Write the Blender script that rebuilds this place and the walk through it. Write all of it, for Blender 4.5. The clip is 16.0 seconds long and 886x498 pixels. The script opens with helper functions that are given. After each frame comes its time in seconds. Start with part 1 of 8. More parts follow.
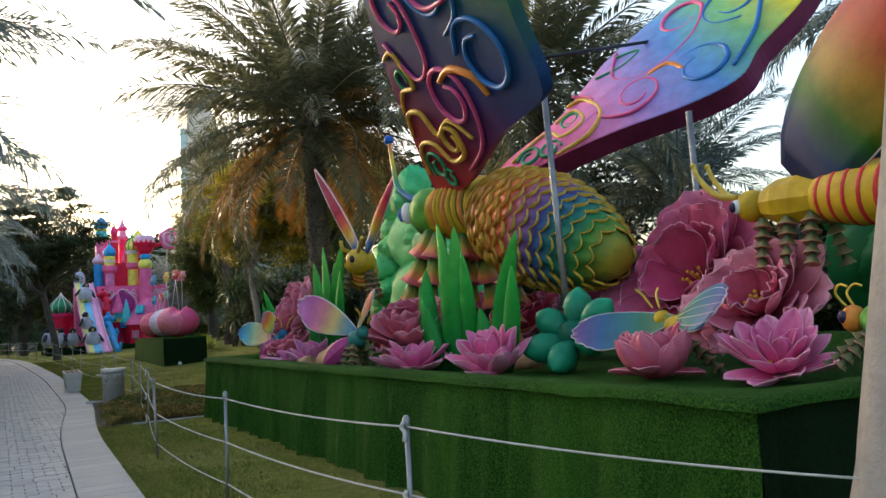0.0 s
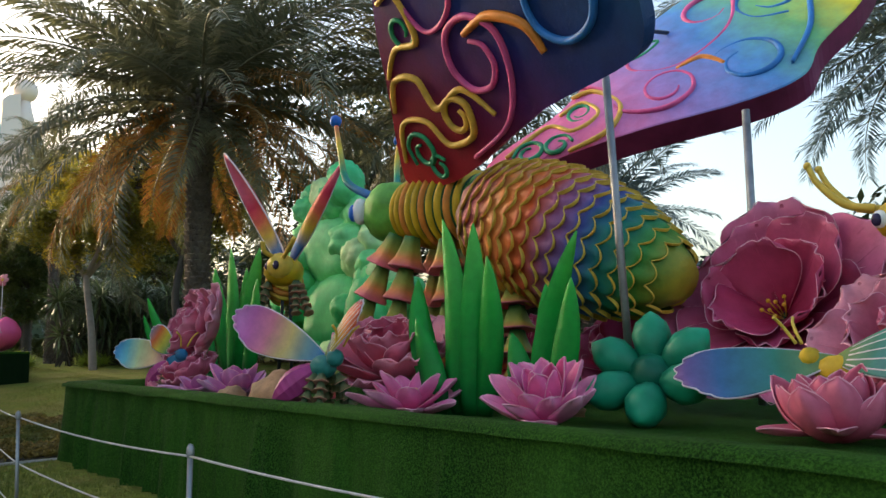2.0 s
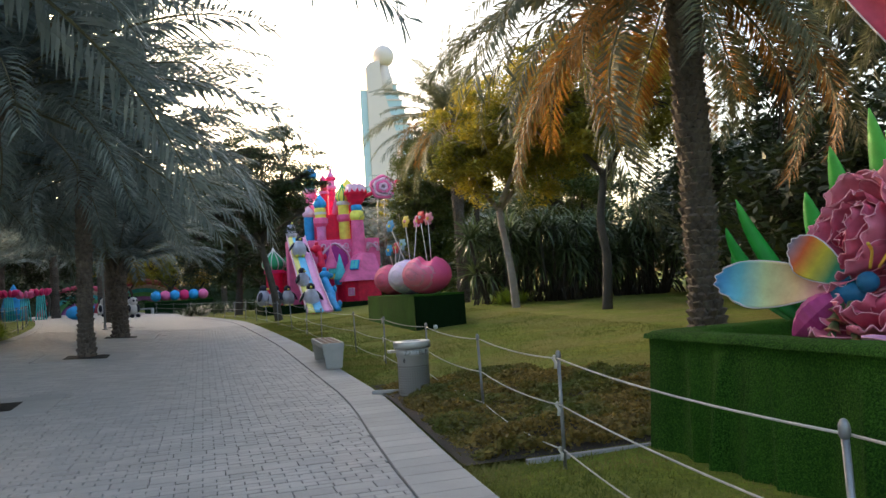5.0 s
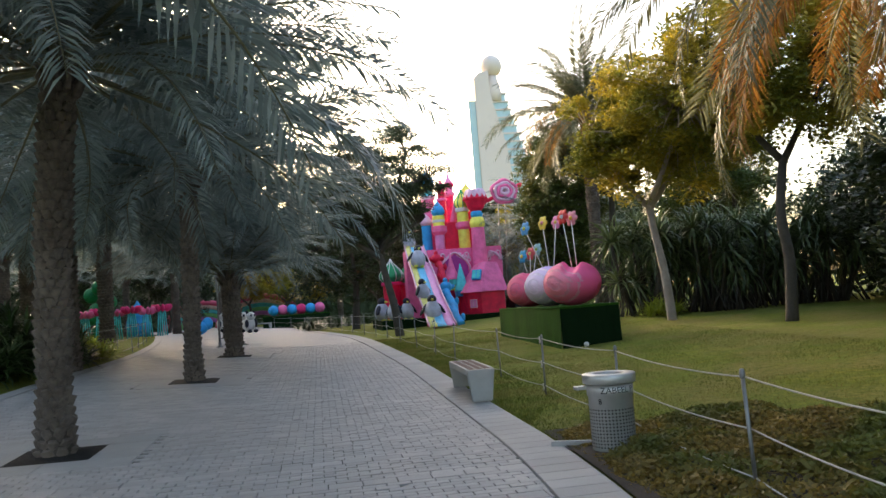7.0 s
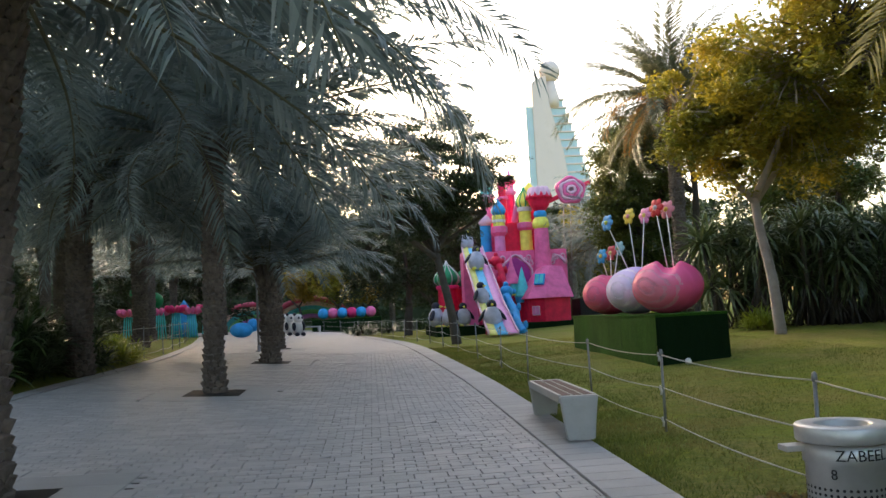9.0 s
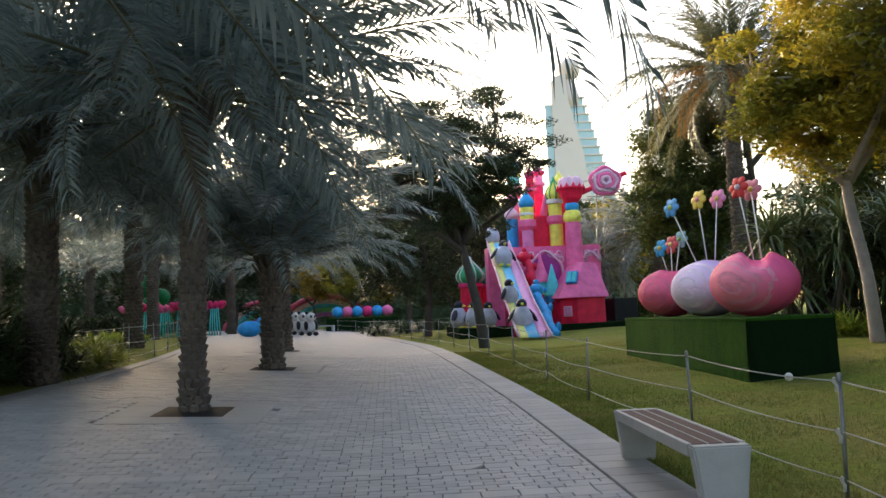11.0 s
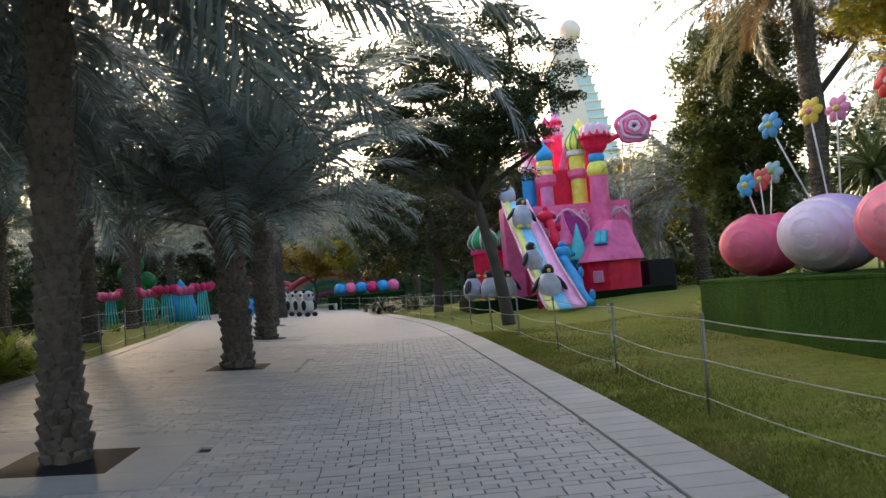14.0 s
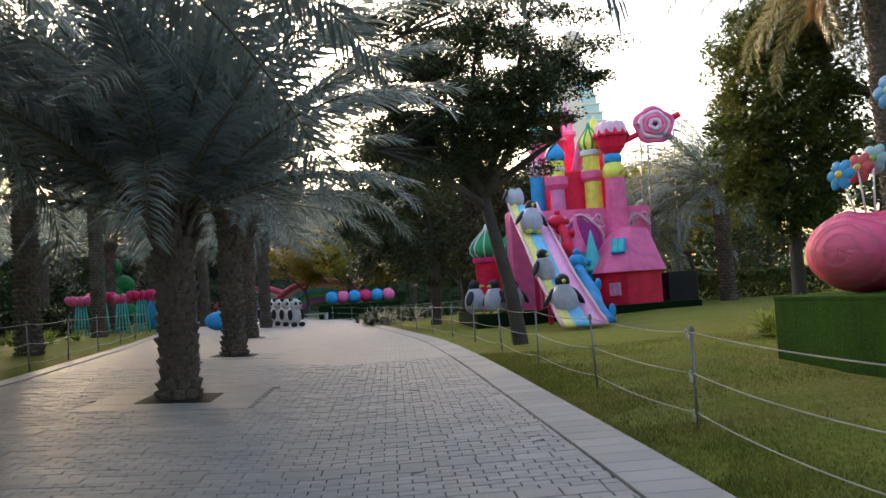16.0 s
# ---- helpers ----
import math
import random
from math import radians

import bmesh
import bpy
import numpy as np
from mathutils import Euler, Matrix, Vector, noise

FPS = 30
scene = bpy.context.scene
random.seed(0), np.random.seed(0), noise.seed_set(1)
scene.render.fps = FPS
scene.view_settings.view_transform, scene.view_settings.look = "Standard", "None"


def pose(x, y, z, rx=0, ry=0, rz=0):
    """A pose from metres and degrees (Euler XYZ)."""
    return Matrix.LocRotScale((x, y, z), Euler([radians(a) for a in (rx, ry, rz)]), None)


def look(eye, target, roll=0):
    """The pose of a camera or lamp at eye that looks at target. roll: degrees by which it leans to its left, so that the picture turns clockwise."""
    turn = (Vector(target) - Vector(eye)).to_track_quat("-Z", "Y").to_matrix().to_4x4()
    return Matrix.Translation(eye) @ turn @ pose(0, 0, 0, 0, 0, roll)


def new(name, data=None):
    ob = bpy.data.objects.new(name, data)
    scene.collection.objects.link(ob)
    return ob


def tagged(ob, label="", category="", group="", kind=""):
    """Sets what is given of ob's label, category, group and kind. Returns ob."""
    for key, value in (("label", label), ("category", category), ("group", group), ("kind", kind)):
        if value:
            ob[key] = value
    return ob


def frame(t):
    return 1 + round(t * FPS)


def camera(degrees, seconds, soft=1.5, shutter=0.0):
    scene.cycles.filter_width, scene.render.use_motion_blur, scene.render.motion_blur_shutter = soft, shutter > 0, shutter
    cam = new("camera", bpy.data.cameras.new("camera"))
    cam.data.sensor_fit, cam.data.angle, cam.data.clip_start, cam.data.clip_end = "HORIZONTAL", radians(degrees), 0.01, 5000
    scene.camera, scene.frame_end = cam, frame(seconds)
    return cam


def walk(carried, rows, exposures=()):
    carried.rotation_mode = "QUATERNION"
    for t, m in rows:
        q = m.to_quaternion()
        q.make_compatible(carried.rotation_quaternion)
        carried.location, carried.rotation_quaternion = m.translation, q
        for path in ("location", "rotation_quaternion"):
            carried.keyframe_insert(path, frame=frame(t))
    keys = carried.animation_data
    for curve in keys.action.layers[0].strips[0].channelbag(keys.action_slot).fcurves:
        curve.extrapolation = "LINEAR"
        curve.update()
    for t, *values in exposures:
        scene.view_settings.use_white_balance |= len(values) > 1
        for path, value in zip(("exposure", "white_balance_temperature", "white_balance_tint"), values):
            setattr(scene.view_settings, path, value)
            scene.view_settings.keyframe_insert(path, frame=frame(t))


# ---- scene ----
cam = camera(57.6, 16.0)
METRES, EYE, TILT, LEAN, TURN = 25.9, 1.5, 0.0, 0.0, -29.1
ROWS = [
    (0.0, 0.0, 0.0, 0.0, 0.27, 4.8, 3.25),
    (0.5, -0.0151, 0.0236, 0.0006, -3.6, 6.72, 1.97),
    (1.0, -0.0294, 0.0474, 0.0001, -6.38, 6.78, 0.48),
    (1.5, -0.0444, 0.0708, -0.0003, -8.83, 6.3, -0.12),
    (2.0, -0.0607, 0.0962, -0.0002, -11.96, 6.64, 0.44),
    (2.5, -0.0798, 0.1227, 0.0, -10.96, 6.63, 1.99),
    (3.0, -0.0994, 0.1496, 0.0009, -4.52, 6.82, 3.33),
    (3.5, -0.1185, 0.1767, 0.0016, 2.92, 7.24, 2.74),
    (4.0, -0.1368, 0.2038, 0.0014, 5.64, 6.94, 2.72),
    (4.5, -0.1544, 0.2292, 0.0014, 7.76, 5.59, 3.16),
    (5.0, -0.1705, 0.2589, 0.0019, 12.5, 2.55, 3.71),
    (7.5, -0.2489, 0.3981, 0.004, 20.5, 4.21, 4.41),
    (8.0, -0.2632, 0.4266, 0.0028, 20.42, 4.35, 4.47),
    (8.5, -0.2769, 0.4561, 0.0016, 20.48, 4.45, 4.39),
    (9.0, -0.2914, 0.4846, 0.0014, 24.06, 4.68, 3.08),
    (9.5, -0.3072, 0.5124, 0.0014, 25.54, 4.78, 2.45),
    (12.0, -0.3849, 0.6447, 0.0036, 24.3, 4.43, 3.25),
    (12.5, -0.398, 0.6728, 0.0037, 24.17, 3.6, 4.48),
    (13.0, -0.4115, 0.7, 0.0031, 24.34, 3.54, 4.73),
    (13.5, -0.4242, 0.7279, 0.0029, 25.79, 2.94, 5.0),
    (14.0, -0.4374, 0.7553, 0.0028, 25.76, 2.81, 5.0),
    (14.5, -0.4502, 0.7837, 0.002, 25.6, 2.73, 4.85),
    (15.0, -0.4653, 0.8116, 0.0019, 26.0, 2.38, 4.24),
    (15.5, -0.4793, 0.8398, 0.0033, 25.66, 3.07, 3.93),
    (16.0, -0.4951, 0.8666, 0.0045, 25.5, 3.49, 3.96),
]
walk(cam, [(t, pose(0, 0, EYE, TILT, LEAN, TURN) @ pose(METRES * x, METRES * y, METRES * z, 90 + pitch, roll, yaw)) for t, x, y, z, yaw, pitch, roll in ROWS], [(0.0, 2.1, 6500, 10), (3.5, 2.15, 6550, 10), (5.0, 2.35, 6700, 12), (8.0, 2.45, 6750, 13), (16.0, 2.45, 6750, 13)])

# ---- world, sun, exposure ----
scene.view_settings.exposure = 2.2
world = bpy.data.worlds.new("sky")
scene.world = world
world.use_nodes = True
wn = world.node_tree.nodes
sky = wn.new("ShaderNodeTexSky")
sky.sky_type, sky.sun_disc = "NISHITA", False
sky.sun_elevation, sky.sun_rotation = radians(12), radians(-22)
sky.air_density, sky.dust_density, sky.ozone_density = 1.0, 5.0, 1.0
world.node_tree.links.new(sky.outputs[0], wn["Background"].inputs[0])
wn["Background"].inputs[1].default_value = 0.15
sun = new("sun", bpy.data.lights.new("sun", "SUN"))
sun.data.energy, sun.data.angle, sun.data.color = 0.9, radians(4.0), (1.0, 0.78, 0.52)
sun.matrix_basis = look((0, 0, 30), Vector((0, 0, 30)) - Vector((-0.37 * 0.978, 0.93 * 0.978, 0.208)))


# ---- mesh helpers ----
def mesh_of(name, bm, mats, smooth=True):
    me = bpy.data.meshes.new(name)
    bm.normal_update()
    bm.to_mesh(me)
    bm.free()
    for m in (mats if isinstance(mats, (list, tuple)) else [mats]):
        me.materials.append(m)
    if smooth:
        me.polygons.foreach_set("use_smooth", [True] * len(me.polygons))
    return me


def pymesh(name, verts, faces, mats, smooth=False, index=None):
    me = bpy.data.meshes.new(name)
    me.from_pydata(verts, [], faces)
    for m in (mats if isinstance(mats, (list, tuple)) else [mats]):
        me.materials.append(m)
    if index is not None:
        me.polygons.foreach_set("material_index", index)
    if smooth:
        me.polygons.foreach_set("use_smooth", [True] * len(faces))
    me.update()
    return me


def part(name, bm, mats, parent, label="", m=None, smooth=True):
    """One mesh object under a thing or a part. bm: a bmesh or a ready mesh."""
    me = bm if isinstance(bm, bpy.types.Mesh) else mesh_of(name, bm, mats, smooth)
    ob = new(name, me)
    ob.parent = parent
    if m is not None:
        ob.matrix_basis = m
    if label:
        ob["label"] = label
    return ob


def thing(name, m, label, category, group="", kind="", data=None):
    ob = new(name, data)
    ob.matrix_basis = m
    return tagged(ob, label, category, group, kind)


def bm_new():
    return bmesh.new()


def add_box(bm, x0, x1, y0, y1, z0, z1, bevel=0.0, mi=0):
    vs = [bm.verts.new(p) for p in ((x0, y0, z0), (x1, y0, z0), (x1, y1, z0), (x0, y1, z0), (x0, y0, z1), (x1, y0, z1), (x1, y1, z1), (x0, y1, z1))]
    fs = [bm.faces.new([vs[i] for i in f]) for f in ((3, 2, 1, 0), (4, 5, 6, 7), (0, 1, 5, 4), (1, 2, 6, 5), (2, 3, 7, 6), (3, 0, 4, 7))]
    for f in fs:
        f.material_index = mi
    if bevel:
        es = list({e for f in fs for e in f.edges})
        bmesh.ops.bevel(bm, geom=es, offset=bevel, segments=2, affect="EDGES", profile=0.6)
    return bm


def add_tube(bm, pts, radii, seg=8, mi=0, cap=True):
    pts = [Vector(p) for p in pts]
    n = len(pts)
    if not isinstance(radii, (list, tuple)):
        radii = [radii] * n
    rings = []
    up = Vector((0.13, 0.21, 0.97))
    for i, p in enumerate(pts):
        d = (pts[min(i + 1, n - 1)] - pts[max(i - 1, 0)])
        if d.length < 1e-9:
            d = Vector((0, 0, 1))
        d.normalize()
        s = d.cross(up)
        if s.length < 1e-3:
            s = d.cross(Vector((1, 0, 0)))
        s.normalize()
        u = s.cross(d)
        up = u
        rings.append([bm.verts.new(p + radii[i] * (math.cos(a) * s + math.sin(a) * u)) for a in [k * math.tau / seg for k in range(seg)]])
    for a, b in zip(rings, rings[1:]):
        for k in range(seg):
            f = bm.faces.new((a[k], a[(k + 1) % seg], b[(k + 1) % seg], b[k]))
            f.material_index = mi
    if cap:
        bm.faces.new(rings[0][::-1]).material_index = mi
        bm.faces.new(rings[-1]).material_index = mi
    return bm


def add_lathe(bm, profile, seg=24, mi=0, m=None, wob=None):
    """profile: rows of (radius, z), turned about z."""
    m = m or Matrix.Identity(4)
    rings = []
    for r, z in profile:
        rings.append([bm.verts.new(m @ Vector((r * math.cos(k * math.tau / seg) * (wob(k, seg) if wob else 1), r * math.sin(k * math.tau / seg) * (wob(k, seg) if wob else 1), z))) for k in range(seg)])
    for a, b in zip(rings, rings[1:]):
        for k in range(seg):
            f = bm.faces.new((a[k], a[(k + 1) % seg], b[(k + 1) % seg], b[k]))
            f.material_index = mi
    for ring, flip in ((rings[0], True), (rings[-1], False)):
        f = bm.faces.new(ring[::-1] if flip else ring)
        f.material_index = mi
    return bm


def add_ball(bm, c, r, seg=16, mi=0, m=None):
    rx, ry, rz = r if isinstance(r, (list, tuple)) else (r, r, r)
    mm = Matrix.Translation(c) @ (m or Matrix.Identity(4)) @ Matrix.Diagonal((rx, ry, rz, 1))
    got = bmesh.ops.create_uvsphere(bm, u_segments=seg, v_segments=max(6, seg // 2), radius=1, matrix=mm)
    for v in got["verts"]:
        for f in v.link_faces:
            f.material_index = mi
    return bm


def add_sheet(bm, fn, nu, nv, thick, rim=1):
    """A thin solid sheet: fn(u, v) gives the middle surface, u in 0..1, v in -1..1; the border faces take the material index rim."""
    P = [[Vector(fn(i / nu, 2 * j / nv - 1)) for j in range(nv + 1)] for i in range(nu + 1)]
    N = [[None] * (nv + 1) for _ in range(nu + 1)]
    for i in range(nu + 1):
        for j in range(nv + 1):
            du = P[min(i + 1, nu)][j] - P[max(i - 1, 0)][j]
            dv = P[i][min(j + 1, nv)] - P[i][max(j - 1, 0)]
            n = du.cross(dv)
            if n.length < 1e-9:
                n = N[i - 1][j].copy() if i and N[i - 1][j] else Vector((0, 0, 1))
            N[i][j] = n.normalized()
    top = [[bm.verts.new(P[i][j] + N[i][j] * thick / 2) for j in range(nv + 1)] for i in range(nu + 1)]
    bot = [[bm.verts.new(P[i][j] - N[i][j] * thick / 2) for j in range(nv + 1)] for i in range(nu + 1)]
    for i in range(nu):
        for j in range(nv):
            edge = j in (0, nv - 1) or i == nu - 1
            mi = rim if (edge and rim > 1) else 0
            bm.faces.new((top[i][j], top[i + 1][j], top[i + 1][j + 1], top[i][j + 1])).material_index = mi
            bm.faces.new((bot[i][j + 1], bot[i + 1][j + 1], bot[i + 1][j], bot[i][j])).material_index = mi
    loop = [(i, 0) for i in range(nu)] + [(nu, j) for j in range(nv)] + [(i, nv) for i in range(nu, 0, -1)] + [(0, j) for j in range(nv, 0, -1)]
    for a, b in zip(loop, loop[1:] + loop[:1]):
        bm.faces.new((top[a[0]][a[1]], bot[a[0]][a[1]], bot[b[0]][b[1]], top[b[0]][b[1]])).material_index = min(rim, 1)
    return bm


def smooth_path(pts, n=6, closed=False):
    """A Catmull-Rom curve through pts."""
    pts = [Vector(p) for p in pts]
    k, out = len(pts), []
    for i in range(k if closed else k - 1):
        a, b, c, d = ((pts[(i + o) % k]) if closed else pts[min(max(i + o, 0), k - 1)] for o in (-1, 0, 1, 2))
        for s in range(n):
            t = s / n
            out.append(0.5 * ((2 * b) + (c - a) * t + (2 * a - 5 * b + 4 * c - d) * t * t + (3 * b - a - 3 * c + d) * t ** 3))
    if not closed:
        out.append(pts[-1])
    return out


def frame_from(o, e1, e2, n):
    m = Matrix.Identity(4)
    for i in range(3):
        m[i][0], m[i][1], m[i][2], m[i][3] = e1[i], e2[i], n[i], o[i]
    return m


def ease(a, b, x):
    t = min(1, max(0, (x - a) / (b - a)))
    return t * t * (3 - 2 * t)


# ---- materials ----
def srgb(r, g, b):
    return tuple(((c / 255) / 12.92 if c / 255 <= 0.04045 else ((c / 255 + 0.055) / 1.055) ** 2.4) for c in (r, g, b))


def shade(c, k):
    return tuple(min(1, v * k) for v in c)


class Mat:
    """A small builder of procedural node materials."""

    def __init__(self, name, rough=0.6, metal=0.0, coord="Object"):
        self.m = bpy.data.materials.new(name)
        self.m.use_nodes = True
        self.t = self.m.node_tree
        self.p = self.t.nodes["Principled BSDF"]
        self.p.inputs["Roughness"].default_value = rough
        self.p.inputs["Metallic"].default_value = metal
        self.co = self.t.nodes.new("ShaderNodeTexCoord").outputs[coord]

    def n(self, kind):
        return self.t.nodes.new(kind)

    def l(self, a, b):
        self.t.links.new(a, b)

    def noise(self, scale, detail=4, rough=0.6, stretch=None):
        co = self.co
        if stretch:
            mp = self.n("ShaderNodeMapping")
            self.l(co, mp.inputs[0])
            mp.inputs["Scale"].default_value = stretch
            co = mp.outputs[0]
        t = self.n("ShaderNodeTexNoise")
        self.l(co, t.inputs["Vector"])
        t.inputs["Scale"].default_value, t.inputs["Detail"].default_value, t.inputs["Roughness"].default_value = scale, detail, rough
        return t.outputs[0]

    def ramp(self, fac, stops, mode="LINEAR"):
        r = self.n("ShaderNodeValToRGB")
        r.color_ramp.interpolation = mode
        els = r.color_ramp.elements
        while len(els) < len(stops):
            els.new(0.5)
        for e, (pos, c) in zip(els, stops):
            e.position, e.color = pos, (*c, 1)
        self.l(fac, r.inputs[0])
        return r.outputs[0]

    def mix(self, fac, a, b, mode="MIX"):
        x = self.n("ShaderNodeMix")
        x.data_type, x.blend_type = "RGBA", mode
        for v, s in ((fac, x.inputs[0]), (a, x.inputs[6]), (b, x.inputs[7])):
            if isinstance(v, (int, float)):
                s.default_value = v
            elif isinstance(v, tuple):
                s.default_value = (*v, 1)
            else:
                self.l(v, s)
        return x.outputs[2]

    def axis(self, which, lo, hi):
        sp = self.n("ShaderNodeSeparateXYZ")
        self.l(self.co, sp.inputs[0])
        mr = self.n("ShaderNodeMapRange")
        self.l(sp.outputs["XYZ".index(which)], mr.inputs[0])
        mr.inputs[1].default_value, mr.inputs[2].default_value = lo, hi
        return mr.outputs[0]

    def math(self, op, a, b=0.0):
        x = self.n("ShaderNodeMath")
        x.operation = op
        for v, s in ((a, x.inputs[0]), (b, x.inputs[1])):
            if isinstance(v, (int, float)):
                s.default_value = v
            else:
                self.l(v, s)
        return x.outputs[0]

    def bump(self, height, strength=0.3, dist=0.02):
        b = self.n("ShaderNodeBump")
        b.inputs["Strength"].default_value, b.inputs["Distance"].default_value = strength, dist
        self.l(height, b.inputs["Height"])
        self.l(b.outputs[0], self.p.inputs["Normal"])

    def col(self, c):
        if isinstance(c, tuple):
            self.p.inputs["Base Color"].default_value = (*c, 1)
        else:
            self.l(c, self.p.inputs["Base Color"])
        return self


def paint(name, c, rough=0.5, var=0.25, scale=3.0, grain=40.0, bump=0.15, metal=0.0, dirt=(0.25, 0.22, 0.18), dirt_amount=0.25):
    """Painted cloth, plaster or metal: patchy tone, fine grain, a little dirt."""
    m = Mat(name, rough, metal)
    big, fine = m.noise(scale, 5), m.noise(grain, 3)
    base = m.mix(m.ramp(big, [(0.3, (0, 0, 0)), (0.7, (1, 1, 1))]), shade(c, 1 - var), shade(c, 1 + var * 0.6))
    base = m.mix(m.math("MULTIPLY", m.ramp(m.noise(scale * 2.3, 6, 0.7), [(0.55, (0, 0, 0)), (0.75, (1, 1, 1))]), dirt_amount), base, tuple(a * b * 1.6 for a, b in zip(dirt, shade(c, 1.2))))
    m.col(base)
    m.bump(fine, bump, 0.01)
    if not metal:
        m.p.inputs["Specular IOR Level"].default_value = 0.3
    return m.m


def gradient(name, axis, lo, hi, stops, rough=0.5, streak=None, bump=0.2):
    """Air-brushed cloth whose colour runs along one axis of the thing."""
    m = Mat(name, rough)
    f = m.math("ADD", m.axis(axis, lo, hi), m.math("MULTIPLY", m.math("SUBTRACT", m.noise(3.5, 4), 0.5), 0.12))
    c = m.ramp(f, stops)
    c = m.mix(m.ramp(m.noise(5, 5, 0.65), [(0.35, (0.0, 0.0, 0.0)), (0.75, (0.35, 0.35, 0.35))]), c, shade(stops[0][1], 0.5), "MULTIPLY") if streak is None else c
    m.col(c)
    m.bump(m.noise(30, 3), bump, 0.008)
    m.p.inputs["Specular IOR Level"].default_value = 0.25
    return m.m


def leafmat(name, a, b, c=None, rough=0.45, scale=0.6, trans=0.25):
    """Leaves: tone by leaf and by region, a little light let through."""
    m = Mat(name, rough)
    rnd = m.n("ShaderNodeNewGeometry").outputs["Random Per Island"]
    base = m.mix(rnd, a, b)
    if c:
        base = m.mix(m.ramp(m.noise(scale, 3), [(0.45, (0, 0, 0)), (0.62, (1, 1, 1))]), base, c)
    ob = m.n("ShaderNodeObjectInfo").outputs["Random"]
    base = m.mix(m.math("MULTIPLY", ob, 0.5), base, shade(a, 0.6))
    m.col(base)
    tr = m.n("ShaderNodeBsdfTranslucent")
    m.l(base, tr.inputs[0])
    mx = m.n("ShaderNodeMixShader")
    mx.inputs[0].default_value = trans
    m.l(m.p.outputs[0], mx.inputs[1])
    m.l(tr.outputs[0], mx.inputs[2])
    m.l(mx.outputs[0], m.t.nodes["Material Output"].inputs[0])
    return m.m


def turf_material(name, a, b, scale=90, wear=None):
    m = Mat(name, 0.95)
    fine = m.noise(scale, 4, 0.7)
    c = m.mix(m.ramp(fine, [(0.42, (0, 0, 0)), (0.6, (1, 1, 1))]), a, b)
    c = m.mix(m.ramp(m.noise(1.3, 5, 0.6, (1, 1, 0.25)), [(0.4, (0, 0, 0)), (0.75, (0.6, 0.6, 0.6))]), c, shade(b, 1.25))
    c = m.mix(m.ramp(m.noise(7, 5, 0.7, (1, 1, 0.2)), [(0.5, (0, 0, 0)), (0.8, (0.5, 0.5, 0.5))]), c, shade(a, 0.6))
    m.col(c)
    m.p.inputs["Specular IOR Level"].default_value = 0.1
    m.bump(m.mix(0.5, fine, m.noise(scale * 0.35, 3, 0.7)), 1.0, 0.05)
    return m.m


PINK, HOT, ROSE = srgb(214, 120, 158), srgb(206, 62, 120), srgb(190, 40, 80)
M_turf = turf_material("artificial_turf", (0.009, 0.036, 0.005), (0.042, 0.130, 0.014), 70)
# turf copy with shade in its colour, for sides facing away from the sun
M_turf_shaded = turf_material("shaded_turf", (0.004, 0.013, 0.004), (0.009, 0.028, 0.008))
M_metal = paint("galvanised_steel", (0.26, 0.265, 0.27), 0.48, 0.25, 6, 90, 0.05, 0.8)
M_steel = paint("brushed_steel", (0.50, 0.485, 0.46), 0.42, 0.12, 5, 120, 0.05, 0.6)
M_rope = paint("rope", (0.55, 0.52, 0.46), 0.9, 0.2, 8, 160, 0.5)
M_black = paint("black_metal", (0.015, 0.016, 0.017), 0.5, 0.2)
M_white = paint("white_trim", (0.75, 0.72, 0.68), 0.5, 0.12, 4, 50, 0.1)


# ---- the lie of the land ----
def gz(x, y):
    s = 0.45 * ease(18, 46, y)
    left = 0.055 * max(0, min(9, -1 - x)) * ease(18, 32, y)
    right = 0.26 * ease(3, 10, x) * ease(10, 19, y)
    return s + left + right


def along(table, y):
    """Linear look-up with smooth steps."""
    for (ya, xa), (yb, xb) in zip(table, table[1:]):
        if y <= yb:
            t = max(0, (y - ya) / (yb - ya))
            return xa + (xb - xa) * t
    return table[-1][1]


KERB = [(-30, 0.2), (2, 1.0), (8, 1.17), (13.6, 1.34), (16.8, 1.6), (19.2, 1.84), (23.5, 1.88), (29, 1.88), (31.5, 1.82), (36.5, 1.6), (40.5, 1.44), (49, 1.03), (62, -0.3), (78, -2.4), (93, -6.6), (110, -14)]
LEFT = [(-30, -7.6), (20, -7.6), (32, -6.9), (38, -6.75), (44, -7.3), (50, -8.2), (61, -10.2), (75, -13), (93, -18), (110, -26)]


def kerb_x(y):
    return (along(KERB, y - 1.2) + along(KERB, y) + along(KERB, y + 1.2)) / 3


def left_x(y):
    return (along(LEFT, y - 2) + along(LEFT, y) + along(LEFT, y + 2)) / 3


def fractal(x, y, s):
    return noise.noise(Vector((x * s, y * s, 3.1)))


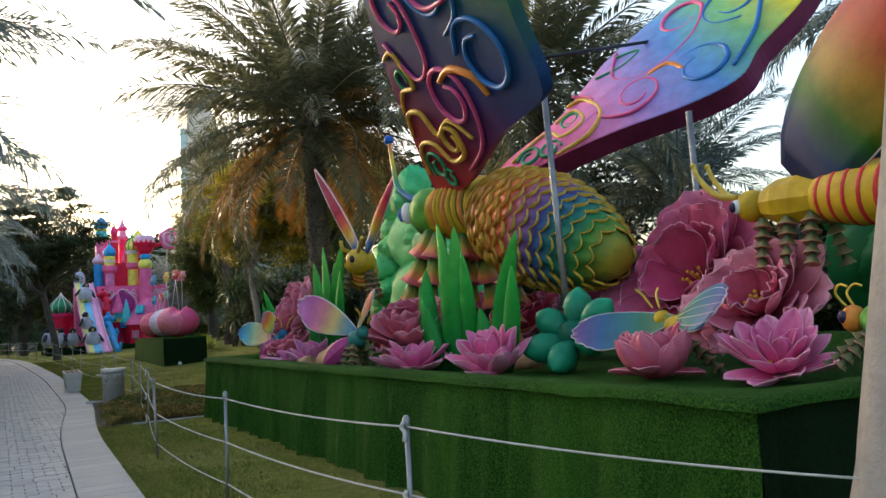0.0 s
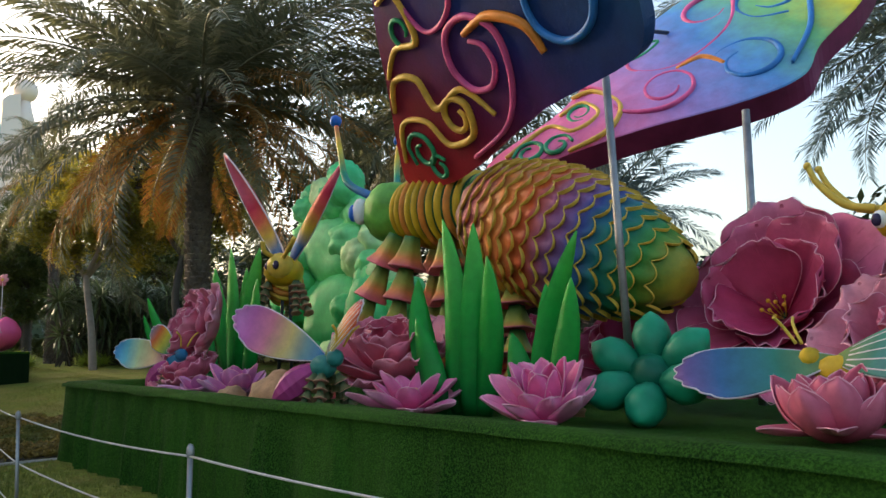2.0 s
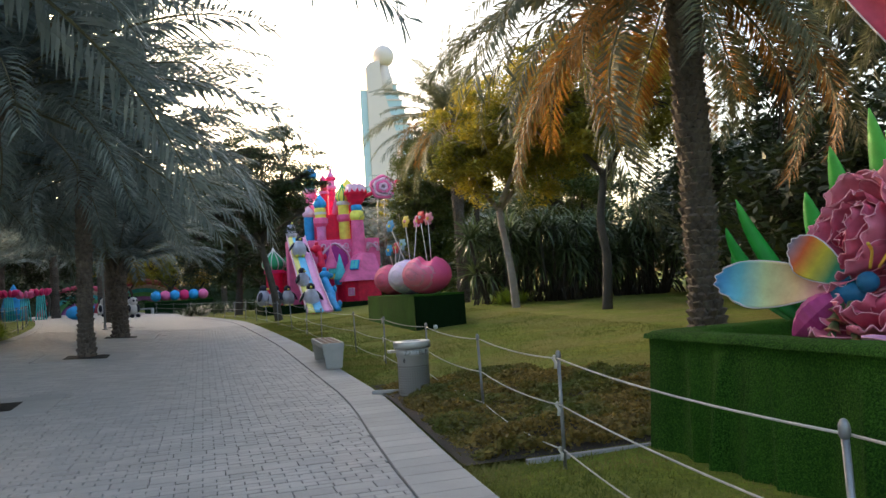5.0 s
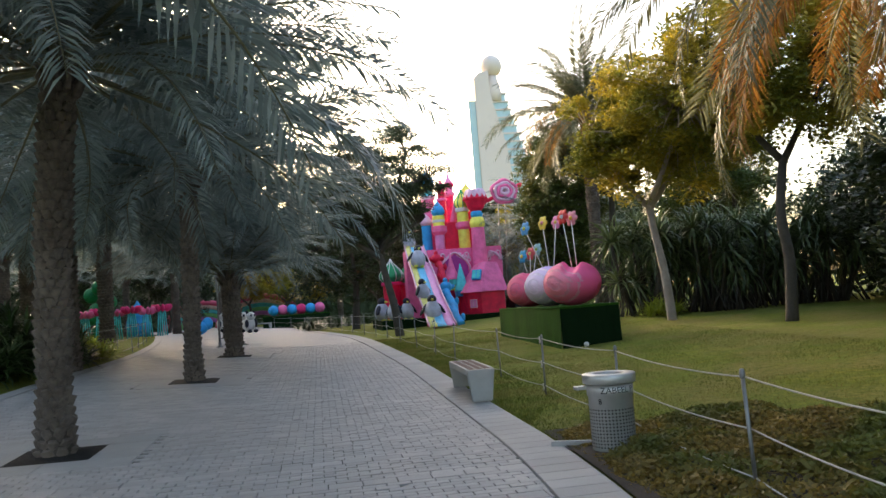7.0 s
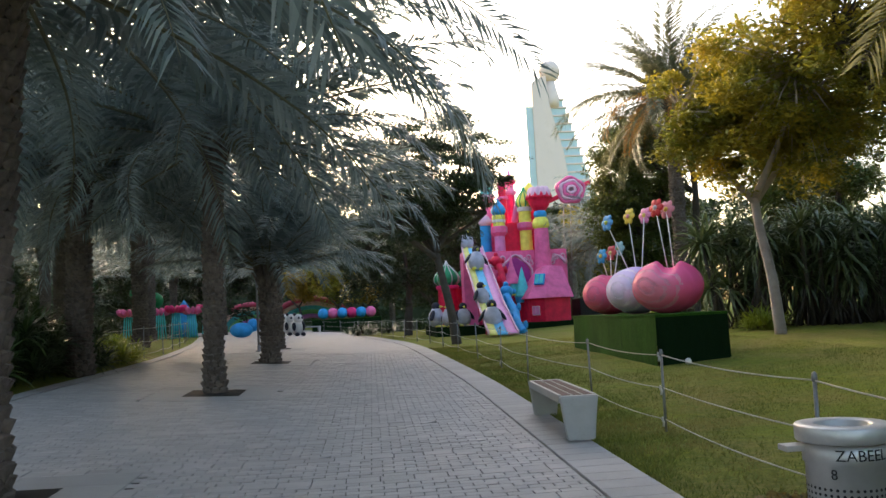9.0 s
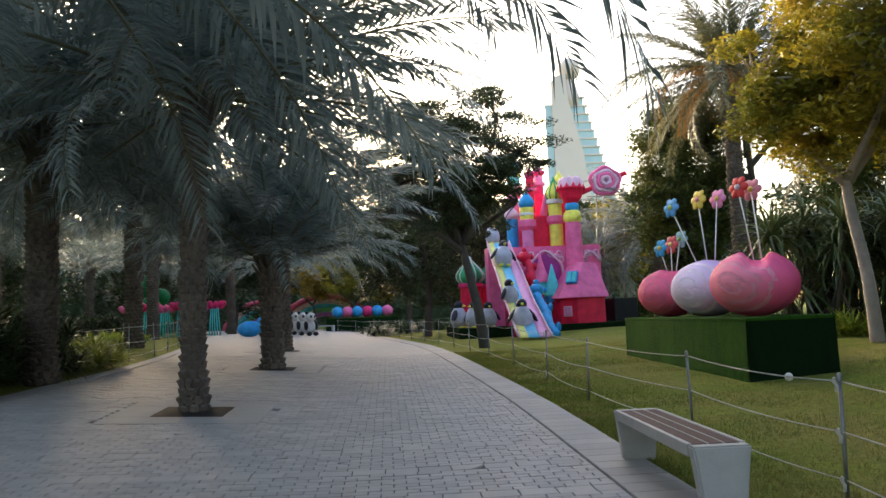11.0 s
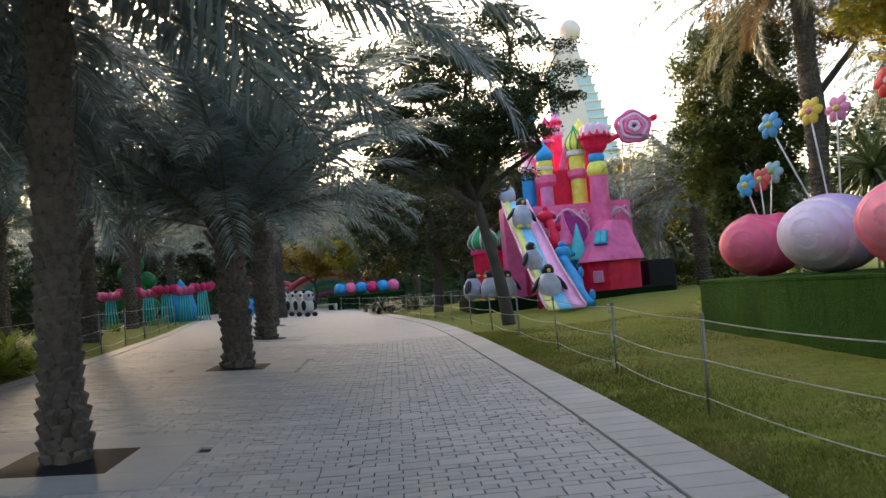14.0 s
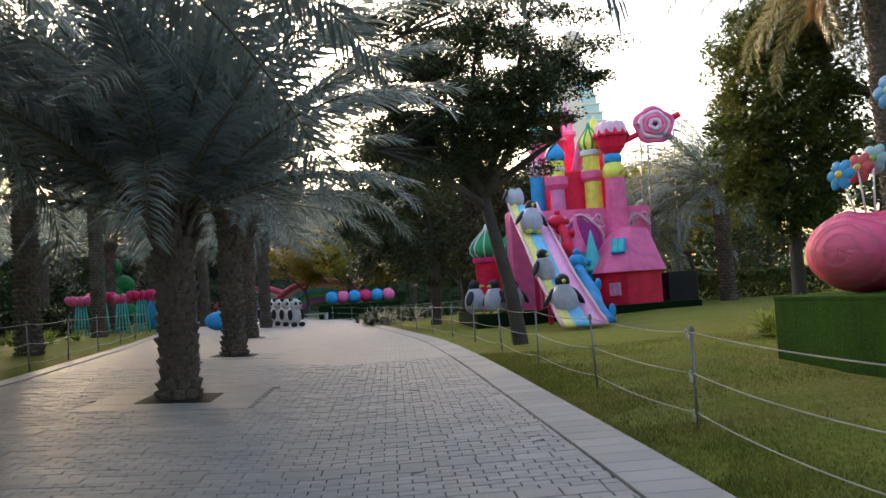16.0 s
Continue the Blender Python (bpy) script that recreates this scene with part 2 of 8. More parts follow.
def build_ground():
    m = Mat("lawn", 0.95)
    fine = m.noise(38, 4, 0.75)
    c = m.mix(m.ramp(fine, [(0.3, (0, 0, 0)), (0.7, (1, 1, 1))]), (0.07, 0.118, 0.010), (0.215, 0.27, 0.032))
    patch = m.ramp(m.noise(0.55, 6, 0.65), [(0.40, (0, 0, 0)), (0.60, (0.85, 0.85, 0.85))])
    c = m.mix(m.ramp(m.noise(0.9, 4, 0.6, (0.4, 1.6, 1)), [(0.5, (0, 0, 0)), (0.66, (0.7, 0.7, 0.7))]), c, (0.26, 0.27, 0.035))
    c = m.mix(patch, c, m.mix(fine, (0.16, 0.135, 0.045), (0.33, 0.27, 0.10)))
    soil = m.ramp(m.noise(1.7, 5, 0.7), [(0.62, (0, 0, 0)), (0.74, (0.6, 0.6, 0.6))])
    c = m.mix(soil, c, (0.07, 0.055, 0.035))
    c = m.mix(m.ramp(m.noise(9, 5, 0.75), [(0.38, (0, 0, 0)), (0.62, (0.75, 0.75, 0.75))]), c, (0.075, 0.095, 0.018))
    c = m.mix(m.ramp(m.noise(110, 3, 0.8), [(0.45, (0, 0, 0)), (0.62, (0.4, 0.4, 0.4))]), c, (0.27, 0.29, 0.05))
    m.col(c)
    m.p.inputs["Specular IOR Level"].default_value = 0.1
    m.bump(m.mix(0.5, fine, m.noise(14, 4, 0.7)), 1.0, 0.05)
    xs = [-1500, -500, -200, -100, -60, -40, -30] + [-24 + 0.75 * i for i in range(73)] + [34, 40, 60, 100, 200, 500, 1500]
    ys = [-800, -200, -60, -30, -15] + [-8 + 0.75 * i for i in range(90)] + [62, 66, 72, 80, 90, 100, 120, 160, 250, 500, 1200, 2500]
    verts, faces = [], []
    for y in ys:
        for x in xs:
            inside = left_x(y) + 0.25 < x < kerb_x(y) - 0.25 and -30 < y < 109
            near = abs(x) < 30 and -10 < y < 60
            off = max(x - kerb_x(y), left_x(y) - x)
            verts.append((x, y, gz(x, y) + (-0.09 if inside else -0.012 + (0.024 + (0.025 * fractal(x, y, 0.8) if near else 0)) * ease(0.5, 1.6, off))))
    w = len(xs)
    for j in range(len(ys) - 1):
        for i in range(w - 1):
            a = j * w + i
            faces.append((a, a + 1, a + w + 1, a + w))
    thing("ground", Matrix.Identity(4), "lawn of short green grass with dry brown patches", "lawn", kind="structure", data=pymesh("ground", verts, faces, m.m, True))


build_ground()


def strip_mesh(name, xa, xb, y0, y1, step, lift, mat, nx=4):
    verts, faces = [], []
    n = int((y1 - y0) / step)
    for j in range(n + 1):
        y = y0 + (y1 - y0) * j / n
        for i in range(nx + 1):
            x = xa(y) + (xb(y) - xa(y)) * i / nx
            verts.append((x, y, gz(x, y) + lift))
    for j in range(n):
        for i in range(nx):
            a = j * (nx + 1) + i
            faces.append((a, a + 1, a + nx + 2, a + nx + 1))
    return pymesh(name, verts, faces, mat, True)


def stone_material(name, a, b, rough=0.55, brick=None):
    m = Mat(name, rough)
    rnd = m.n("ShaderNodeObjectInfo").outputs["Random"]
    isl = m.n("ShaderNodeNewGeometry").outputs["Random Per Island"]
    c = m.mix(m.math("FRACT", m.math("ADD", rnd, isl)), a, b)
    c = m.mix(m.ramp(m.noise(1.1, 6, 0.7), [(0.4, (0, 0, 0)), (0.75, (0.5, 0.5, 0.5))]), c, shade(a, 0.75))
    c = m.mix(m.ramp(m.noise(120, 3), [(0.4, (0, 0, 0)), (0.7, (0.35, 0.35, 0.35))]), c, shade(b, 1.2))
    if brick:
        t = m.n("ShaderNodeTexBrick")
        m.l(m.co, t.inputs["Vector"])
        t.inputs["Scale"].default_value = 1.0
        t.inputs["Brick Width"].default_value, t.inputs["Row Height"].default_value, t.inputs["Mortar Size"].default_value = 0.2, 0.11, 0.006
        t.inputs["Color1"].default_value, t.inputs["Color2"].default_value, t.inputs["Mortar"].default_value = (*shade(a, 1.0), 1), (*b, 1), (*shade(a, 0.4), 1)
        c = m.mix(0.6, c, t.outputs[0])
    m.col(c)
    m.l(m.ramp(m.noise(1.6, 5), [(0.3, (0.6,) * 3), (0.7, (0.82,) * 3)]), m.p.inputs["Roughness"])
    m.bump(m.noise(60, 4), 0.25, 0.01)
    return m.m


M_joint = paint("sand_joint", (0.03, 0.028, 0.027), 0.95, 0.3, 4, 90, 0.4)
M_paver = stone_material("paver_stone", (0.32, 0.302, 0.288), (0.425, 0.398, 0.378))
M_slab = stone_material("kerb_stone", (0.30, 0.29, 0.275), (0.39, 0.375, 0.36))
M_far = stone_material("far_pavers", (0.32, 0.302, 0.288), (0.425, 0.398, 0.378), brick=True)
thing("path_bed", Matrix.Identity(4), "sandy bed under the grey paved path", "path", kind="structure", data=strip_mesh("path_bed", lambda y: left_x(y), lambda y: kerb_x(y) - 0.02, -29, 108, 0.8, -0.012, M_joint, 8))
NEAR_END = 42.0
thing("pavement_far", Matrix.Identity(4), "grey stone pavers of the winding park path", "path", kind="structure", data=strip_mesh("pavement_far", lambda y: left_x(y) + 0.3, lambda y: kerb_x(y) - 0.54, NEAR_END, 108, 0.7, 0.006, M_far, 8))
thing("pavement_behind", Matrix.Identity(4), "grey stone pavers of the winding park path", "path", kind="structure", data=strip_mesh("pavement_behind", lambda y: left_x(y) + 0.3, lambda y: kerb_x(y) - 0.54, -29, 7.0, 0.7, 0.006, M_far, 8))


# ---- the insect stage ----
STAGE_X0, STAGE_X1, STAGE_Y0, STAGE_Y1, STAGE_Z = 3.16, 9.4, 2.7, 14.35, 1.02


def build_stage():
    st = thing("stage_platform", pose(0, 0, 0), "long display platform draped in green artificial turf", "platform")

    def drape(fn, n, name, mat):
        """A hanging cloth: fn(s) gives foot x, y, outward normal."""
        verts, faces, rows = [], [], 9
        for j in range(rows + 1):
            h = j / rows
            for i in range(n + 1):
                x, y, nx, ny = fn(i / n)
                s = (x + y) * 1.0
                fold = 0.045 * math.sin(s * 5.1 + 1.3 * math.sin(s * 1.7)) + 0.03 * math.sin(s * 13.0 + 2 * math.sin(s * 2.3) + h)
                crease = 0.06 * math.exp(-(((s * 0.45 + 0.12 * math.sin(s * 1.3) + 0.03 * h) % 1.0 - 0.5) / 0.022) ** 2) + 0.035 * math.exp(-(((s * 1.15 + 0.3 * math.sin(s * 0.9) - 0.1 * h) % 1.0 - 0.5) / 0.05) ** 2)
                k = (1 - h) ** 0.6 * (0.9 * fold + 1.2 * crease) + 0.05 * (1 - h)
                verts.append((x + nx * k, y + ny * k, -0.02 + h * (STAGE_Z - 0.02 + 0.02 * fractal(s, 0, 0.9)) + 0.0))
        for j in range(rows):
            for i in range(n):
                a = j * (n + 1) + i
                faces.append((a, a + 1, a + n + 2, a + n + 1))
        part(name, pymesh(name, verts, faces, mat, True), None, st)

    drape(lambda s: (STAGE_X0, STAGE_Y1 + (STAGE_Y0 - STAGE_Y1) * s, -1, 0), 520, "front_drape", M_turf)
    # the near end and the back carry the turf with painted shade
    drape(lambda s: (STAGE_X0 + (STAGE_X1 - STAGE_X0) * s, STAGE_Y0, 0, -1), 90, "end_drape", M_turf_shaded)
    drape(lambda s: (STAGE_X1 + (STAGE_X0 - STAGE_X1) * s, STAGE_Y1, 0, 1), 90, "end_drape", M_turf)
    drape(lambda s: (STAGE_X1, STAGE_Y0 + (STAGE_Y1 - STAGE_Y0) * s, 1, 0), 60, "back_drape", M_turf_shaded)
    verts, faces = [], []
    # a raised rim of turf runs round a sunken floor
    rim = [-0.045, -0.03, 0.02, 0.14, 0.27, 0.36, 0.46]

    def lines(a, b, n):
        return [a + d for d in rim] + [a + 0.5 + (b - a - 1.0) * i / n for i in range(n + 1)] + [b - d for d in reversed(rim)]

    xs, ys = lines(STAGE_X0, STAGE_X1, 22), lines(STAGE_Y0, STAGE_Y1, 90)
    nx, ny = len(xs) - 1, len(ys) - 1
    for y in ys:
        for x in xs:
            d = min(x - STAGE_X0, STAGE_X1 - x, y - STAGE_Y0, STAGE_Y1 - y)
            z = float(np.interp(d, [-0.045, -0.03, 0.02, 0.14, 0.27, 0.36, 0.46], [-0.05, -0.01, 0.012, 0.012, 0.0, -0.06, -0.15]))
            verts.append((x, y, STAGE_Z + z + 0.014 * fractal(x, y, 1.6) + 0.008 * fractal(x, y, 5)))
    for j in range(ny):
        for i in range(nx):
            a = j * (nx + 1) + i
            faces.append((a, a + 1, a + nx + 2, a + nx + 1))
    part("turf_top", pymesh("turf_top", verts, faces, M_turf, True), None, st)
    bm = bm_new()
    add_box(bm, STAGE_X0 + 0.12, STAGE_X1 - 0.12, STAGE_Y0 + 0.12, STAGE_Y1 - 0.12, -0.05, STAGE_Z - 0.22)
    part("frame_box", bm, M_black, st, smooth=False)


build_stage()
FLOOR = STAGE_Z - 0.15

# painted cloth of the figures
R_red, R_orange, R_yellow, R_green, R_teal, R_blue, R_purple, R_pink = srgb(196, 40, 52), srgb(222, 120, 40), srgb(226, 190, 60), srgb(70, 160, 60), srgb(30, 140, 110), srgb(40, 90, 180), srgb(120, 70, 150), srgb(220, 110, 160)
M_yellow = paint("yellow_cloth", srgb(196, 160, 30), 0.5, 0.3, 4)
M_gold = paint("gold_trim", srgb(214, 178, 70), 0.45, 0.2, 6)
M_orange = paint("orange_cloth", srgb(206, 130, 50), 0.5, 0.3, 5)
M_dkgreen = paint("dark_green_cloth", srgb(28, 84, 44), 0.5, 0.3, 5)
M_limegreen = paint("lime_cloth", srgb(96, 160, 62), 0.5, 0.35, 4)
M_leaf = gradient("leaf_blade", "Z", 0.0, 1.9, [(0.0, srgb(6, 104, 44)), (0.5, srgb(24, 156, 52)), (1.0, srgb(96, 190, 76))], 0.45)
M_teal = gradient("teal_petal", "X", 0, 0.45, [(0.0, srgb(10, 96, 72)), (1.0, srgb(34, 158, 116))], 0.4)
M_bush = gradient("bush_cloth", "Z", 0.0, 3.2, [(0.0, srgb(20, 150, 80)), (0.35, srgb(70, 200, 116)), (0.7, srgb(140, 228, 150)), (1.0, srgb(70, 200, 130))], 0.5)
M_bushlight = paint("bush_light_cloth", srgb(186, 228, 160), 0.5, 0.35, 2.0)
M_blue = paint("blue_cloth", srgb(28, 96, 186), 0.35, 0.2, 6)
M_red = paint("red_cloth", srgb(190, 44, 46), 0.5, 0.25, 5)
M_swirl_y, M_swirl_g, M_swirl_p, M_swirl_b, M_swirl_o = (paint("swirl_" + n, c, 0.45, 0.25, 6) for n, c in (("yellow", srgb(214, 170, 70)), ("green", srgb(40, 140, 96)), ("pink", srgb(206, 84, 140)), ("blue", srgb(40, 110, 180)), ("orange", srgb(214, 130, 50))))
M_eye = paint("eye_white", (0.75, 0.74, 0.7), 0.25, 0.05)
M_pupil = paint("eye_dark", (0.03, 0.02, 0.06), 0.15, 0.1)
M_rim = paint("petal_rim", srgb(228, 164, 178), 0.55, 0.2, 8)
M_winggrim = paint("wing_rim", srgb(206, 196, 200), 0.5, 0.15, 8)
M_petal = gradient("pink_petal", "X", 0.0, 0.75, [(0.0, srgb(170, 40, 74)), (0.35, srgb(206, 104, 130)), (1.0, srgb(228, 160, 172))], 0.5)
M_petal_big = gradient("rose_petal", "X", 0.0, 1.1, [(0.0, srgb(150, 20, 58)), (0.3, srgb(194, 70, 108)), (0.75, srgb(212, 106, 142)), (1.0, srgb(222, 138, 164))], 0.5)
M_petal_pale = gradient("pale_petal", "X", 0.0, 0.6, [(0.0, srgb(216, 70, 138)), (0.4, srgb(230, 124, 172)), (1.0, srgb(242, 190, 208))], 0.5)
M_petal_lilac = gradient("lilac_petal", "X", 0.0, 0.5, [(0.0, srgb(196, 84, 150)), (0.5, srgb(206, 134, 184)), (1.0, srgb(224, 182, 208))], 0.55)
M_stamen = paint("stamen_yellow", srgb(226, 176, 50), 0.5, 0.2)


def petal_mesh(name, length, width, curl0, curl1, cup, mats, ruffled=False, frill=0.03, nu=10, nv=8):
    """A petal that starts at its foot, runs along x and curls up from curl0 to curl1 degrees."""
    path = [(0.0, 0.0)]
    for i in range(40):
        a = radians(curl0 + (curl1 - curl0) * i / 40)
        path.append((path[-1][0] + length / 40 * math.cos(a), path[-1][1] + length / 40 * math.sin(a)))

    def fn(u, v):
        k = u * 40
        i = min(39, int(k))
        f = k - i
        x, z = path[i][0] + (path[i + 1][0] - path[i][0]) * f, path[i][1] + (path[i + 1][1] - path[i][1]) * f
        a = radians(curl0 + (curl1 - curl0) * u)
        if ruffled:
            w = width * (0.2 + 0.8 * math.sin(min(1, u / 0.68) * math.pi / 2) ** 1.1) * (1 - 0.42 * max(0, (u - 0.7) / 0.3) ** 2.2)
            back = length * u ** 5 * (-0.13 * v * v - 0.07 * math.exp(-(v / 0.16) ** 2) + 0.022 * math.cos(11 * v))
            fr = frill * math.sin(v * 8 + u * 4) * u * u
        else:
            w = width * max(0.02, 1.95 * (u + 0.05) ** 0.62 * (1.001 - u) ** 0.58 * 0.98)
            back, fr = 0.0, 0.35 * frill * math.sin(v * 5 + u * 5) * u
        rise = cup * w * v * v
        return ((x - math.sin(a) * (rise + fr) + math.cos(a) * back), w * v, z + math.cos(a) * (rise + fr) + math.sin(a) * back)

    bm = bm_new()
    add_sheet(bm, fn, nu, nv, 0.008, 1)
    for vv in (-0.45, 0, 0.45):
        add_tube(bm, [Vector(fn(u / 8, vv * min(1, 0.3 + u / 8))) + Vector((0, 0, 0.004)) for u in range(1, 8)], [0.004] * 7, 4, 0)
    edge = [fn(u / 14, 1) for u in range(2, 15)] + ([fn(1, v / 8) for v in range(7, -8, -1)] if ruffled else []) + [fn(u / 14, -1) for u in range(14, 1, -1)]
    add_tube(bm, edge, 0.0035, 4, 1)
    return mesh_of(name, bm, mats)


def flower(name, m, label, rings, mats, stamens=14, stamen_r=0.12, stamen_h=0.18, group="", core=0.09):
    """rings: rows of (count, length, width, curl0, curl1, cup, turn)."""
    fl = thing(name, m, label, "flower", group)
    rnd = random.Random(len(label) * 7 + int(rings[0][1] * 100))
    for k, (count, length, width, c0, c1, cup, turn) in enumerate(rings):
        me = petal_mesh("petal", length, width, c0, c1, cup, mats, ruffled=name == "rose_flower")
        for i in range(count):
            part("petal", me, None, fl, m=pose(0, 0, 0.02 * k, rnd.uniform(-9, 9), rnd.uniform(-11, 7), turn + i * 360 / count + rnd.uniform(-9, 9)) @ Matrix.Translation((core * 0.5, 0, 0)) @ Matrix.Scale(rnd.uniform(0.88, 1.12), 4))
    if stamens:
        bm = bm_new()
        add_tube(bm, [(0, 0, 0), (0.01, 0, stamen_h * 0.5), (0, 0, stamen_h)], 0.006, 4)
        add_ball(bm, (0, 0, stamen_h), 0.02, 6)
        me = mesh_of("stamen", bm, M_stamen)
        for i in range(stamens):
            a, r = i * 137.5, stamen_r * math.sqrt((i + 0.5) / stamens)
            part("stamen", me, None, fl, m=pose(r * 0.5 * math.cos(radians(a)), r * 0.5 * math.sin(radians(a)), 0.02, 0, 28 * r / stamen_r, a))
    return fl


PINKS = [M_petal, M_rim]
flower("lotus_flower", pose(4.48, 7.05, FLOOR + 0.02, 4, -22, 12), "open pale pink lotus flower with yellow stamens on the turf", [(9, 0.52, 0.13, 14, 50, 0.5, 0), (9, 0.5, 0.13, 34, 70, 0.5, 20), (7, 0.42, 0.11, 54, 86, 0.5, 10)], [M_petal_pale, M_rim], group="lotus flowers")
flower("lotus_flower", pose(4.25, 8.45, FLOOR + 0.02, 0, -6, 50), "small open pink lotus flower in front of a rose", [(8, 0.5, 0.14, 8, 36, 0.5, 0), (7, 0.42, 0.13, 30, 60, 0.5, 22)], [M_petal_pale, M_rim], group="lotus flowers")
flower("lotus_flower", pose(4.82, 5.1, FLOOR + 0.02, 0, -4, 10), "closed cup of a pink lotus flower under a butterfly", [(11, 0.5, 0.15, 8, 92, 0.5, 0), (10, 0.47, 0.14, 22, 100, 0.5, 18), (4, 0.38, 0.13, -4, 14, 0.4, 200)], PINKS, 0, group="lotus flowers")
flower("lotus_flower", pose(5.2, 4.2, FLOOR + 0.06, 0, -26, 35), "wide open pink lotus flower with yellow stamens", [(11, 0.5, 0.12, 14, 40, 0.45, 0), (10, 0.44, 0.11, 32, 62, 0.5, 18), (8, 0.34, 0.09, 48, 76, 0.5, 5)], [M_petal_pale, M_rim], 12, 0.1, 0.16, "lotus flowers")
flower("lotus_flower", pose(4.0, 11.15, FLOOR + 0.02, 0, -6, 15), "lilac and pink lotus flower beside a brown rock", [(8, 0.5, 0.14, 10, 40, 0.5, 0), (8, 0.42, 0.13, 34, 64, 0.5, 22), (6, 0.34, 0.11, 55, 80, 0.5, 0)], [M_petal_lilac, M_rim], 0, group="lotus flowers")
flower("lotus_flower", pose(3.95, 12.0, FLOOR + 0.02, 0, 0, 40), "flat lilac lotus flower on the turf", [(8, 0.46, 0.13, 6, 30, 0.5, 0), (6, 0.34, 0.11, 30, 55, 0.5, 20)], [M_petal_lilac, M_rim], 0, group="lotus flowers")
flower("rose_flower", pose(4.75, 9.25, FLOOR + 0.26, 0, -22, 20), "large pink rose with layered rimmed petals", [(8, 0.74, 0.3, 15, 50, 0.35, 0), (8, 0.68, 0.28, 36, 74, 0.4, 24), (7, 0.56, 0.24, 54, 92, 0.45, 8)], PINKS, 10, 0.08, 0.22, "roses")
BIGM = [M_petal_big, M_rim]
flower("rose_flower", pose(6.72, 6.3, FLOOR + 0.82, 0, -62, 4), "giant pink rose facing the path, crimson at its heart", [(7, 1.04, 0.48, 2, 26, 0.3, 0), (6, 0.9, 0.44, 10, 44, 0.35, 24), (6, 0.66, 0.34, 26, 62, 0.4, 8)], BIGM, 7, 0.06, 0.2, "roses")
flower("rose_flower", pose(6.05, 4.98, FLOOR + 0.5, 0, -50, 10), "large pink rose with ruffled petals and yellow stamens", [(8, 0.74, 0.3, 8, 40, 0.3, 0), (7, 0.64, 0.28, 22, 62, 0.35, 24), (6, 0.46, 0.22, 38, 78, 0.4, 8)], PINKS, 10, 0.07, 0.18, "roses")
flower("rose_flower", pose(6.6, 9.4, FLOOR + 0.38, 0, -40, 0), "deep pink rose behind the bee's legs", [(8, 0.7, 0.3, 10, 45, 0.35, 0), (7, 0.6, 0.26, 32, 70, 0.4, 24)], BIGM, 6, group="roses")
flower("rose_flower", pose(6.9, 8.0, FLOOR + 0.34, 0, -40, 12), "deep pink rose under the bee's abdomen", [(8, 0.7, 0.3, 10, 45, 0.35, 0), (7, 0.6, 0.26, 32, 70, 0.4, 24)], BIGM, 6, group="roses")
flower("rose_flower", pose(6.5, 10.9, FLOOR + 0.42, 0, -40, -8), "pink rose behind the front legs of the bee", [(8, 0.66, 0.28, 10, 45, 0.35, 0), (7, 0.56, 0.25, 32, 70, 0.4, 24)], BIGM, 6, group="roses")
flower("rose_flower", pose(4.55, 12.95, FLOOR + 0.72, 0, -66, -14), "tall pink rose bloom with fluted petals by green blades", [(9, 0.7, 0.29, 6, 50, 0.35, 0), (9, 0.64, 0.27, 22, 74, 0.4, 24), (8, 0.54, 0.23, 40, 94, 0.45, 8), (6, 0.4, 0.17, 58, 110, 0.5, 0)], PINKS, 6, 0.05, 0.16, "roses")
flower("rose_flower", pose(4.2, 12.75, FLOOR + 0.12, 0, -30, 0), "low pink bloom at the foot of a taller rose", [(8, 0.5, 0.22, 10, 55, 0.4, 0), (7, 0.42, 0.2, 34, 80, 0.45, 24)], PINKS, 0, group="roses")


def teal_flower(m):
    fl = thing("teal_flower", m, "teal green flower of plump pointed petals", "flower")
    bm = bm_new()
    prof = [(0.01, 0.0), (0.07, 0.06), (0.125, 0.17), (0.15, 0.28), (0.12, 0.38), (0.05, 0.45), (0.01, 0.48)]
    add_lathe(bm, [(r, z) for r, z in prof], 12, m=pose(0, 0, 0, 0, 90, 0))
    me = mesh_of("petal", bm, M_teal)
    for i in range(6):
        part("petal", me, None, fl, m=pose(0, 0, 0.0, 0, -22, i * 60 + 8) @ Matrix.Translation((0.06, 0, 0)))
    bm = bm_new()
    add_lathe(bm, [(0.02, -0.06), (0.13, 0), (0.17, 0.08), (0.12, 0.17), (0.01, 0.23)], 12)
    part("heart", bm, M_teal, fl)


teal_flower(pose(5.2, 6.62, FLOOR + 0.32, 0, -50, 14) @ Matrix.Scale(1.06, 4))


def blade(parent, foot, tip, width, bend, mat):
    foot, tip = Vector(foot), Vector(tip)
    d = tip - foot
    turn = -0.6 + math.sin(foot.x * 37 + tip.y * 11 + tip.z * 5) * 0.4
    side = Vector((math.sin(turn), math.cos(turn), 0))

    def fn(u, v):
        w = width * (0.75 + 0.5 * u - 1.2 * u ** 3) * (1 if u < 1 else 0)
        w = max(0.004, width * (math.sin(math.pi * (0.18 + 0.82 * u)) ** 0.7 if u < 1 else 0.01))
        return foot + d * u + Vector(bend) * (u * u - u) + side * (w * v) + Vector((-math.cos(turn), math.sin(turn), 0)) * (0.3 * w * (1 - abs(v)))

    bm = bm_new()
    add_sheet(bm, fn, 14, 4, 0.015, 0)
    part("blade", bm, mat, parent)


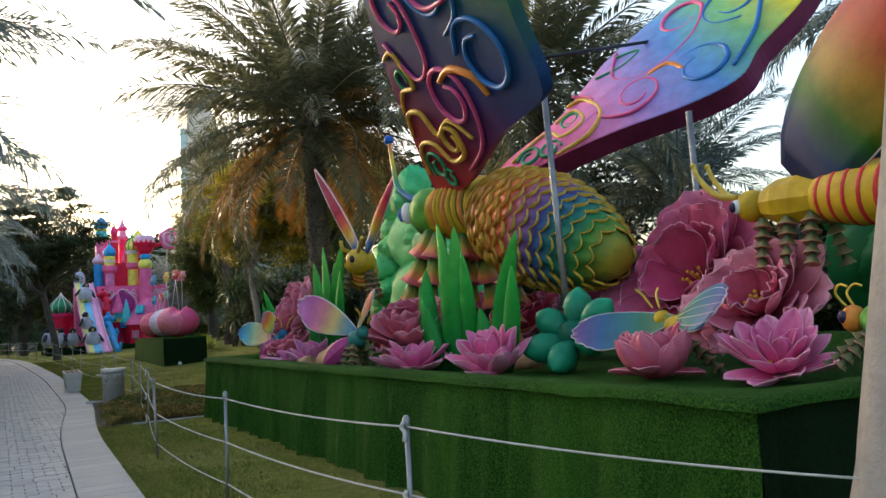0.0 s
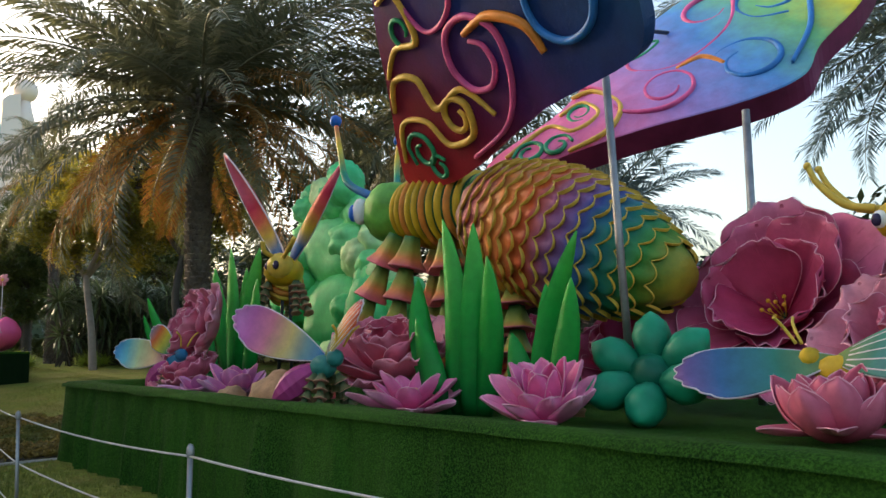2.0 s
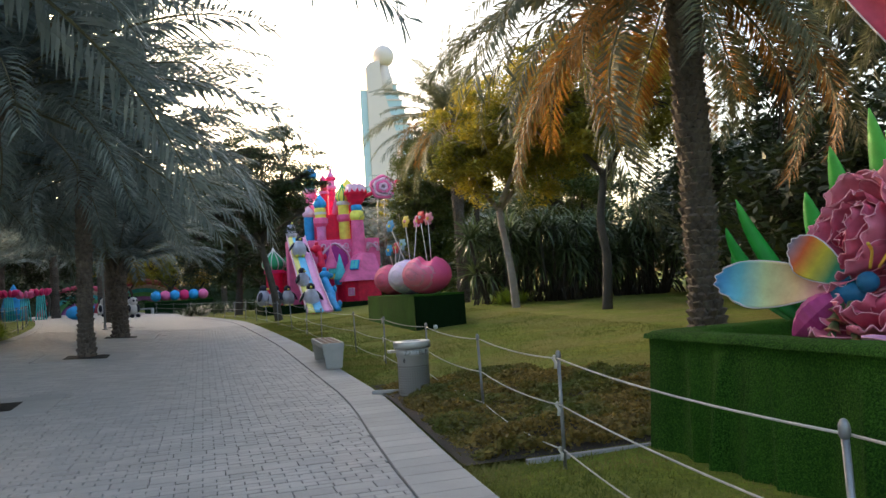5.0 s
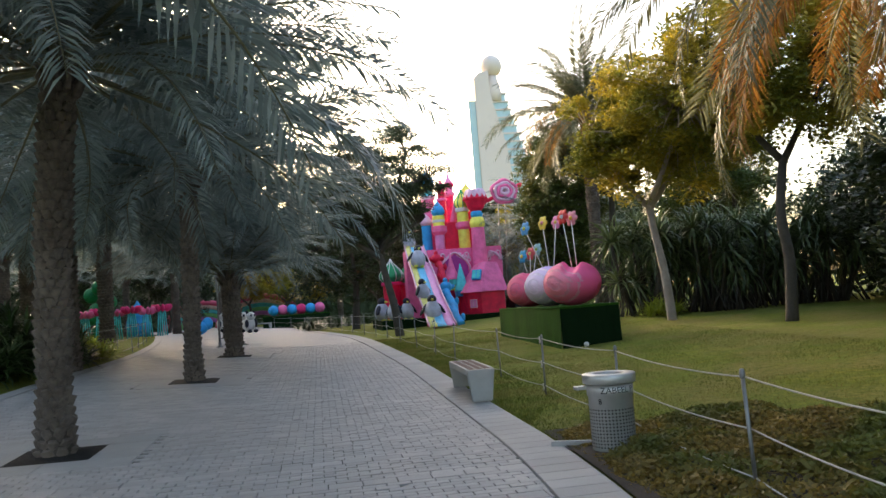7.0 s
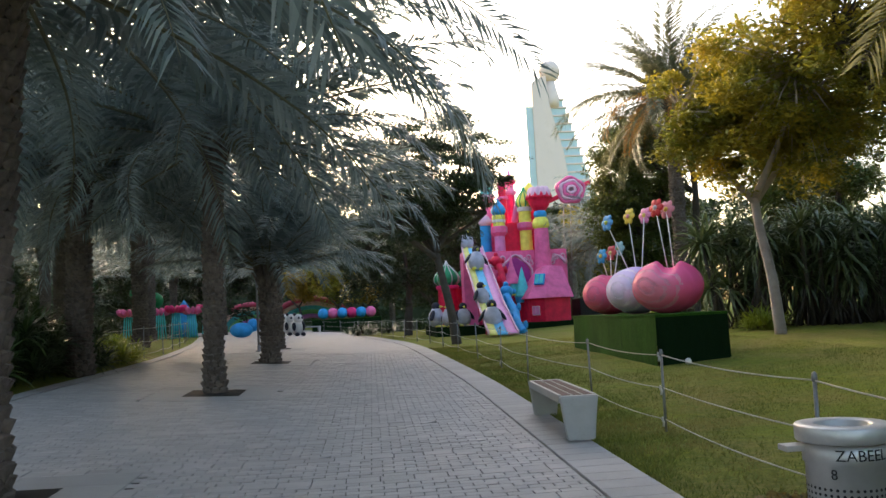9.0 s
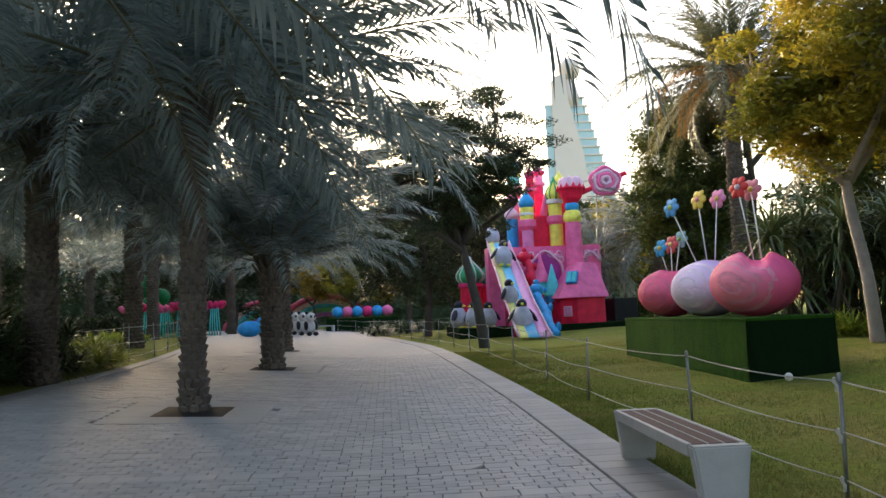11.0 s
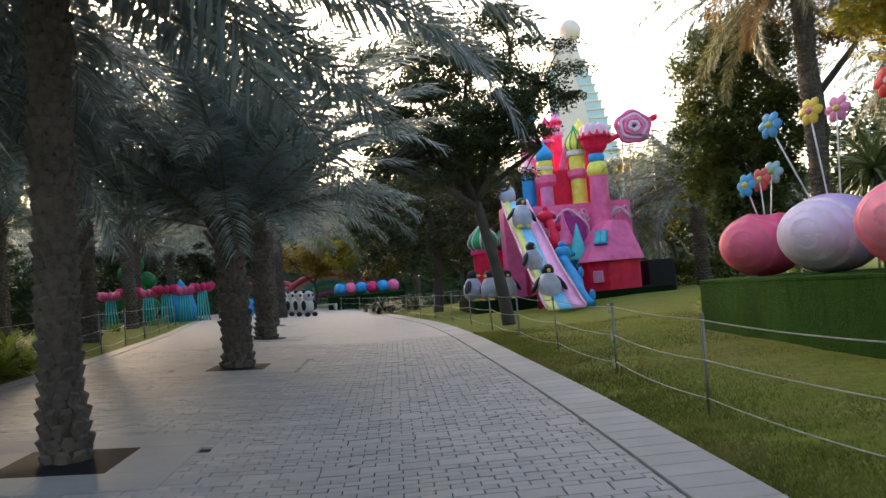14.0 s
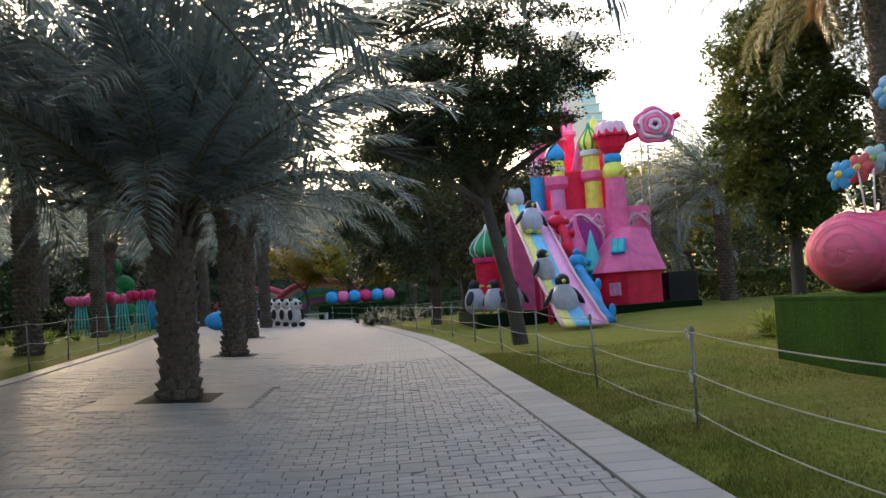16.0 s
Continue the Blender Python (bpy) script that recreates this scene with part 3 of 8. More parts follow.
def blade_clump(name, m, label, rows, width=0.09):
    c = thing(name, m, label, "leaves", "blade clumps")
    for fx, fy, tx, ty, tz, b in rows:
        blade(c, (fx, fy, 0), (tx, ty, tz), width, (0, b, 0), M_leaf)


blade_clump("grass_clump", pose(4.62, 8.0, FLOOR), "tall pointed green leaf blades standing on the turf",
            [(0, 0.30, 0.0, 0.42, 1.74, 0.5), (0.05, 0.12, 0.0, 0.02, 1.66, 0.1), (-0.1, 0.32, 0.02, 0.8, 1.22, -0.4), (0.1, 0.02, -0.05, -0.2, 1.35, 0.3), (-0.12, 0.36, -0.15, 0.62, 0.85, 0.2)], 0.125)
blade_clump("grass_clump", pose(4.75, 7.3, FLOOR), "curving green leaf blades standing on the turf",
            [(0, 0.1, 0.05, -0.28, 1.5, -0.35), (0.0, -0.02, -0.05, -0.3, 1.12, 0.2), (-0.1, 0.2, -0.1, 0.3, 0.7, 0.2), (0.1, 0.15, 0.1, 0.1, 1.1, 0.1)], 0.115)
blade_clump("grass_clump", pose(5.15, 13.35, FLOOR), "broad upright green leaf blades behind a pink rose",
            [(0, 0.2, 0, 0.35, 2.0, 0.2), (0, 0.0, 0.05, -0.42, 1.95, -0.2), (0.1, 0.4, 0, 0.85, 1.75, -0.2), (0, -0.2, -0.05, -0.55, 1.5, 0.1), (-0.1, 0.5, -0.1, 1.1, 1.35, -0.3), (0.1, 0.1, 0.1, 0.05, 1.7, 0.1)], 0.15)
blade_clump("grass_clump", pose(4.55, 13.75, FLOOR), "drooping green leaves at the side of the rose",
            [(0, 0, -0.25, 0.95, 1.05, -0.9), (0, 0, -0.1, 1.1, 0.78, -0.9), (0.1, 0, -0.3, 0.7, 1.3, -0.6)], 0.09)


def cone_leg(parent, a, b, n, r, mats, label="leg of stacked flared cups"):
    """A leg of n flared cups from the hip a to the foot b."""
    a, b = Vector(a), Vector(b)
    d = (b - a)
    q = d.to_track_quat("Z", "Y").to_matrix().to_4x4()
    leg = None
    for i in range(n):
        s = d.length / n
        k = 1 - 0.25 * i / n
        bm = bm_new()
        add_lathe(bm, [(r * 0.45 * k, 0), (r * 0.6 * k, s * 0.35), (r * 0.8 * k, s * 0.7), (r * 1.12 * k, s * 0.95), (r * 1.1 * k, s * 1.0), (r * 0.5 * k, s * 0.92)], 20, wob=lambda kk, sg: 1 + 0.09 * math.cos(kk * 5 * math.tau / sg))
        for f in bm.faces:
            f.material_index = 1 if f.calc_center_median().z > s * 0.9 else 0
        me = mesh_of("leg_cup", bm, mats)
        o = part("leg" if i == 0 else "leg_cup", me, None, parent if i == 0 else leg, label if i == 0 else "", m=(Matrix.Translation(a) @ q) if i == 0 else Matrix.Translation((0, 0, s * i)))
        if i == 0:
            leg = o


M_leg = gradient("leg_cloth", "Z", 0.0, 0.38, [(0.0, srgb(30, 100, 50)), (0.45, srgb(150, 150, 60)), (0.7, srgb(214, 130, 70)), (1.0, srgb(206, 96, 110))], 0.55)
M_legrim = paint("leg_rim", srgb(206, 110, 120), 0.55, 0.25, 8)
M_leg_small = gradient("small_leg_cloth", "Z", 0.0, 0.14, [(0.0, srgb(40, 76, 50)), (0.6, srgb(120, 110, 70)), (1.0, srgb(196, 150, 110))], 0.6)
M_legrim_small = paint("small_leg_rim", srgb(196, 140, 120), 0.55, 0.25, 8)


# the giant bee
M_abdomen = gradient("abdomen_cloth", "Z", 0.0, 2.75, [(0.0, srgb(150, 122, 116)), (0.12, srgb(186, 96, 104)), (0.26, srgb(204, 126, 60)), (0.42, srgb(196, 84, 40)), (0.52, srgb(146, 84, 124)), (0.62, srgb(56, 74, 140)), (0.72, srgb(24, 112, 104)), (0.82, srgb(62, 136, 56)), (0.92, srgb(160, 146, 46)), (1.0, srgb(168, 134, 36))], 0.5, bump=0.5)
# near wing shows its underside; that shade is painted into these darker colours
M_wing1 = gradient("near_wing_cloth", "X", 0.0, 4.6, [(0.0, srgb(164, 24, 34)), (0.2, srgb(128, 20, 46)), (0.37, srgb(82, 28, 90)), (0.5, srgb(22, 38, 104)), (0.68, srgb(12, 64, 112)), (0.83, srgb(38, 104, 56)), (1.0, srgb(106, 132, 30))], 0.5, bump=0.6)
M_wing2 = gradient("far_wing_cloth", "X", 0.0, 4.8, [(0.0, srgb(226, 90, 130)), (0.28, srgb(226, 120, 170)), (0.46, srgb(150, 130, 200)), (0.62, srgb(80, 140, 206)), (0.78, srgb(110, 180, 120)), (0.9, srgb(200, 200, 60)), (1.0, srgb(206, 210, 70))], 0.5)
M_wingside = paint("wing_side_cloth", srgb(120, 44, 84), 0.55, 0.3, 3)
M_antenna = gradient("antenna_cloth", "Z", 0.0, 1.35, [(0.0, srgb(30, 90, 170)), (0.3, srgb(60, 150, 110)), (0.55, srgb(220, 190, 60)), (0.8, srgb(210, 80, 80)), (1.0, srgb(196, 60, 110))], 0.4)


def swirl(parent, pts, mat, r=0.035, z=0.02, label=""):
    path = smooth_path([(x, y, z) for x, y in pts], 6)
    n = len(path)
    rad = [r * (0.45 + 0.55 * math.sin(math.pi * (0.12 + 0.8 * i / n))) for i in range(n)]
    bm = bm_new()
    add_tube(bm, path, rad, 7)
    part("swirl", bm, mat, parent, label)


def curl(c, r, a0, turns, shrink, n=9):
    return [(c[0] + r * (1 - shrink * i / n) * math.cos(radians(a0) + turns * math.tau * i / n), c[1] + r * (1 - shrink * i / n) * math.sin(radians(a0) + turns * math.tau * i / n)) for i in range(n + 1)]


def bee_wing(bee, m, outline, thick, mat, swirls, side):
    pts = smooth_path([(x, y, 0) for x, y in outline], 6, True)
    bm = bm_new()
    nrings = 5
    c = sum((p for p in pts), Vector()) / len(pts)
    top, bot = [], []
    for k, (s, z) in enumerate(((1.0, 0.0), (0.985, 0.012), (0.7, 0.05), (0.35, 0.075))):
        top.append([bm.verts.new((c.x + (p.x - c.x) * s, c.y + (p.y - c.y) * s, z)) for p in pts])
    bot = [bm.verts.new((p.x, p.y, -thick)) for p in pts]
    n = len(pts)
    for a, b in zip(top, top[1:]):
        for i in range(n):
            bm.faces.new((a[i], a[(i + 1) % n], b[(i + 1) % n], b[i]))
    bm.faces.new(top[-1])
    bm.faces.new(bot[::-1]).material_index = 1
    for i in range(n):
        bm.faces.new((bot[i], bot[(i + 1) % n], top[0][(i + 1) % n], top[0][i])).material_index = 1
    bmesh.ops.recalc_face_normals(bm, faces=bm.faces)
    w = part("wing", bm, [mat, side], bee, m=m, smooth=False)
    for pts2, mm, r, z in swirls:
        swirl(w, pts2, mm, r, z)
    return w


def build_bee():
    bee = thing("giant_bee", pose(5.85, 9.7, FLOOR), "giant rainbow bee figure with painted wings and cup legs", "bee figure")
    loc = lambda x, y, z: Vector((x - 5.85, y - 9.7, z - FLOOR))
    # abdomen, with overlapping scalloped rows
    a, b = loc(5.95, 9.2, 2.92), loc(6.06, 6.82, 2.0)
    q = (b - a).to_track_quat("Z", "Y").to_matrix().to_4x4()
    length = (b - a).length
    rad = lambda s: 0.68 * (max(0, math.sin(math.pi * (0.17 + 0.80 * (s / length) ** 0.95)))) ** 0.62
    bm = bm_new()
    add_lathe(bm, [(max(0.02, rad(length * i / 24)), length * i / 24) for i in range(25)], 40)
    ab = part("abdomen", bm, M_abdomen, bee, "rainbow abdomen covered in scalloped scales", m=Matrix.Translation(a) @ q)
    rows = 16
    for i in range(rows):
        s0, s1 = length * (0.0 + 0.92 * i / rows), length * (0.0 + 0.92 * (i + 1.55) / rows)
        seg, lobes = 152, max(10, int(19 * rad(s0) / 0.68))
        bm = bm_new()
        rings = []
        for k in range(5):
            h = k / 4
            ring = []
            for j in range(seg):
                ph = j / seg * math.tau
                sc = abs(math.sin(ph * lobes / 2 + (i % 2) * math.pi / 2)) ** 0.6
                s = s0 + (s1 - s0) * h * (0.52 + 0.48 * sc)
                r = rad(min(s, length * 0.98)) + 0.012 + 0.06 * h ** 1.5 * (0.3 + 0.7 * sc) + (0.012 * math.sin(ph * lobes) if h < 1 else 0)
                ring.append(bm.verts.new((r * math.cos(ph), r * math.sin(ph), s)))
            rings.append(ring)
        inner = [bm.verts.new((v.co.x * 0.93, v.co.y * 0.93, v.co.z - 0.01)) for v in rings[-1]]
        rings.append(inner)
        for ri, (p, r2) in enumerate(zip(rings, rings[1:])):
            for j in range(seg):
                bm.faces.new((p[j], p[(j + 1) % seg], r2[(j + 1) % seg], r2[j])).material_index = 1 if ri == 4 else 0
        add_tube(bm, [v.co.copy() for v in rings[4]] + [rings[4][0].co.copy()], 0.0055, 5, 1, False)
        part("scale_row", bm, [M_abdomen, M_gold], ab)
    # thorax of ribbed rings
    a, b = loc(5.86, 10.42, 3.06), loc(5.92, 9.1, 2.98)
    q = (b - a).to_track_quat("Z", "Y").to_matrix().to_4x4()
    ln = (b - a).length
    rings = 22
    th = None
    for i in range(rings):
        rib = i % 2 == 0
        s0 = ln * (i // 2 + (0 if rib else 0.7)) / (rings / 2)
        s1 = s0 + ln * (0.7 if rib else 0.3) / (rings / 2)
        r = 0.46 * math.sin(math.pi * (0.24 + 0.56 * (i + 0.5) / rings)) ** 0.7 * (1.0 if rib else 0.93)
        bm = bm_new()
        add_lathe(bm, [(r * 0.8, s0 - 0.005), (r * 0.98, s0 + 0.01), (r * 1.03, (s0 + s1) / 2), (r * 0.98, s1 - 0.01), (r * 0.8, s1 + 0.005)], 36)
        mm = (M_limegreen if i > rings - 4 else M_orange if i % 6 == 4 else M_yellow) if rib else M_dkgreen
        o = part("thorax" if i == 0 else "thorax_ring", bm, mm, bee if i == 0 else th, "thorax of yellow, orange and green ribbed rings" if i == 0 else "", m=(Matrix.Translation(a) @ q) if i == 0 else None)
        th = th or o
    # head
    bm = bm_new()
    c = loc(5.86, 10.78, 3.1)
    bmesh.ops.create_icosphere(bm, subdivisions=4, radius=1)
    for v in bm.verts:
        d = v.co.normalized()
        ridge = abs(math.sin(6 * d.z + 2 * noise.noise(d * 2))) ** 0.5 * 0.06 + 0.05 * noise.noise(d * 5)
        v.co = c + Vector((d.x * 0.36, d.y * 0.36, d.z * 0.38)) * (0.97 + ridge)
    head = part("head", bm, M_limegreen, bee, "lumpy green head")
    for sx, sy in ((-0.26, 0.28), (0.24, 0.28)):
        bm = bm_new()
        e = c + Vector((sx * 1.12, sy, 0.02))
        add_ball(bm, e, (0.11, 0.09, 0.17), 14)
        part("eye", bm, M_eye, head, "white eye")
        bm = bm_new()
        add_ball(bm, e + Vector((sx * 0.26, sy * 0.2, -0.02)), (0.07, 0.055, 0.11), 12)
        part("pupil", bm, M_blue if sx < 0 else M_pupil, head, "blue and dark pupil")
    for foot, mid, tip in (((5.7, 10.95, 3.3), (5.62, 11.42, 3.55), (5.62, 11.71, 4.42)), ((6.05, 10.95, 3.35), (6.45, 11.45, 3.6), (6.69, 11.72, 4.33))):
        t0 = loc(*foot)
        path = smooth_path([t0 - t0, loc(*mid) - t0, (loc(*mid) + loc(*tip)) / 2 - t0 + Vector((0, 0.03, 0)), loc(*tip) - t0], 5)
        bm = bm_new()
        add_tube(bm, path, [0.06 - 0.035 * i / len(path) for i in range(len(path))], 10)
        an = part("antenna", bm, M_antenna, bee, "rainbow antenna", m=Matrix.Translation(t0))
        bm = bm_new()
        add_ball(bm, path[-1], 0.08, 14)
        part("antenna_ball", bm, M_blue, an, "blue ball")
    # legs
    for hip, foot in (((5.55, 10.3, 2.75), (5.1, 10.95, 0.88)), ((5.5, 9.95, 2.68), (5.2, 10.15, 0.88)), ((5.52, 9.4, 2.6), (5.4, 9.2, 0.88)), ((6.2, 10.3, 2.75), (6.6, 11.0, 0.88)), ((6.25, 10.1, 2.7), (6.6, 10.2, 0.88)), ((6.2, 9.5, 2.6), (6.55, 9.3, 0.88)), ((5.75, 8.6, 2.1), (5.6, 8.45, 0.88))):
        cone_leg(bee, loc(*hip), loc(*foot), 5, 0.185, [M_leg, M_legrim])
    # wings
    e1, e2 = Vector((-0.511, -0.633, 0.582)), Vector((0.286, -0.764, -0.579))
    n = e1.cross(e2)
    m1 = frame_from(loc(5.69, 9.6, 3.29), e1, e2, n)
    zf = -0.165
    sw = lambda pts, mm, r=0.035: (pts, mm, r, zf)
    out1 = [(-0.2, -0.36), (0.0, -0.55), (0.92, -0.74), (1.65, -0.9), (2.66, -0.95), (3.8, -0.75), (4.7, -0.1), (4.75, 0.9), (4.25, 1.5), (3.6, 1.72), (3.2, 1.9), (2.9, 2.03), (2.6, 1.95), (1.82, 1.29), (1.3, 0.95), (0.3, 0.3)]
    s1 = [sw(curl((0.42, -0.18), 0.26, 200, 1.35, 0.7), M_swirl_g, 0.03), sw(curl((0.35, 0.08), 0.16, 20, -1.1, 0.6), M_swirl_g, 0.028),
          sw([(0.1, -0.45), (0.6, -0.5), (0.85, -0.15), (0.75, 0.2), (1.05, 0.5)] + curl((1.15, 0.28), 0.24, 80, -1.2, 0.6)[1:], M_swirl_y, 0.04),
          sw([(0.7, -0.62), (1.1, -0.62), (1.3, -0.3), (1.1, 0.0), (1.5, 0.3), (1.45, 0.75)], M_swirl_y, 0.04),
          sw([(1.1, -0.7), (1.5, -0.6), (1.75, -0.3), (2.1, -0.62), (1.9, -0.85)], M_swirl_y, 0.036), sw(curl((1.75, -0.52), 0.2, 30, 1.2, 0.6), M_swirl_g, 0.026),
          sw([(0.8, 0.55), (1.4, 0.9), (1.9, 0.9)] + curl((1.9, 0.45), 0.48, 80, -1.3, 0.62)[1:], M_swirl_p, 0.036),
          sw([(2.2, -0.75), (1.9, -0.2), (2.3, 0.1), (2.9, -0.1)] + curl((2.75, -0.45), 0.36, 60, -1.1, 0.5)[1:], M_swirl_p, 0.034),
          sw([(2.1, 0.3), (2.4, 0.55), (2.5, 0.95), (2.35, 1.2)], M_swirl_o, 0.05), sw(curl((2.85, 1.2), 0.5, 250, 1.25, 0.5), M_swirl_b, 0.036), sw(curl((3.4, 0.3), 0.6, 150, -1.2, 0.5), M_swirl_b, 0.036),
          sw([(3.0, -0.85), (3.3, -0.3), (3.1, 0.3), (3.6, 0.9), (4.1, 0.9)], M_swirl_p, 0.034)]
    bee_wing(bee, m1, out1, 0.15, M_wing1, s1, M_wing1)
    e1, e2 = Vector((0.599, -0.642, 0.479)), Vector((-0.262, -0.722, -0.64))
    m2 = frame_from(loc(6.17, 9.32, 3.24), e1, -e2, e1.cross(-e2))
    s2f = lambda pts, mm, r=0.035: ([(x, -y) for x, y in pts], mm, r, 0.05)
    out2 = [(x, -y) for x, y in [(-0.1, -0.15), (0.19, -0.48), (1.07, -0.62), (1.7, -0.95), (2.27, -1.25), (3.5, -1.5), (4.5, -1.45), (5.1, -0.8), (4.95, -0.1), (4.4, 0.37), (3.7, 0.66), (3.25, 0.98), (2.6, 0.85), (1.6, 0.4), (0.6, 0.1), (0.1, 0.1)]]
    s2 = [s2f(curl((0.55, -0.16), 0.2, 200, 1.3, 0.6), M_swirl_g, 0.03), s2f(curl((0.85, -0.02), 0.18, 20, -1.2, 0.6), M_swirl_g, 0.03),
          s2f([(0.3, -0.3), (0.9, -0.42), (1.1, -0.1), (1.45, -0.15), (1.4, -0.5), (1.1, -0.5)], M_swirl_y, 0.036), s2f([(0.9, 0.18), (1.4, 0.2), (1.7, -0.1), (1.6, -0.6), (1.35, -0.7)], M_swirl_y, 0.036),
          s2f(curl((1.3, -0.35), 0.16, 100, 1.2, 0.5), M_swirl_g, 0.028), s2f([(1.5, -0.85), (1.7, -0.5), (1.65, 0.0), (2.0, 0.35)] + curl((2.2, 0.05), 0.34, 110, -1.2, 0.55)[1:], M_swirl_p, 0.034),
          s2f([(2.35, -1.15), (2.1, -0.6), (2.5, -0.2), (3.2, -0.35), (3.6, -0.8)] + curl((3.3, -0.9), 0.34, 10, -0.9, 0.4)[1:], M_swirl_p, 0.036),
          s2f([(2.45, -0.15), (2.75, -0.1), (2.85, 0.2)], M_swirl_o, 0.05), s2f(curl((3.05, 0.35), 0.42, 200, 1.2, 0.5), M_swirl_b, 0.036), s2f(curl((3.9, -0.5), 0.45, 100, 1.2, 0.5), M_swirl_b, 0.034),
          s2f([(3.3, 0.75), (3.8, 0.35), (4.2, -0.2), (4.6, -0.5)], M_swirl_b, 0.034), s2f([(1.9, -0.9), (2.3, -0.75), (2.6, -0.85), (2.3, -1.05)], M_swirl_g, 0.028)]
    bee_wing(bee, m2, out2, 0.3, M_wing2, s2, M_wingside)
    # props that carry the body and wings
    bm = bm_new()
    add_tube(bm, [loc(5.36, 6.93, 0.86), loc(5.36, 7.12, 4.0)], 0.035, 10)
    part("prop_pole", bm, M_metal, bee, "grey steel prop pole")
    bm = bm_new()
    add_tube(bm, [loc(7.4, 6.9, 0.86), loc(7.33, 6.88, 3.8)], 0.04, 10)
    part("prop_pole", bm, M_metal, bee, "grey steel prop pole")
    bm = bm_new()
    add_tube(bm, [loc(5.0, 7.6, 4.35), loc(8.1, 8.2, 5.2)], 0.025, 8)
    part("tie_bar", bm, M_black, bee, "dark tie bar between the wings")


build_bee()


# smaller insects
def rainbow(name, axis, lo, hi, cols, rough=0.5):
    return gradient(name, axis, lo, hi, [(i / (len(cols) - 1), c) for i, c in enumerate(cols)], rough)


M_bw1 = rainbow("butterfly_wing_rainbow", "X", 0.0, 1.2, [srgb(40, 110, 160), srgb(110, 150, 150), srgb(206, 180, 110), srgb(210, 120, 140), srgb(190, 100, 160), srgb(200, 130, 190)])
M_bw2 = rainbow("butterfly_wing_warm", "X", 0.0, 0.8, [srgb(40, 110, 70), srgb(210, 190, 60), srgb(214, 110, 50), srgb(190, 40, 60)])
M_bw3 = rainbow("butterfly_wing_cool", "X", 0.0, 1.1, [srgb(120, 140, 70), srgb(50, 126, 110), srgb(60, 104, 150), srgb(136, 80, 140)])
M_bw4 = rainbow("butterfly_wing_pale", "X", 0.0, 1.2, [srgb(190, 110, 150), srgb(214, 150, 150), srgb(220, 190, 140), srgb(190, 206, 150), srgb(100, 180, 190), srgb(40, 130, 200)])
M_bw5 = rainbow("butterfly_wing_bands", "X", 0.0, 0.6, [srgb(30, 100, 150), srgb(40, 130, 90), srgb(206, 190, 60), srgb(214, 100, 50), srgb(40, 130, 160)])
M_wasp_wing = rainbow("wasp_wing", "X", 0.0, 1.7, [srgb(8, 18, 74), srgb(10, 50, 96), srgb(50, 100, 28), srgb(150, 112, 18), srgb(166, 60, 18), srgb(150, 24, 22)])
M_small_wing = rainbow("small_bee_wing", "X", 0.0, 1.35, [srgb(20, 50, 130), srgb(40, 100, 160), srgb(206, 170, 50), srgb(220, 100, 70), srgb(196, 40, 70), srgb(206, 90, 110)])
M_purple = paint("purple_cloth", srgb(150, 50, 110), 0.45, 0.3, 5)
M_purple_tail = paint("magenta_cloth", srgb(168, 60, 120), 0.5, 0.3, 6)


def insect_wing(parent, m, length, width, mat, veins=4, lobed=0.0):
    def fn(u, v):
        w = width * math.sin(math.pi * min(1, 0.07 + 0.86 * u ** 0.8)) ** 0.65 * (1 + lobed * math.sin(u * 25) * 0.5)
        return (length * (u - (0.08 * v * v * u)), w * v, 0.05 * length * (1 - v * v) * math.sin(u * 3))
    bm = bm_new()
    add_sheet(bm, fn, 12, 8, 0.02, 1)
    edge = [fn(u / 12, 1) for u in range(13)] + [fn(1, k / 4) for k in (3, 2, 1, 0, -1, -2, -3)] + [fn(u / 12, -1) for u in range(12, -1, -1)]
    add_tube(bm, edge, 0.011, 5, 1)
    w = part("wing", bm, [mat, M_winggrim], parent, m=m)
    for k in range(veins):
        v = -0.66 + 1.32 * k / max(1, veins - 1)
        bm = bm_new()
        add_tube(bm, [Vector(fn(u / 8, v * min(1, 0.35 + u / 8))) for u in range(0, 8)], 0.0075, 6, 0)
        part("vein", bm, M_winggrim, w)
    return w


def fan_wing(parent, m, length, width, mat):
    """A wing that widens to a scalloped end: straight leading edge, veins that fan out from the root."""
    def fn(u, v):
        tip = 1 + 0.016 * math.cos(v * 4.5 * math.pi) * u ** 6 - 0.16 * v * v * u ** 3
        x = length * u * (1 - 0.12 * (1 - v) / 2 * u) * tip
        y = width * v * (0.12 + 0.88 * math.sin(min(1, u / 0.72) * math.pi / 2) ** 0.9 * (1 - 0.22 * max(0, (u - 0.72) / 0.28) ** 2)) - 0.10 * width * u
        return (x, y, 0.05 * length * math.sin(u * 2.6) * (1 - 0.4 * v * v))

    bm = bm_new()
    add_sheet(bm, fn, 14, 22, 0.016, 1)
    edge = [fn(u / 12, 1) for u in range(13)] + [fn(1, 1 - k / 14) for k in range(1, 28)] + [fn(u / 12, -1) for u in range(12, -1, -1)]
    add_tube(bm, edge, 0.008, 5, 1)
    w = part("wing", bm, [mat, M_winggrim], parent, m=m)
    for k in range(5):
        v = -0.78 + 1.56 * k / 4
        bm = bm_new()
        add_tube(bm, [Vector(fn(u / 8, v)) + Vector((0, 0, 0.006)) for u in range(1, 9)], [0.0065 - 0.0004 * q for q in range(8)], 6, 0)
        part("vein", bm, M_winggrim, w)
    return w


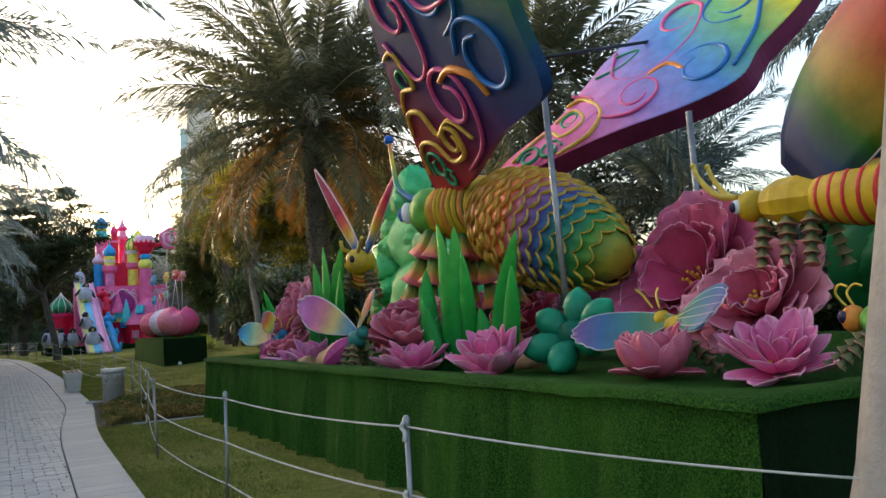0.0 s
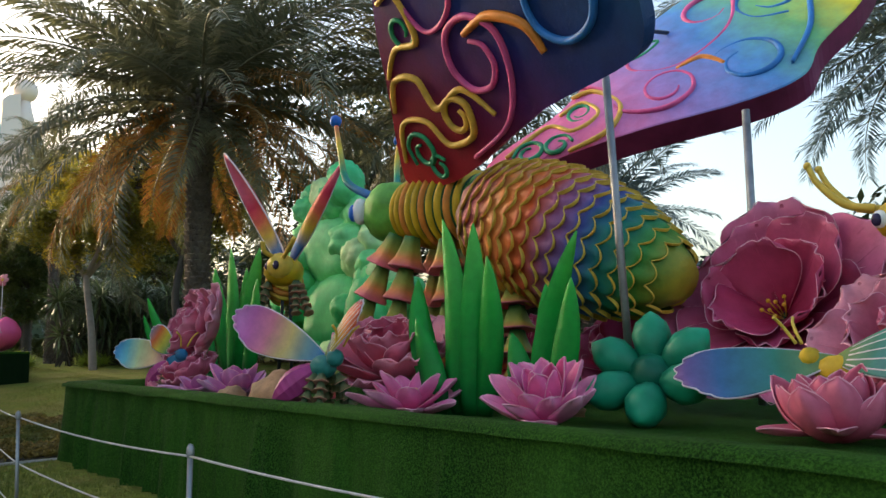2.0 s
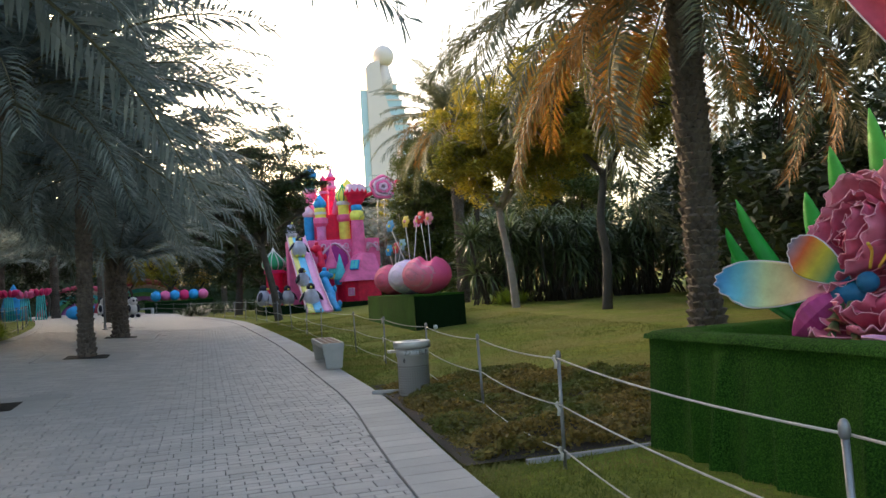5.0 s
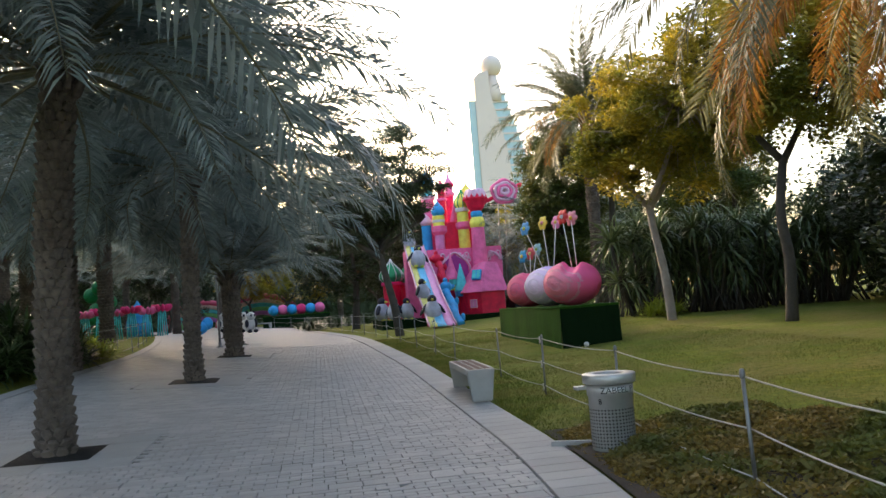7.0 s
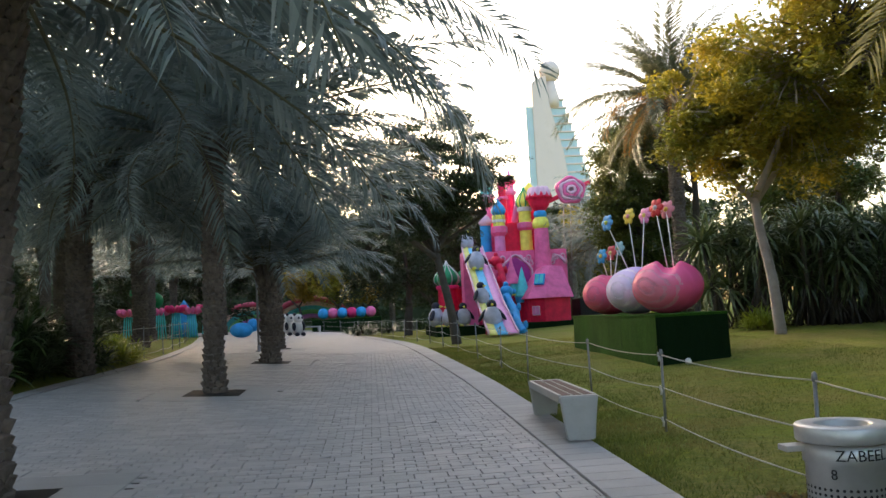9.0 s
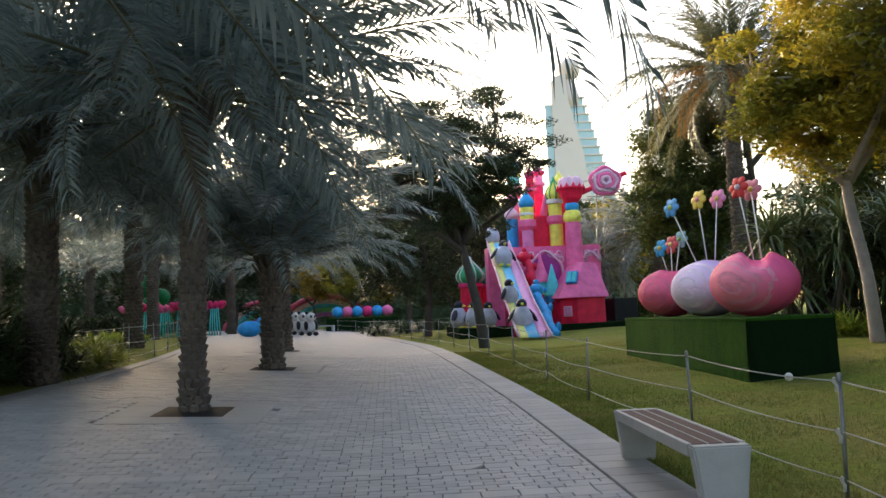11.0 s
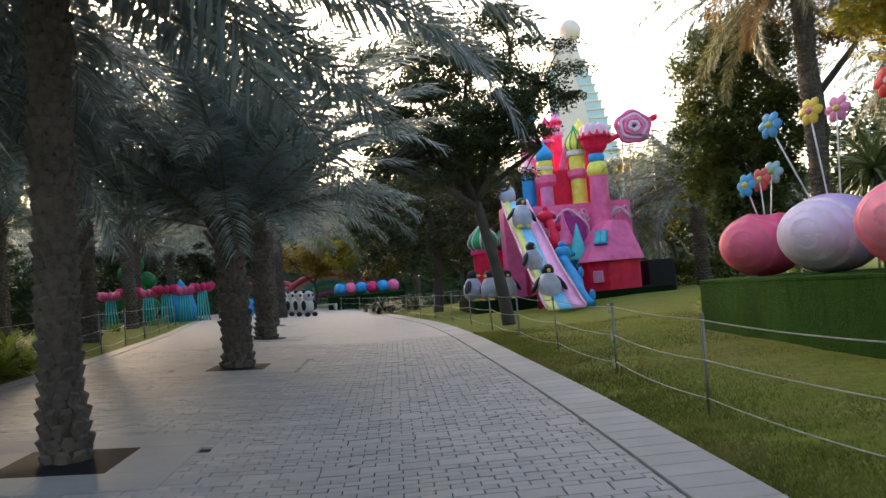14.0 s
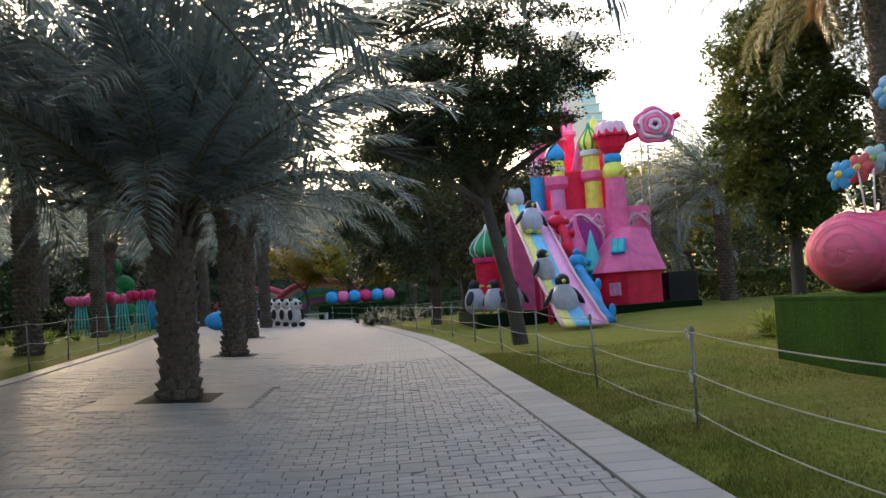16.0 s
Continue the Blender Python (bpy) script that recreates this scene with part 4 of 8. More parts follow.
def aim(o, d, roll=0.0):
    """A frame at o whose x runs along d."""
    d = Vector(d).normalized()
    return Matrix.Translation(o) @ d.to_track_quat("X", "Z").to_matrix().to_4x4() @ pose(0, 0, 0, roll)


def butterfly(name, m, label, tail, wings, body_mat, legs=True):
    b = thing(name, m, label, "butterfly figure", "butterflies")
    bm = bm_new()
    add_ball(bm, (0, 0.0, 0.42), (0.1, 0.17, 0.11), 14)
    body = part("body", bm, body_mat, b)
    bm = bm_new()
    add_ball(bm, (0.0, 0.19, 0.5), 0.08, 14)
    hd = part("head", bm, body_mat, b)
    for sx in (-1, 1):
        bm = bm_new()
        add_tube(bm, smooth_path([(sx * 0.04, 0.26, 0.6), (sx * 0.08, 0.33, 0.72), (sx * 0.14, 0.36, 0.78)], 4), 0.012, 6)
        part("antenna", bm, M_gold, hd)
    if tail:
        t = Vector(tail)
        c = Vector((0, -0.1, 0.4))
        q = t.to_track_quat("Z", "Y").to_matrix().to_4x4()
        bm = bm_new()
        rows = 7
        prof = []
        for i in range(rows * 2 + 1):
            s = i / (rows * 2)
            prof.append((max(0.012, 0.15 * math.sin(math.pi * (0.12 + 0.86 * s)) ** 0.8 * (1 if i % 2 else 0.96)), s * t.length))
        add_lathe(bm, prof, 8, m=Matrix.Translation(c) @ q)
        part("tail", bm, M_purple_tail, b, "ribbed magenta tail", smooth=False)
    for d, length, width, mat, roll in wings:
        fan_wing(b, aim((0, 0.02, 0.5), d, roll), length, width, mat)
    if legs:
        for x, y, fx, fy in ((-0.08, 0.1, -0.22, 0.22), (0.08, 0.1, 0.2, 0.24), (-0.08, 0.0, -0.28, 0.0), (0.08, 0.0, 0.26, 0.02), (-0.06, -0.08, -0.2, -0.2)):
            cone_leg(b, (x, y, 0.36), (fx, fy, 0.0), 5, 0.06, [M_leg_small, M_legrim_small])
    return b


butterfly("butterfly", pose(3.82, 9.15, FLOOR, 0, 0, 180), "butterfly with rainbow wings and a ribbed magenta tail", (0.28, -0.3, -0.3),
          [((0.4, -1.05, 0.42), 1.24, 0.21, M_bw1, 105), ((0.0, 0.65, 0.48), 0.82, 0.12, M_bw2, 70)], paint("teal_body", srgb(40, 120, 110), 0.5, 0.3, 5))
butterfly("butterfly", pose(4.05, 12.95, FLOOR, 0, 0, 180), "butterfly with blue tipped wings beside a pink rose", (0.2, -0.3, -0.32),
          [((0.42, -1.15, 0.06), 1.25, 0.2, M_bw4, 105), ((0.15, -0.42, 0.32), 0.6, 0.16, M_bw5, 100)], paint("blue_body", srgb(30, 110, 150), 0.5, 0.3, 5))
b3 = butterfly("butterfly", pose(5.22, 5.22, FLOOR + 0.0, 0, 0, 0), "butterfly with spread pastel wings over a lotus cup", None,
               [((-0.47, 0.93, -0.1), 1.08, 0.2, M_bw3, 125), ((-0.34, -0.89, 0.12), 0.98, 0.22, M_bw3, 55)], M_yellow, False)
cone_leg(b3, (0, -0.1, 0.3), (0.1, -0.4, 0.0), 5, 0.06, [M_leg_small, M_legrim_small])
cone_leg(b3, (0, 0.1, 0.3), (0.1, 0.25, 0.0), 5, 0.06, [M_leg_small, M_legrim_small])


def build_wasp():
    w = thing("wasp_figure", pose(6.28, 4.58, FLOOR + 0.04), "yellow wasp figure with rainbow wings on dark posts", "wasp figure")
    L = lambda x, y, z: Vector((x - 6.2, y - 4.6, z - FLOOR))
    bm = bm_new()
    add_ball(bm, L(6.15, 5.18, 2.33), 0.155, 16)
    head = part("head", bm, M_yellow, w)
    for sx in (-1, 1):
        bm = bm_new()
        add_ball(bm, L(6.15 + sx * 0.13, 5.26, 2.33), (0.05, 0.06, 0.07), 12)
        part("eye", bm, M_eye, head)
        bm = bm_new()
        add_ball(bm, L(6.15 + sx * 0.165, 5.27, 2.325), (0.03, 0.04, 0.05), 10)
        part("pupil", bm, M_pupil, head)
        bm = bm_new()
        p = smooth_path([L(6.15 + sx * 0.05, 5.32, 2.43), L(6.15 + sx * 0.08, 5.52, 2.48), L(6.15 + sx * 0.1, 5.7, 2.66), L(6.15 + sx * 0.1, 5.78, 2.82)], 4)
        add_tube(bm, p, [0.035 - 0.014 * i / len(p) for i in range(len(p))], 8)
        add_ball(bm, p[-1], 0.032, 8)
        part("antenna", bm, M_gold, head)
    bm = bm_new()
    add_lathe(bm, [(0.06, 0), (0.15, 0.06), (0.21, 0.22), (0.22, 0.42), (0.19, 0.62), (0.14, 0.72)], 10, m=Matrix.Translation(L(6.15, 5.06, 2.33)) @ pose(0, 0, 0, 92, 0, 0))
    part("thorax", bm, M_yellow, w, smooth=False)
    ma = Matrix.Translation(L(6.15, 4.46, 2.3)) @ pose(0, 0, 0, 94, 0, 0)
    fat = lambda s: max(0.02, 0.27 * math.sin(math.pi * (0.2 + 0.78 * s)) ** 0.7)
    bm = bm_new()
    add_lathe(bm, [(0.02, -0.01)] + [(fat(i / 20), 1.35 * i / 20) for i in range(21)], 20, m=ma)
    belly = part("abdomen", bm, M_yellow, w)
    for i in range(9):
        s0 = (i + 0.5) / 9.6
        bm = bm_new()
        add_lathe(bm, [(fat(s0) - 0.004, 1.35 * s0), (fat(s0) + 0.006, 1.35 * s0 + 0.008), (fat(s0 + 0.034) + 0.006, 1.35 * s0 + 0.04), (fat(s0 + 0.034) - 0.004, 1.35 * s0 + 0.048)], 20, m=ma)
        part("stripe", bm, M_red, belly, "thin red stripe")
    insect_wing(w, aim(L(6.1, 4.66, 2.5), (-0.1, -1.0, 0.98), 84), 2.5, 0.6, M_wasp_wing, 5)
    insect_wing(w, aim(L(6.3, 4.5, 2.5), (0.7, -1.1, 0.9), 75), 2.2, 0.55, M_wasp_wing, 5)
    for y in (4.98, 4.72, 4.48):
        for sx in (-1, 1):
            cone_leg(w, L(6.15 + sx * 0.12, y, 2.18), L(6.15 + sx * 0.24, y - 0.05, 1.72), 5, 0.075, [M_leg_small, M_legrim_small])
    for y in (4.85, 3.9):
        bm = bm_new()
        add_tube(bm, [L(6.15, y, 0.86), L(6.15, y, 2.2)], 0.025, 8)
        part("post", bm, M_black, w, "black support post")


build_wasp()


def build_small_bee():
    w = thing("small_bee", pose(5.5, 12.7, FLOOR) @ Matrix.Scale(1.08, 4), "small golden bee figure with upright rainbow wings on posts", "bee figure")
    bm = bm_new()
    add_ball(bm, (-0.05, 0, 1.5), (0.26, 0.24, 0.2), 18)
    part("body", bm, M_yellow, w)
    for i in range(6):
        r = 0.25 * math.sin(math.pi * (0.3 + 0.6 * i / 6)) ** 0.8
        bm = bm_new()
        add_lathe(bm, [(r * 0.85, 0.075 * i), (r, 0.075 * i + 0.02), (r, 0.075 * i + 0.06), (r * 0.85, 0.075 * i + 0.08)], 16, m=Matrix.Translation((0.02, 0.05, 1.45)) @ pose(0, 0, 0, -125, 0, -20))
        part("abdomen_band", bm, M_orange if i % 2 else M_gold, w)
    bm = bm_new()
    add_ball(bm, (-0.16, -0.1, 1.55), 0.17, 14)
    hd = part("head", bm, M_gold, w)
    for dx, dy in ((-0.08, 0.1), (0.06, -0.22)):
        bm = bm_new()
        add_tube(bm, smooth_path([(-0.2 + dx * 0.3, -0.12 + dy * 0.5, 1.66), (-0.3 + dx, -0.2 + dy, 1.72), (-0.34 + dx, -0.28 + dy * 1.6, 1.84)], 4), [0.03] * 9, 8)
        part("antenna", bm, M_gold, hd)
    for dy in (-0.1, 0.1):
        bm = bm_new()
        add_ball(bm, (-0.28, -0.1 + dy, 1.55), (0.04, 0.05, 0.06), 10)
        part("eye", bm, M_pupil, hd)
    insect_wing(w, aim((0.0, 0.08, 1.62), (-0.15, 0.78, 0.98), 80), 2.1, 0.15, M_small_wing, 3)
    insect_wing(w, aim((0.0, -0.08, 1.62), (0.1, -0.62, 0.75), 80), 1.45, 0.13, M_small_wing, 3)
    for x, y, fx, fy in ((-0.15, 0.18, -0.24, 0.34), (-0.2, 0.1, -0.32, 0.16), (0, -0.2, -0.08, -0.36), (0.05, -0.15, 0.05, -0.45), (0.1, 0.15, 0.2, 0.3)):
        cone_leg(w, (x, y, 1.36), (fx, fy, 0.95), 5, 0.075, [M_leg_small, M_legrim_small])
    for y in (-0.07, 0.09):
        bm = bm_new()
        add_tube(bm, [(0, y * 2.2, 0), (0, y, 1.4)], 0.022, 8)
        part("post", bm, M_black, w, "black support post")


build_small_bee()


def build_green_insect():
    w = thing("green_insect", pose(5.42, 3.5, FLOOR + 0.12) @ Matrix.Scale(0.78, 4), "green insect figure with an orange head and cup legs", "insect figure")
    bm = bm_new()
    add_ball(bm, (0, 0.25, 0.42), (0.11, 0.12, 0.13), 14)
    hd = part("head", bm, M_orange, w)
    bm = bm_new()
    add_ball(bm, (-0.09, 0.3, 0.44), (0.035, 0.05, 0.06), 10)
    part("eye", bm, M_pupil, hd)
    for dx in (-0.05, 0.06):
        bm = bm_new()
        add_tube(bm, smooth_path([(dx, 0.28, 0.54), (dx * 1.5, 0.36, 0.66), (dx * 2, 0.3, 0.74), (dx * 2, 0.22, 0.72)], 4), 0.012, 6)
        part("antenna", bm, M_gold, hd)
    bm = bm_new()
    add_ball(bm, (0.02, -0.02, 0.4), (0.18, 0.2, 0.17), 14)
    part("body", bm, M_limegreen, w)
    for x, y, fx, fy in ((-0.12, 0.05, -0.25, 0.38), (-0.12, -0.02, -0.35, 0.2), (0.1, 0, 0.25, 0.2), (0.1, -0.1, 0.2, -0.2)):
        cone_leg(w, (x, y, 0.3), (fx, fy, 0), 5, 0.07, [M_leg_small, M_legrim_small])


build_green_insect()


def lumpy_bush(name, m, label, lobes, mats):
    """A sculpted bush of swollen cloth lobes."""
    b = thing(name, m, label, "bush figure")
    for i, (x, y, z, rx, ry, rz) in enumerate(lobes):
        bm = bm_new()
        bmesh.ops.create_icosphere(bm, subdivisions=4, radius=1)
        for v in bm.verts:
            d = v.co.normalized()
            k = 0.92 + 0.16 * noise.noise(d * 1.8 + Vector((i * 7, 0, 0))) + 0.16 * abs(noise.noise(d * 3.2 + Vector((i * 3, 0, 5)))) + 0.07 * abs(noise.noise(d * 7 + Vector((0, i, 0))))
            v.co = Vector((x + d.x * rx * k, y + d.y * ry * k, z + d.z * rz * k))
        part("lobe", bm, mats[i % len(mats)], b)


rb = random.Random(11)
lobes = [(0.3, 0, 0.9, 0.8, 1.3, 0.95), (0.35, 0.3, 1.9, 0.7, 1.1, 0.8)]
for i in range(40):
    y, z = rb.uniform(-1.5, 1.45), 0.3 + 2.75 * (i / 39)
    half = 1.55 * (1 - (z / 3.5) ** 2.2) + 0.1
    y = max(-half, min(half, y * half / 1.4))
    lobes.append((rb.uniform(-0.45, -0.1) + 0.12 * z, y + 0.1 * z, z, 0.32, rb.uniform(0.26, 0.46), rb.uniform(0.24, 0.42)))
lumpy_bush("bush_figure", pose(7.0, 13.5, FLOOR + 0.13), "tall sculpted green bush of swollen cloth lobes", lobes, [M_bush, M_bush, M_bushlight])
lobes = [(0.3, 0, 0.7, 0.5, 1.2, 0.9)]
for i in range(12):
    lobes.append((rb.uniform(-0.2, 0.1), rb.uniform(-1.1, 1.1), rb.uniform(0.3, 1.75), 0.3, rb.uniform(0.4, 0.6), rb.uniform(0.4, 0.6)))
M_bush2 = paint("emerald_cloth", srgb(14, 120, 66), 0.5, 0.35, 2.5)
lumpy_bush("bush_figure", pose(7.4, 3.85, FLOOR + 0.13), "sculpted emerald bush behind the wasp figure", lobes, [M_bush2])
lumpy_bush("bush_figure", pose(6.5, 11.75, FLOOR + 0.1), "low dark green sculpted bush behind the bee's head", [(0, 0, 0.5, 0.4, 0.6, 0.7), (0.05, -0.35, 1.1, 0.3, 0.35, 0.35), (0, 0.4, 1.0, 0.3, 0.4, 0.5), (-0.1, 0.1, 0.3, 0.3, 0.5, 0.4)], [M_bush])

M_rock = paint("rock_cloth", srgb(172, 132, 96), 0.7, 0.5, 5, 30, 0.6, dirt_amount=0.7)


def rock(m, r, label):
    bm = bm_new()
    bmesh.ops.create_icosphere(bm, subdivisions=3, radius=1)
    for v in bm.verts:
        d = v.co.normalized()
        k = 1 + 0.3 * noise.noise(d * 1.6 + m.translation) + 0.22 * abs(noise.noise(d * 3.1))
        v.co = Vector((d.x * r[0] * k, d.y * r[1] * k, max(-0.25, d.z) * r[2] * k + 0.2 * r[2]))
    thing("rock", m, label, "rock", "rocks", data=mesh_of("rock", bm, M_rock))


rock(pose(3.95, 10.1, FLOOR), (0.25, 0.36, 0.28), "brown painted rock beside the lilac lotus")
rock(pose(3.75, 10.75, FLOOR), (0.14, 0.18, 0.16), "small cream brown painted rock on the turf")
rock(pose(5.2, 7.55, FLOOR), (0.15, 0.2, 0.12), "dark painted rock behind the lotus")


# ---- rope fence ----
def build_fence(name, label, posts, h=0.95, tie=None, tie_drop=0.15):
    f = thing(name, Matrix.Identity(4), label, "rope fence")
    bm = bm_new()
    add_tube(bm, [(0, 0, -0.1), (0, 0, h - 0.05)], 0.0155, 8)
    post_me = mesh_of("post", bm, M_metal)
    bm = bm_new()
    add_lathe(bm, [(0.016, h - 0.06), (0.021, h - 0.05), (0.023, h - 0.03), (0.021, h - 0.005), (0.012, h + 0.012), (0.003, h + 0.016)], 10)
    cap_me = mesh_of("cap", bm, M_metal)
    rnd = random.Random(3)
    for x, y in posts:
        p = part("post", post_me, None, f, m=pose(x, y, gz(x, y), rnd.uniform(-2, 2), rnd.uniform(-2, 2), 0))
        part("cap", cap_me, None, p)
    for k, z in enumerate((h - 0.05, h - 0.43, h - 0.79)):
        for (xa, ya), (xb, yb) in zip(([tie] if tie else []) + posts, posts[0 if tie else 1:]):
            a, b = Vector((xa, ya, gz(xa, ya) + z)), Vector((xb, yb, gz(xb, yb) + z))
            if tie and (xa, ya) == tie:
                a.z -= tie_drop
            sag = rnd.uniform(0.02, 0.045) * (1 + k * 0.2)
            bm = bm_new()
            add_tube(bm, [a.lerp(b, i / 10) - Vector((0, 0, sag * 4 * (i / 10) * (1 - i / 10))) for i in range(11)], 0.0065, 6)
            part("rope", bm, M_rope, f)
        for x, y in posts[::3]:
            bm = bm_new()
            add_tube(bm, [(x - 0.028, y, gz(x, y) + z + 0.025), (x - 0.03, y + 0.02, gz(x, y) + z), (x - 0.026, y - 0.02, gz(x, y) + z - 0.03), (x - 0.04, y - 0.035, gz(x, y) + z - 0.075)], 0.013, 6)
            part("knot", bm, M_rope, f)


build_fence("rope_fence", "grey steel posts with three sagging white ropes along the path", [(2.03, 4.18), (1.75, 7.25), (1.70, 10.51), (2.15, 14.09), (2.47, 16.96), (2.79, 20.5), (2.83, 23.82), (2.78, 26.75), (2.45, 30.1), (2.44, 33.2), (2.3, 36.3), (2.12, 39.5), (1.95, 42.8), (1.75, 46.4), (1.45, 50.2), (1.05, 54.0), (0.6, 58.0), (0.05, 62.4), (-0.7, 67.0), (-1.7, 72.0), (-2.9, 77.5), (-4.5, 83.0), (-6.7, 89.0)], h=0.94, tie=(3.1, 2.16))
build_fence("rope_fence", "grey steel posts and ropes round the shaded lawn", [(-8.0, 34.5), (-7.15, 39.0), (-7.35, 42.0), (-7.75, 44.9), (-8.25, 48.2), (-8.9, 52.0), (-9.7, 56.0), (-10.6, 60.5), (-12.5, 64.0), (-16, 66.5)])
build_fence("rope_fence", "rope fence across the end of the path", [(-1.5, 74.0), (0.5, 77.0), (2.5, 79.0), (4.5, 80.0)])


# ---- bench and litter bin ----
M_bench = paint("bench_plaster", (0.40, 0.39, 0.37), 0.6, 0.12, 4, 60, 0.2)
mw = Mat("bench_wood", 0.7)
mw.p.inputs["Specular IOR Level"].default_value = 0.2
mw.col(mw.mix(mw.noise(6, 5, 0.7, (14, 1, 1)), (0.045, 0.022, 0.018), (0.12, 0.062, 0.05)))
mw.bump(mw.noise(10, 4, 0.7, (20, 1, 1)), 0.3, 0.005)
M_wood = mw.m


def bench(m, label):
    b = thing("bench", m, label, "bench", "path benches")
    for y in (-1.09, 1.09):
        bm = bm_new()
        prof = [(-0.15, 0.0), (0.15, 0.0), (0.2, 0.40), (0.215, 0.485), (-0.215, 0.485), (-0.2, 0.40)]
        a = [bm.verts.new((x, y - 0.06, z)) for x, z in prof]
        c = [bm.verts.new((x, y + 0.06, z)) for x, z in prof]
        bm.faces.new(a)
        bm.faces.new(c[::-1])
        for i in range(6):
            bm.faces.new((a[i], c[i], c[(i + 1) % 6], a[(i + 1) % 6]))
        bmesh.ops.recalc_face_normals(bm, faces=bm.faces)
        bmesh.ops.bevel(bm, geom=list(bm.edges), offset=0.014, segments=2, affect="EDGES")
        part("end_block", bm, M_bench, b, "pale grey tapered end block", smooth=False)
    for i in range(3):
        bm = bm_new()
        add_box(bm, -0.17 + i * 0.117, -0.064 + i * 0.117, -1.028, 1.028, 0.455, 0.488, 0.006)
        part("slat", bm, M_wood, b, smooth=False)
    for x in (-0.0585, 0.0585):
        bm = bm_new()
        add_box(bm, x - 0.0045, x + 0.0045, -1.028, 1.028, 0.455, 0.491, 0.002)
        part("fillet", bm, M_bench, b, "thin pale strip between the slats", smooth=False)
    for s in (-1, 1):
        bm = bm_new()
        add_box(bm, s * 0.195 - 0.02, s * 0.195 + 0.02, -1.028, 1.028, 0.40, 0.492, 0.008)
        part("edge_rail", bm, M_bench, b, "pale grey edge rail", smooth=False)
    for y in (-0.4, 0.4):
        bm = bm_new()
        add_box(bm, -0.17, 0.17, y - 0.03, y + 0.03, 0.41, 0.453, 0.005)
        part("cross_rail", bm, M_bench, b, smooth=False)


bench(pose(1.79, 24.62, gz(1.79, 24.6) + 0.02, 0, 0, -2), "concrete bench with dark wooden slats on the kerb")
bench(pose(-5.6, 78.5, gz(-5.6, 78.5) + 0.02, 0, 0, 70), "far concrete bench beside the end of the path")


def glyphs(text, size):
    cu = bpy.data.curves.new("t", "FONT")
    cu.body, cu.size, cu.extrude, cu.resolution_u, cu.align_x = text, size, 0.0015, 2, "CENTER"
    ob = bpy.data.objects.new("t", cu)
    scene.collection.objects.link(ob)
    bpy.context.view_layer.update()
    me = bpy.data.meshes.new_from_object(ob.evaluated_get(bpy.context.evaluated_depsgraph_get()))
    bpy.data.objects.remove(ob)
    return me


def litter_bin(m):
    b = thing("litter_bin", m, "round brushed steel litter bin with perforated sides and lettering", "litter bin")
    bm = bm_new()
    add_lathe(bm, [(0.02, 0.02), (0.215, 0.02), (0.22, 0.04), (0.22, 0.56), (0.232, 0.57), (0.232, 0.68), (0.03, 0.68)], 40)
    body = part("body", bm, M_steel, b)
    bm = bm_new()
    add_lathe(bm, [(0.14, 0.66), (0.232, 0.685), (0.258, 0.687), (0.265, 0.695), (0.265, 0.772), (0.258, 0.78), (0.165, 0.784), (0.152, 0.776), (0.148, 0.66)], 40)
    part("lid_ring", bm, M_steel, b, "thick steel lid ring with a round opening")
    bm = bm_new()
    add_lathe(bm, [(0.005, 0.66), (0.142, 0.66), (0.142, 0.662), (0.005, 0.662)], 24)
    part("opening", bm, M_black, b, "dark opening")
    verts, faces = [], []
    for r in range(12):
        for k in range(40):
            a = k * math.tau / 40
            z = 0.07 + r * 0.033
            c = Vector((0.2212 * math.cos(a), 0.2212 * math.sin(a), z))
            t = Vector((-math.sin(a), math.cos(a), 0))
            i = len(verts)
            verts += [tuple(c + 0.0095 * (math.cos(q * math.tau / 6) * t + math.sin(q * math.tau / 6) * Vector((0, 0, 1)))) for q in range(6)]
            faces.append(tuple(range(i, i + 6)))
    part("perforation", pymesh("perforation", verts, faces, M_black), None, body, "rows of round holes")["kind"] = "stuff"
    bm = bm_new()
    add_box(bm, -0.34, -0.2, 0.02, 0.13, 0.63, 0.665, 0.005)
    part("ash_tray", bm, M_steel, b, "small side ash tray", smooth=False)
    for text, size, z, name, turn in (("ZABEEL P", 0.088, 0.598, "lettering", -0.30), ("8", 0.082, 0.492, "numeral", -1.15)):
        me = glyphs(text, size)
        for v in me.vertices:
            a = -math.pi / 2 + 0.32 + turn + v.co.x / 0.234
            r = (0.2335 if name == "lettering" else 0.2215) + max(0, v.co.z)
            v.co = (r * math.cos(a), r * math.sin(a), z + v.co.y)
        me.materials.clear()
        me.materials.append(M_black)
        part(name, me, None, body, "black lettering")


litter_bin(pose(2.22, 19.2, gz(2.2, 19.2), 0, 0, 0))


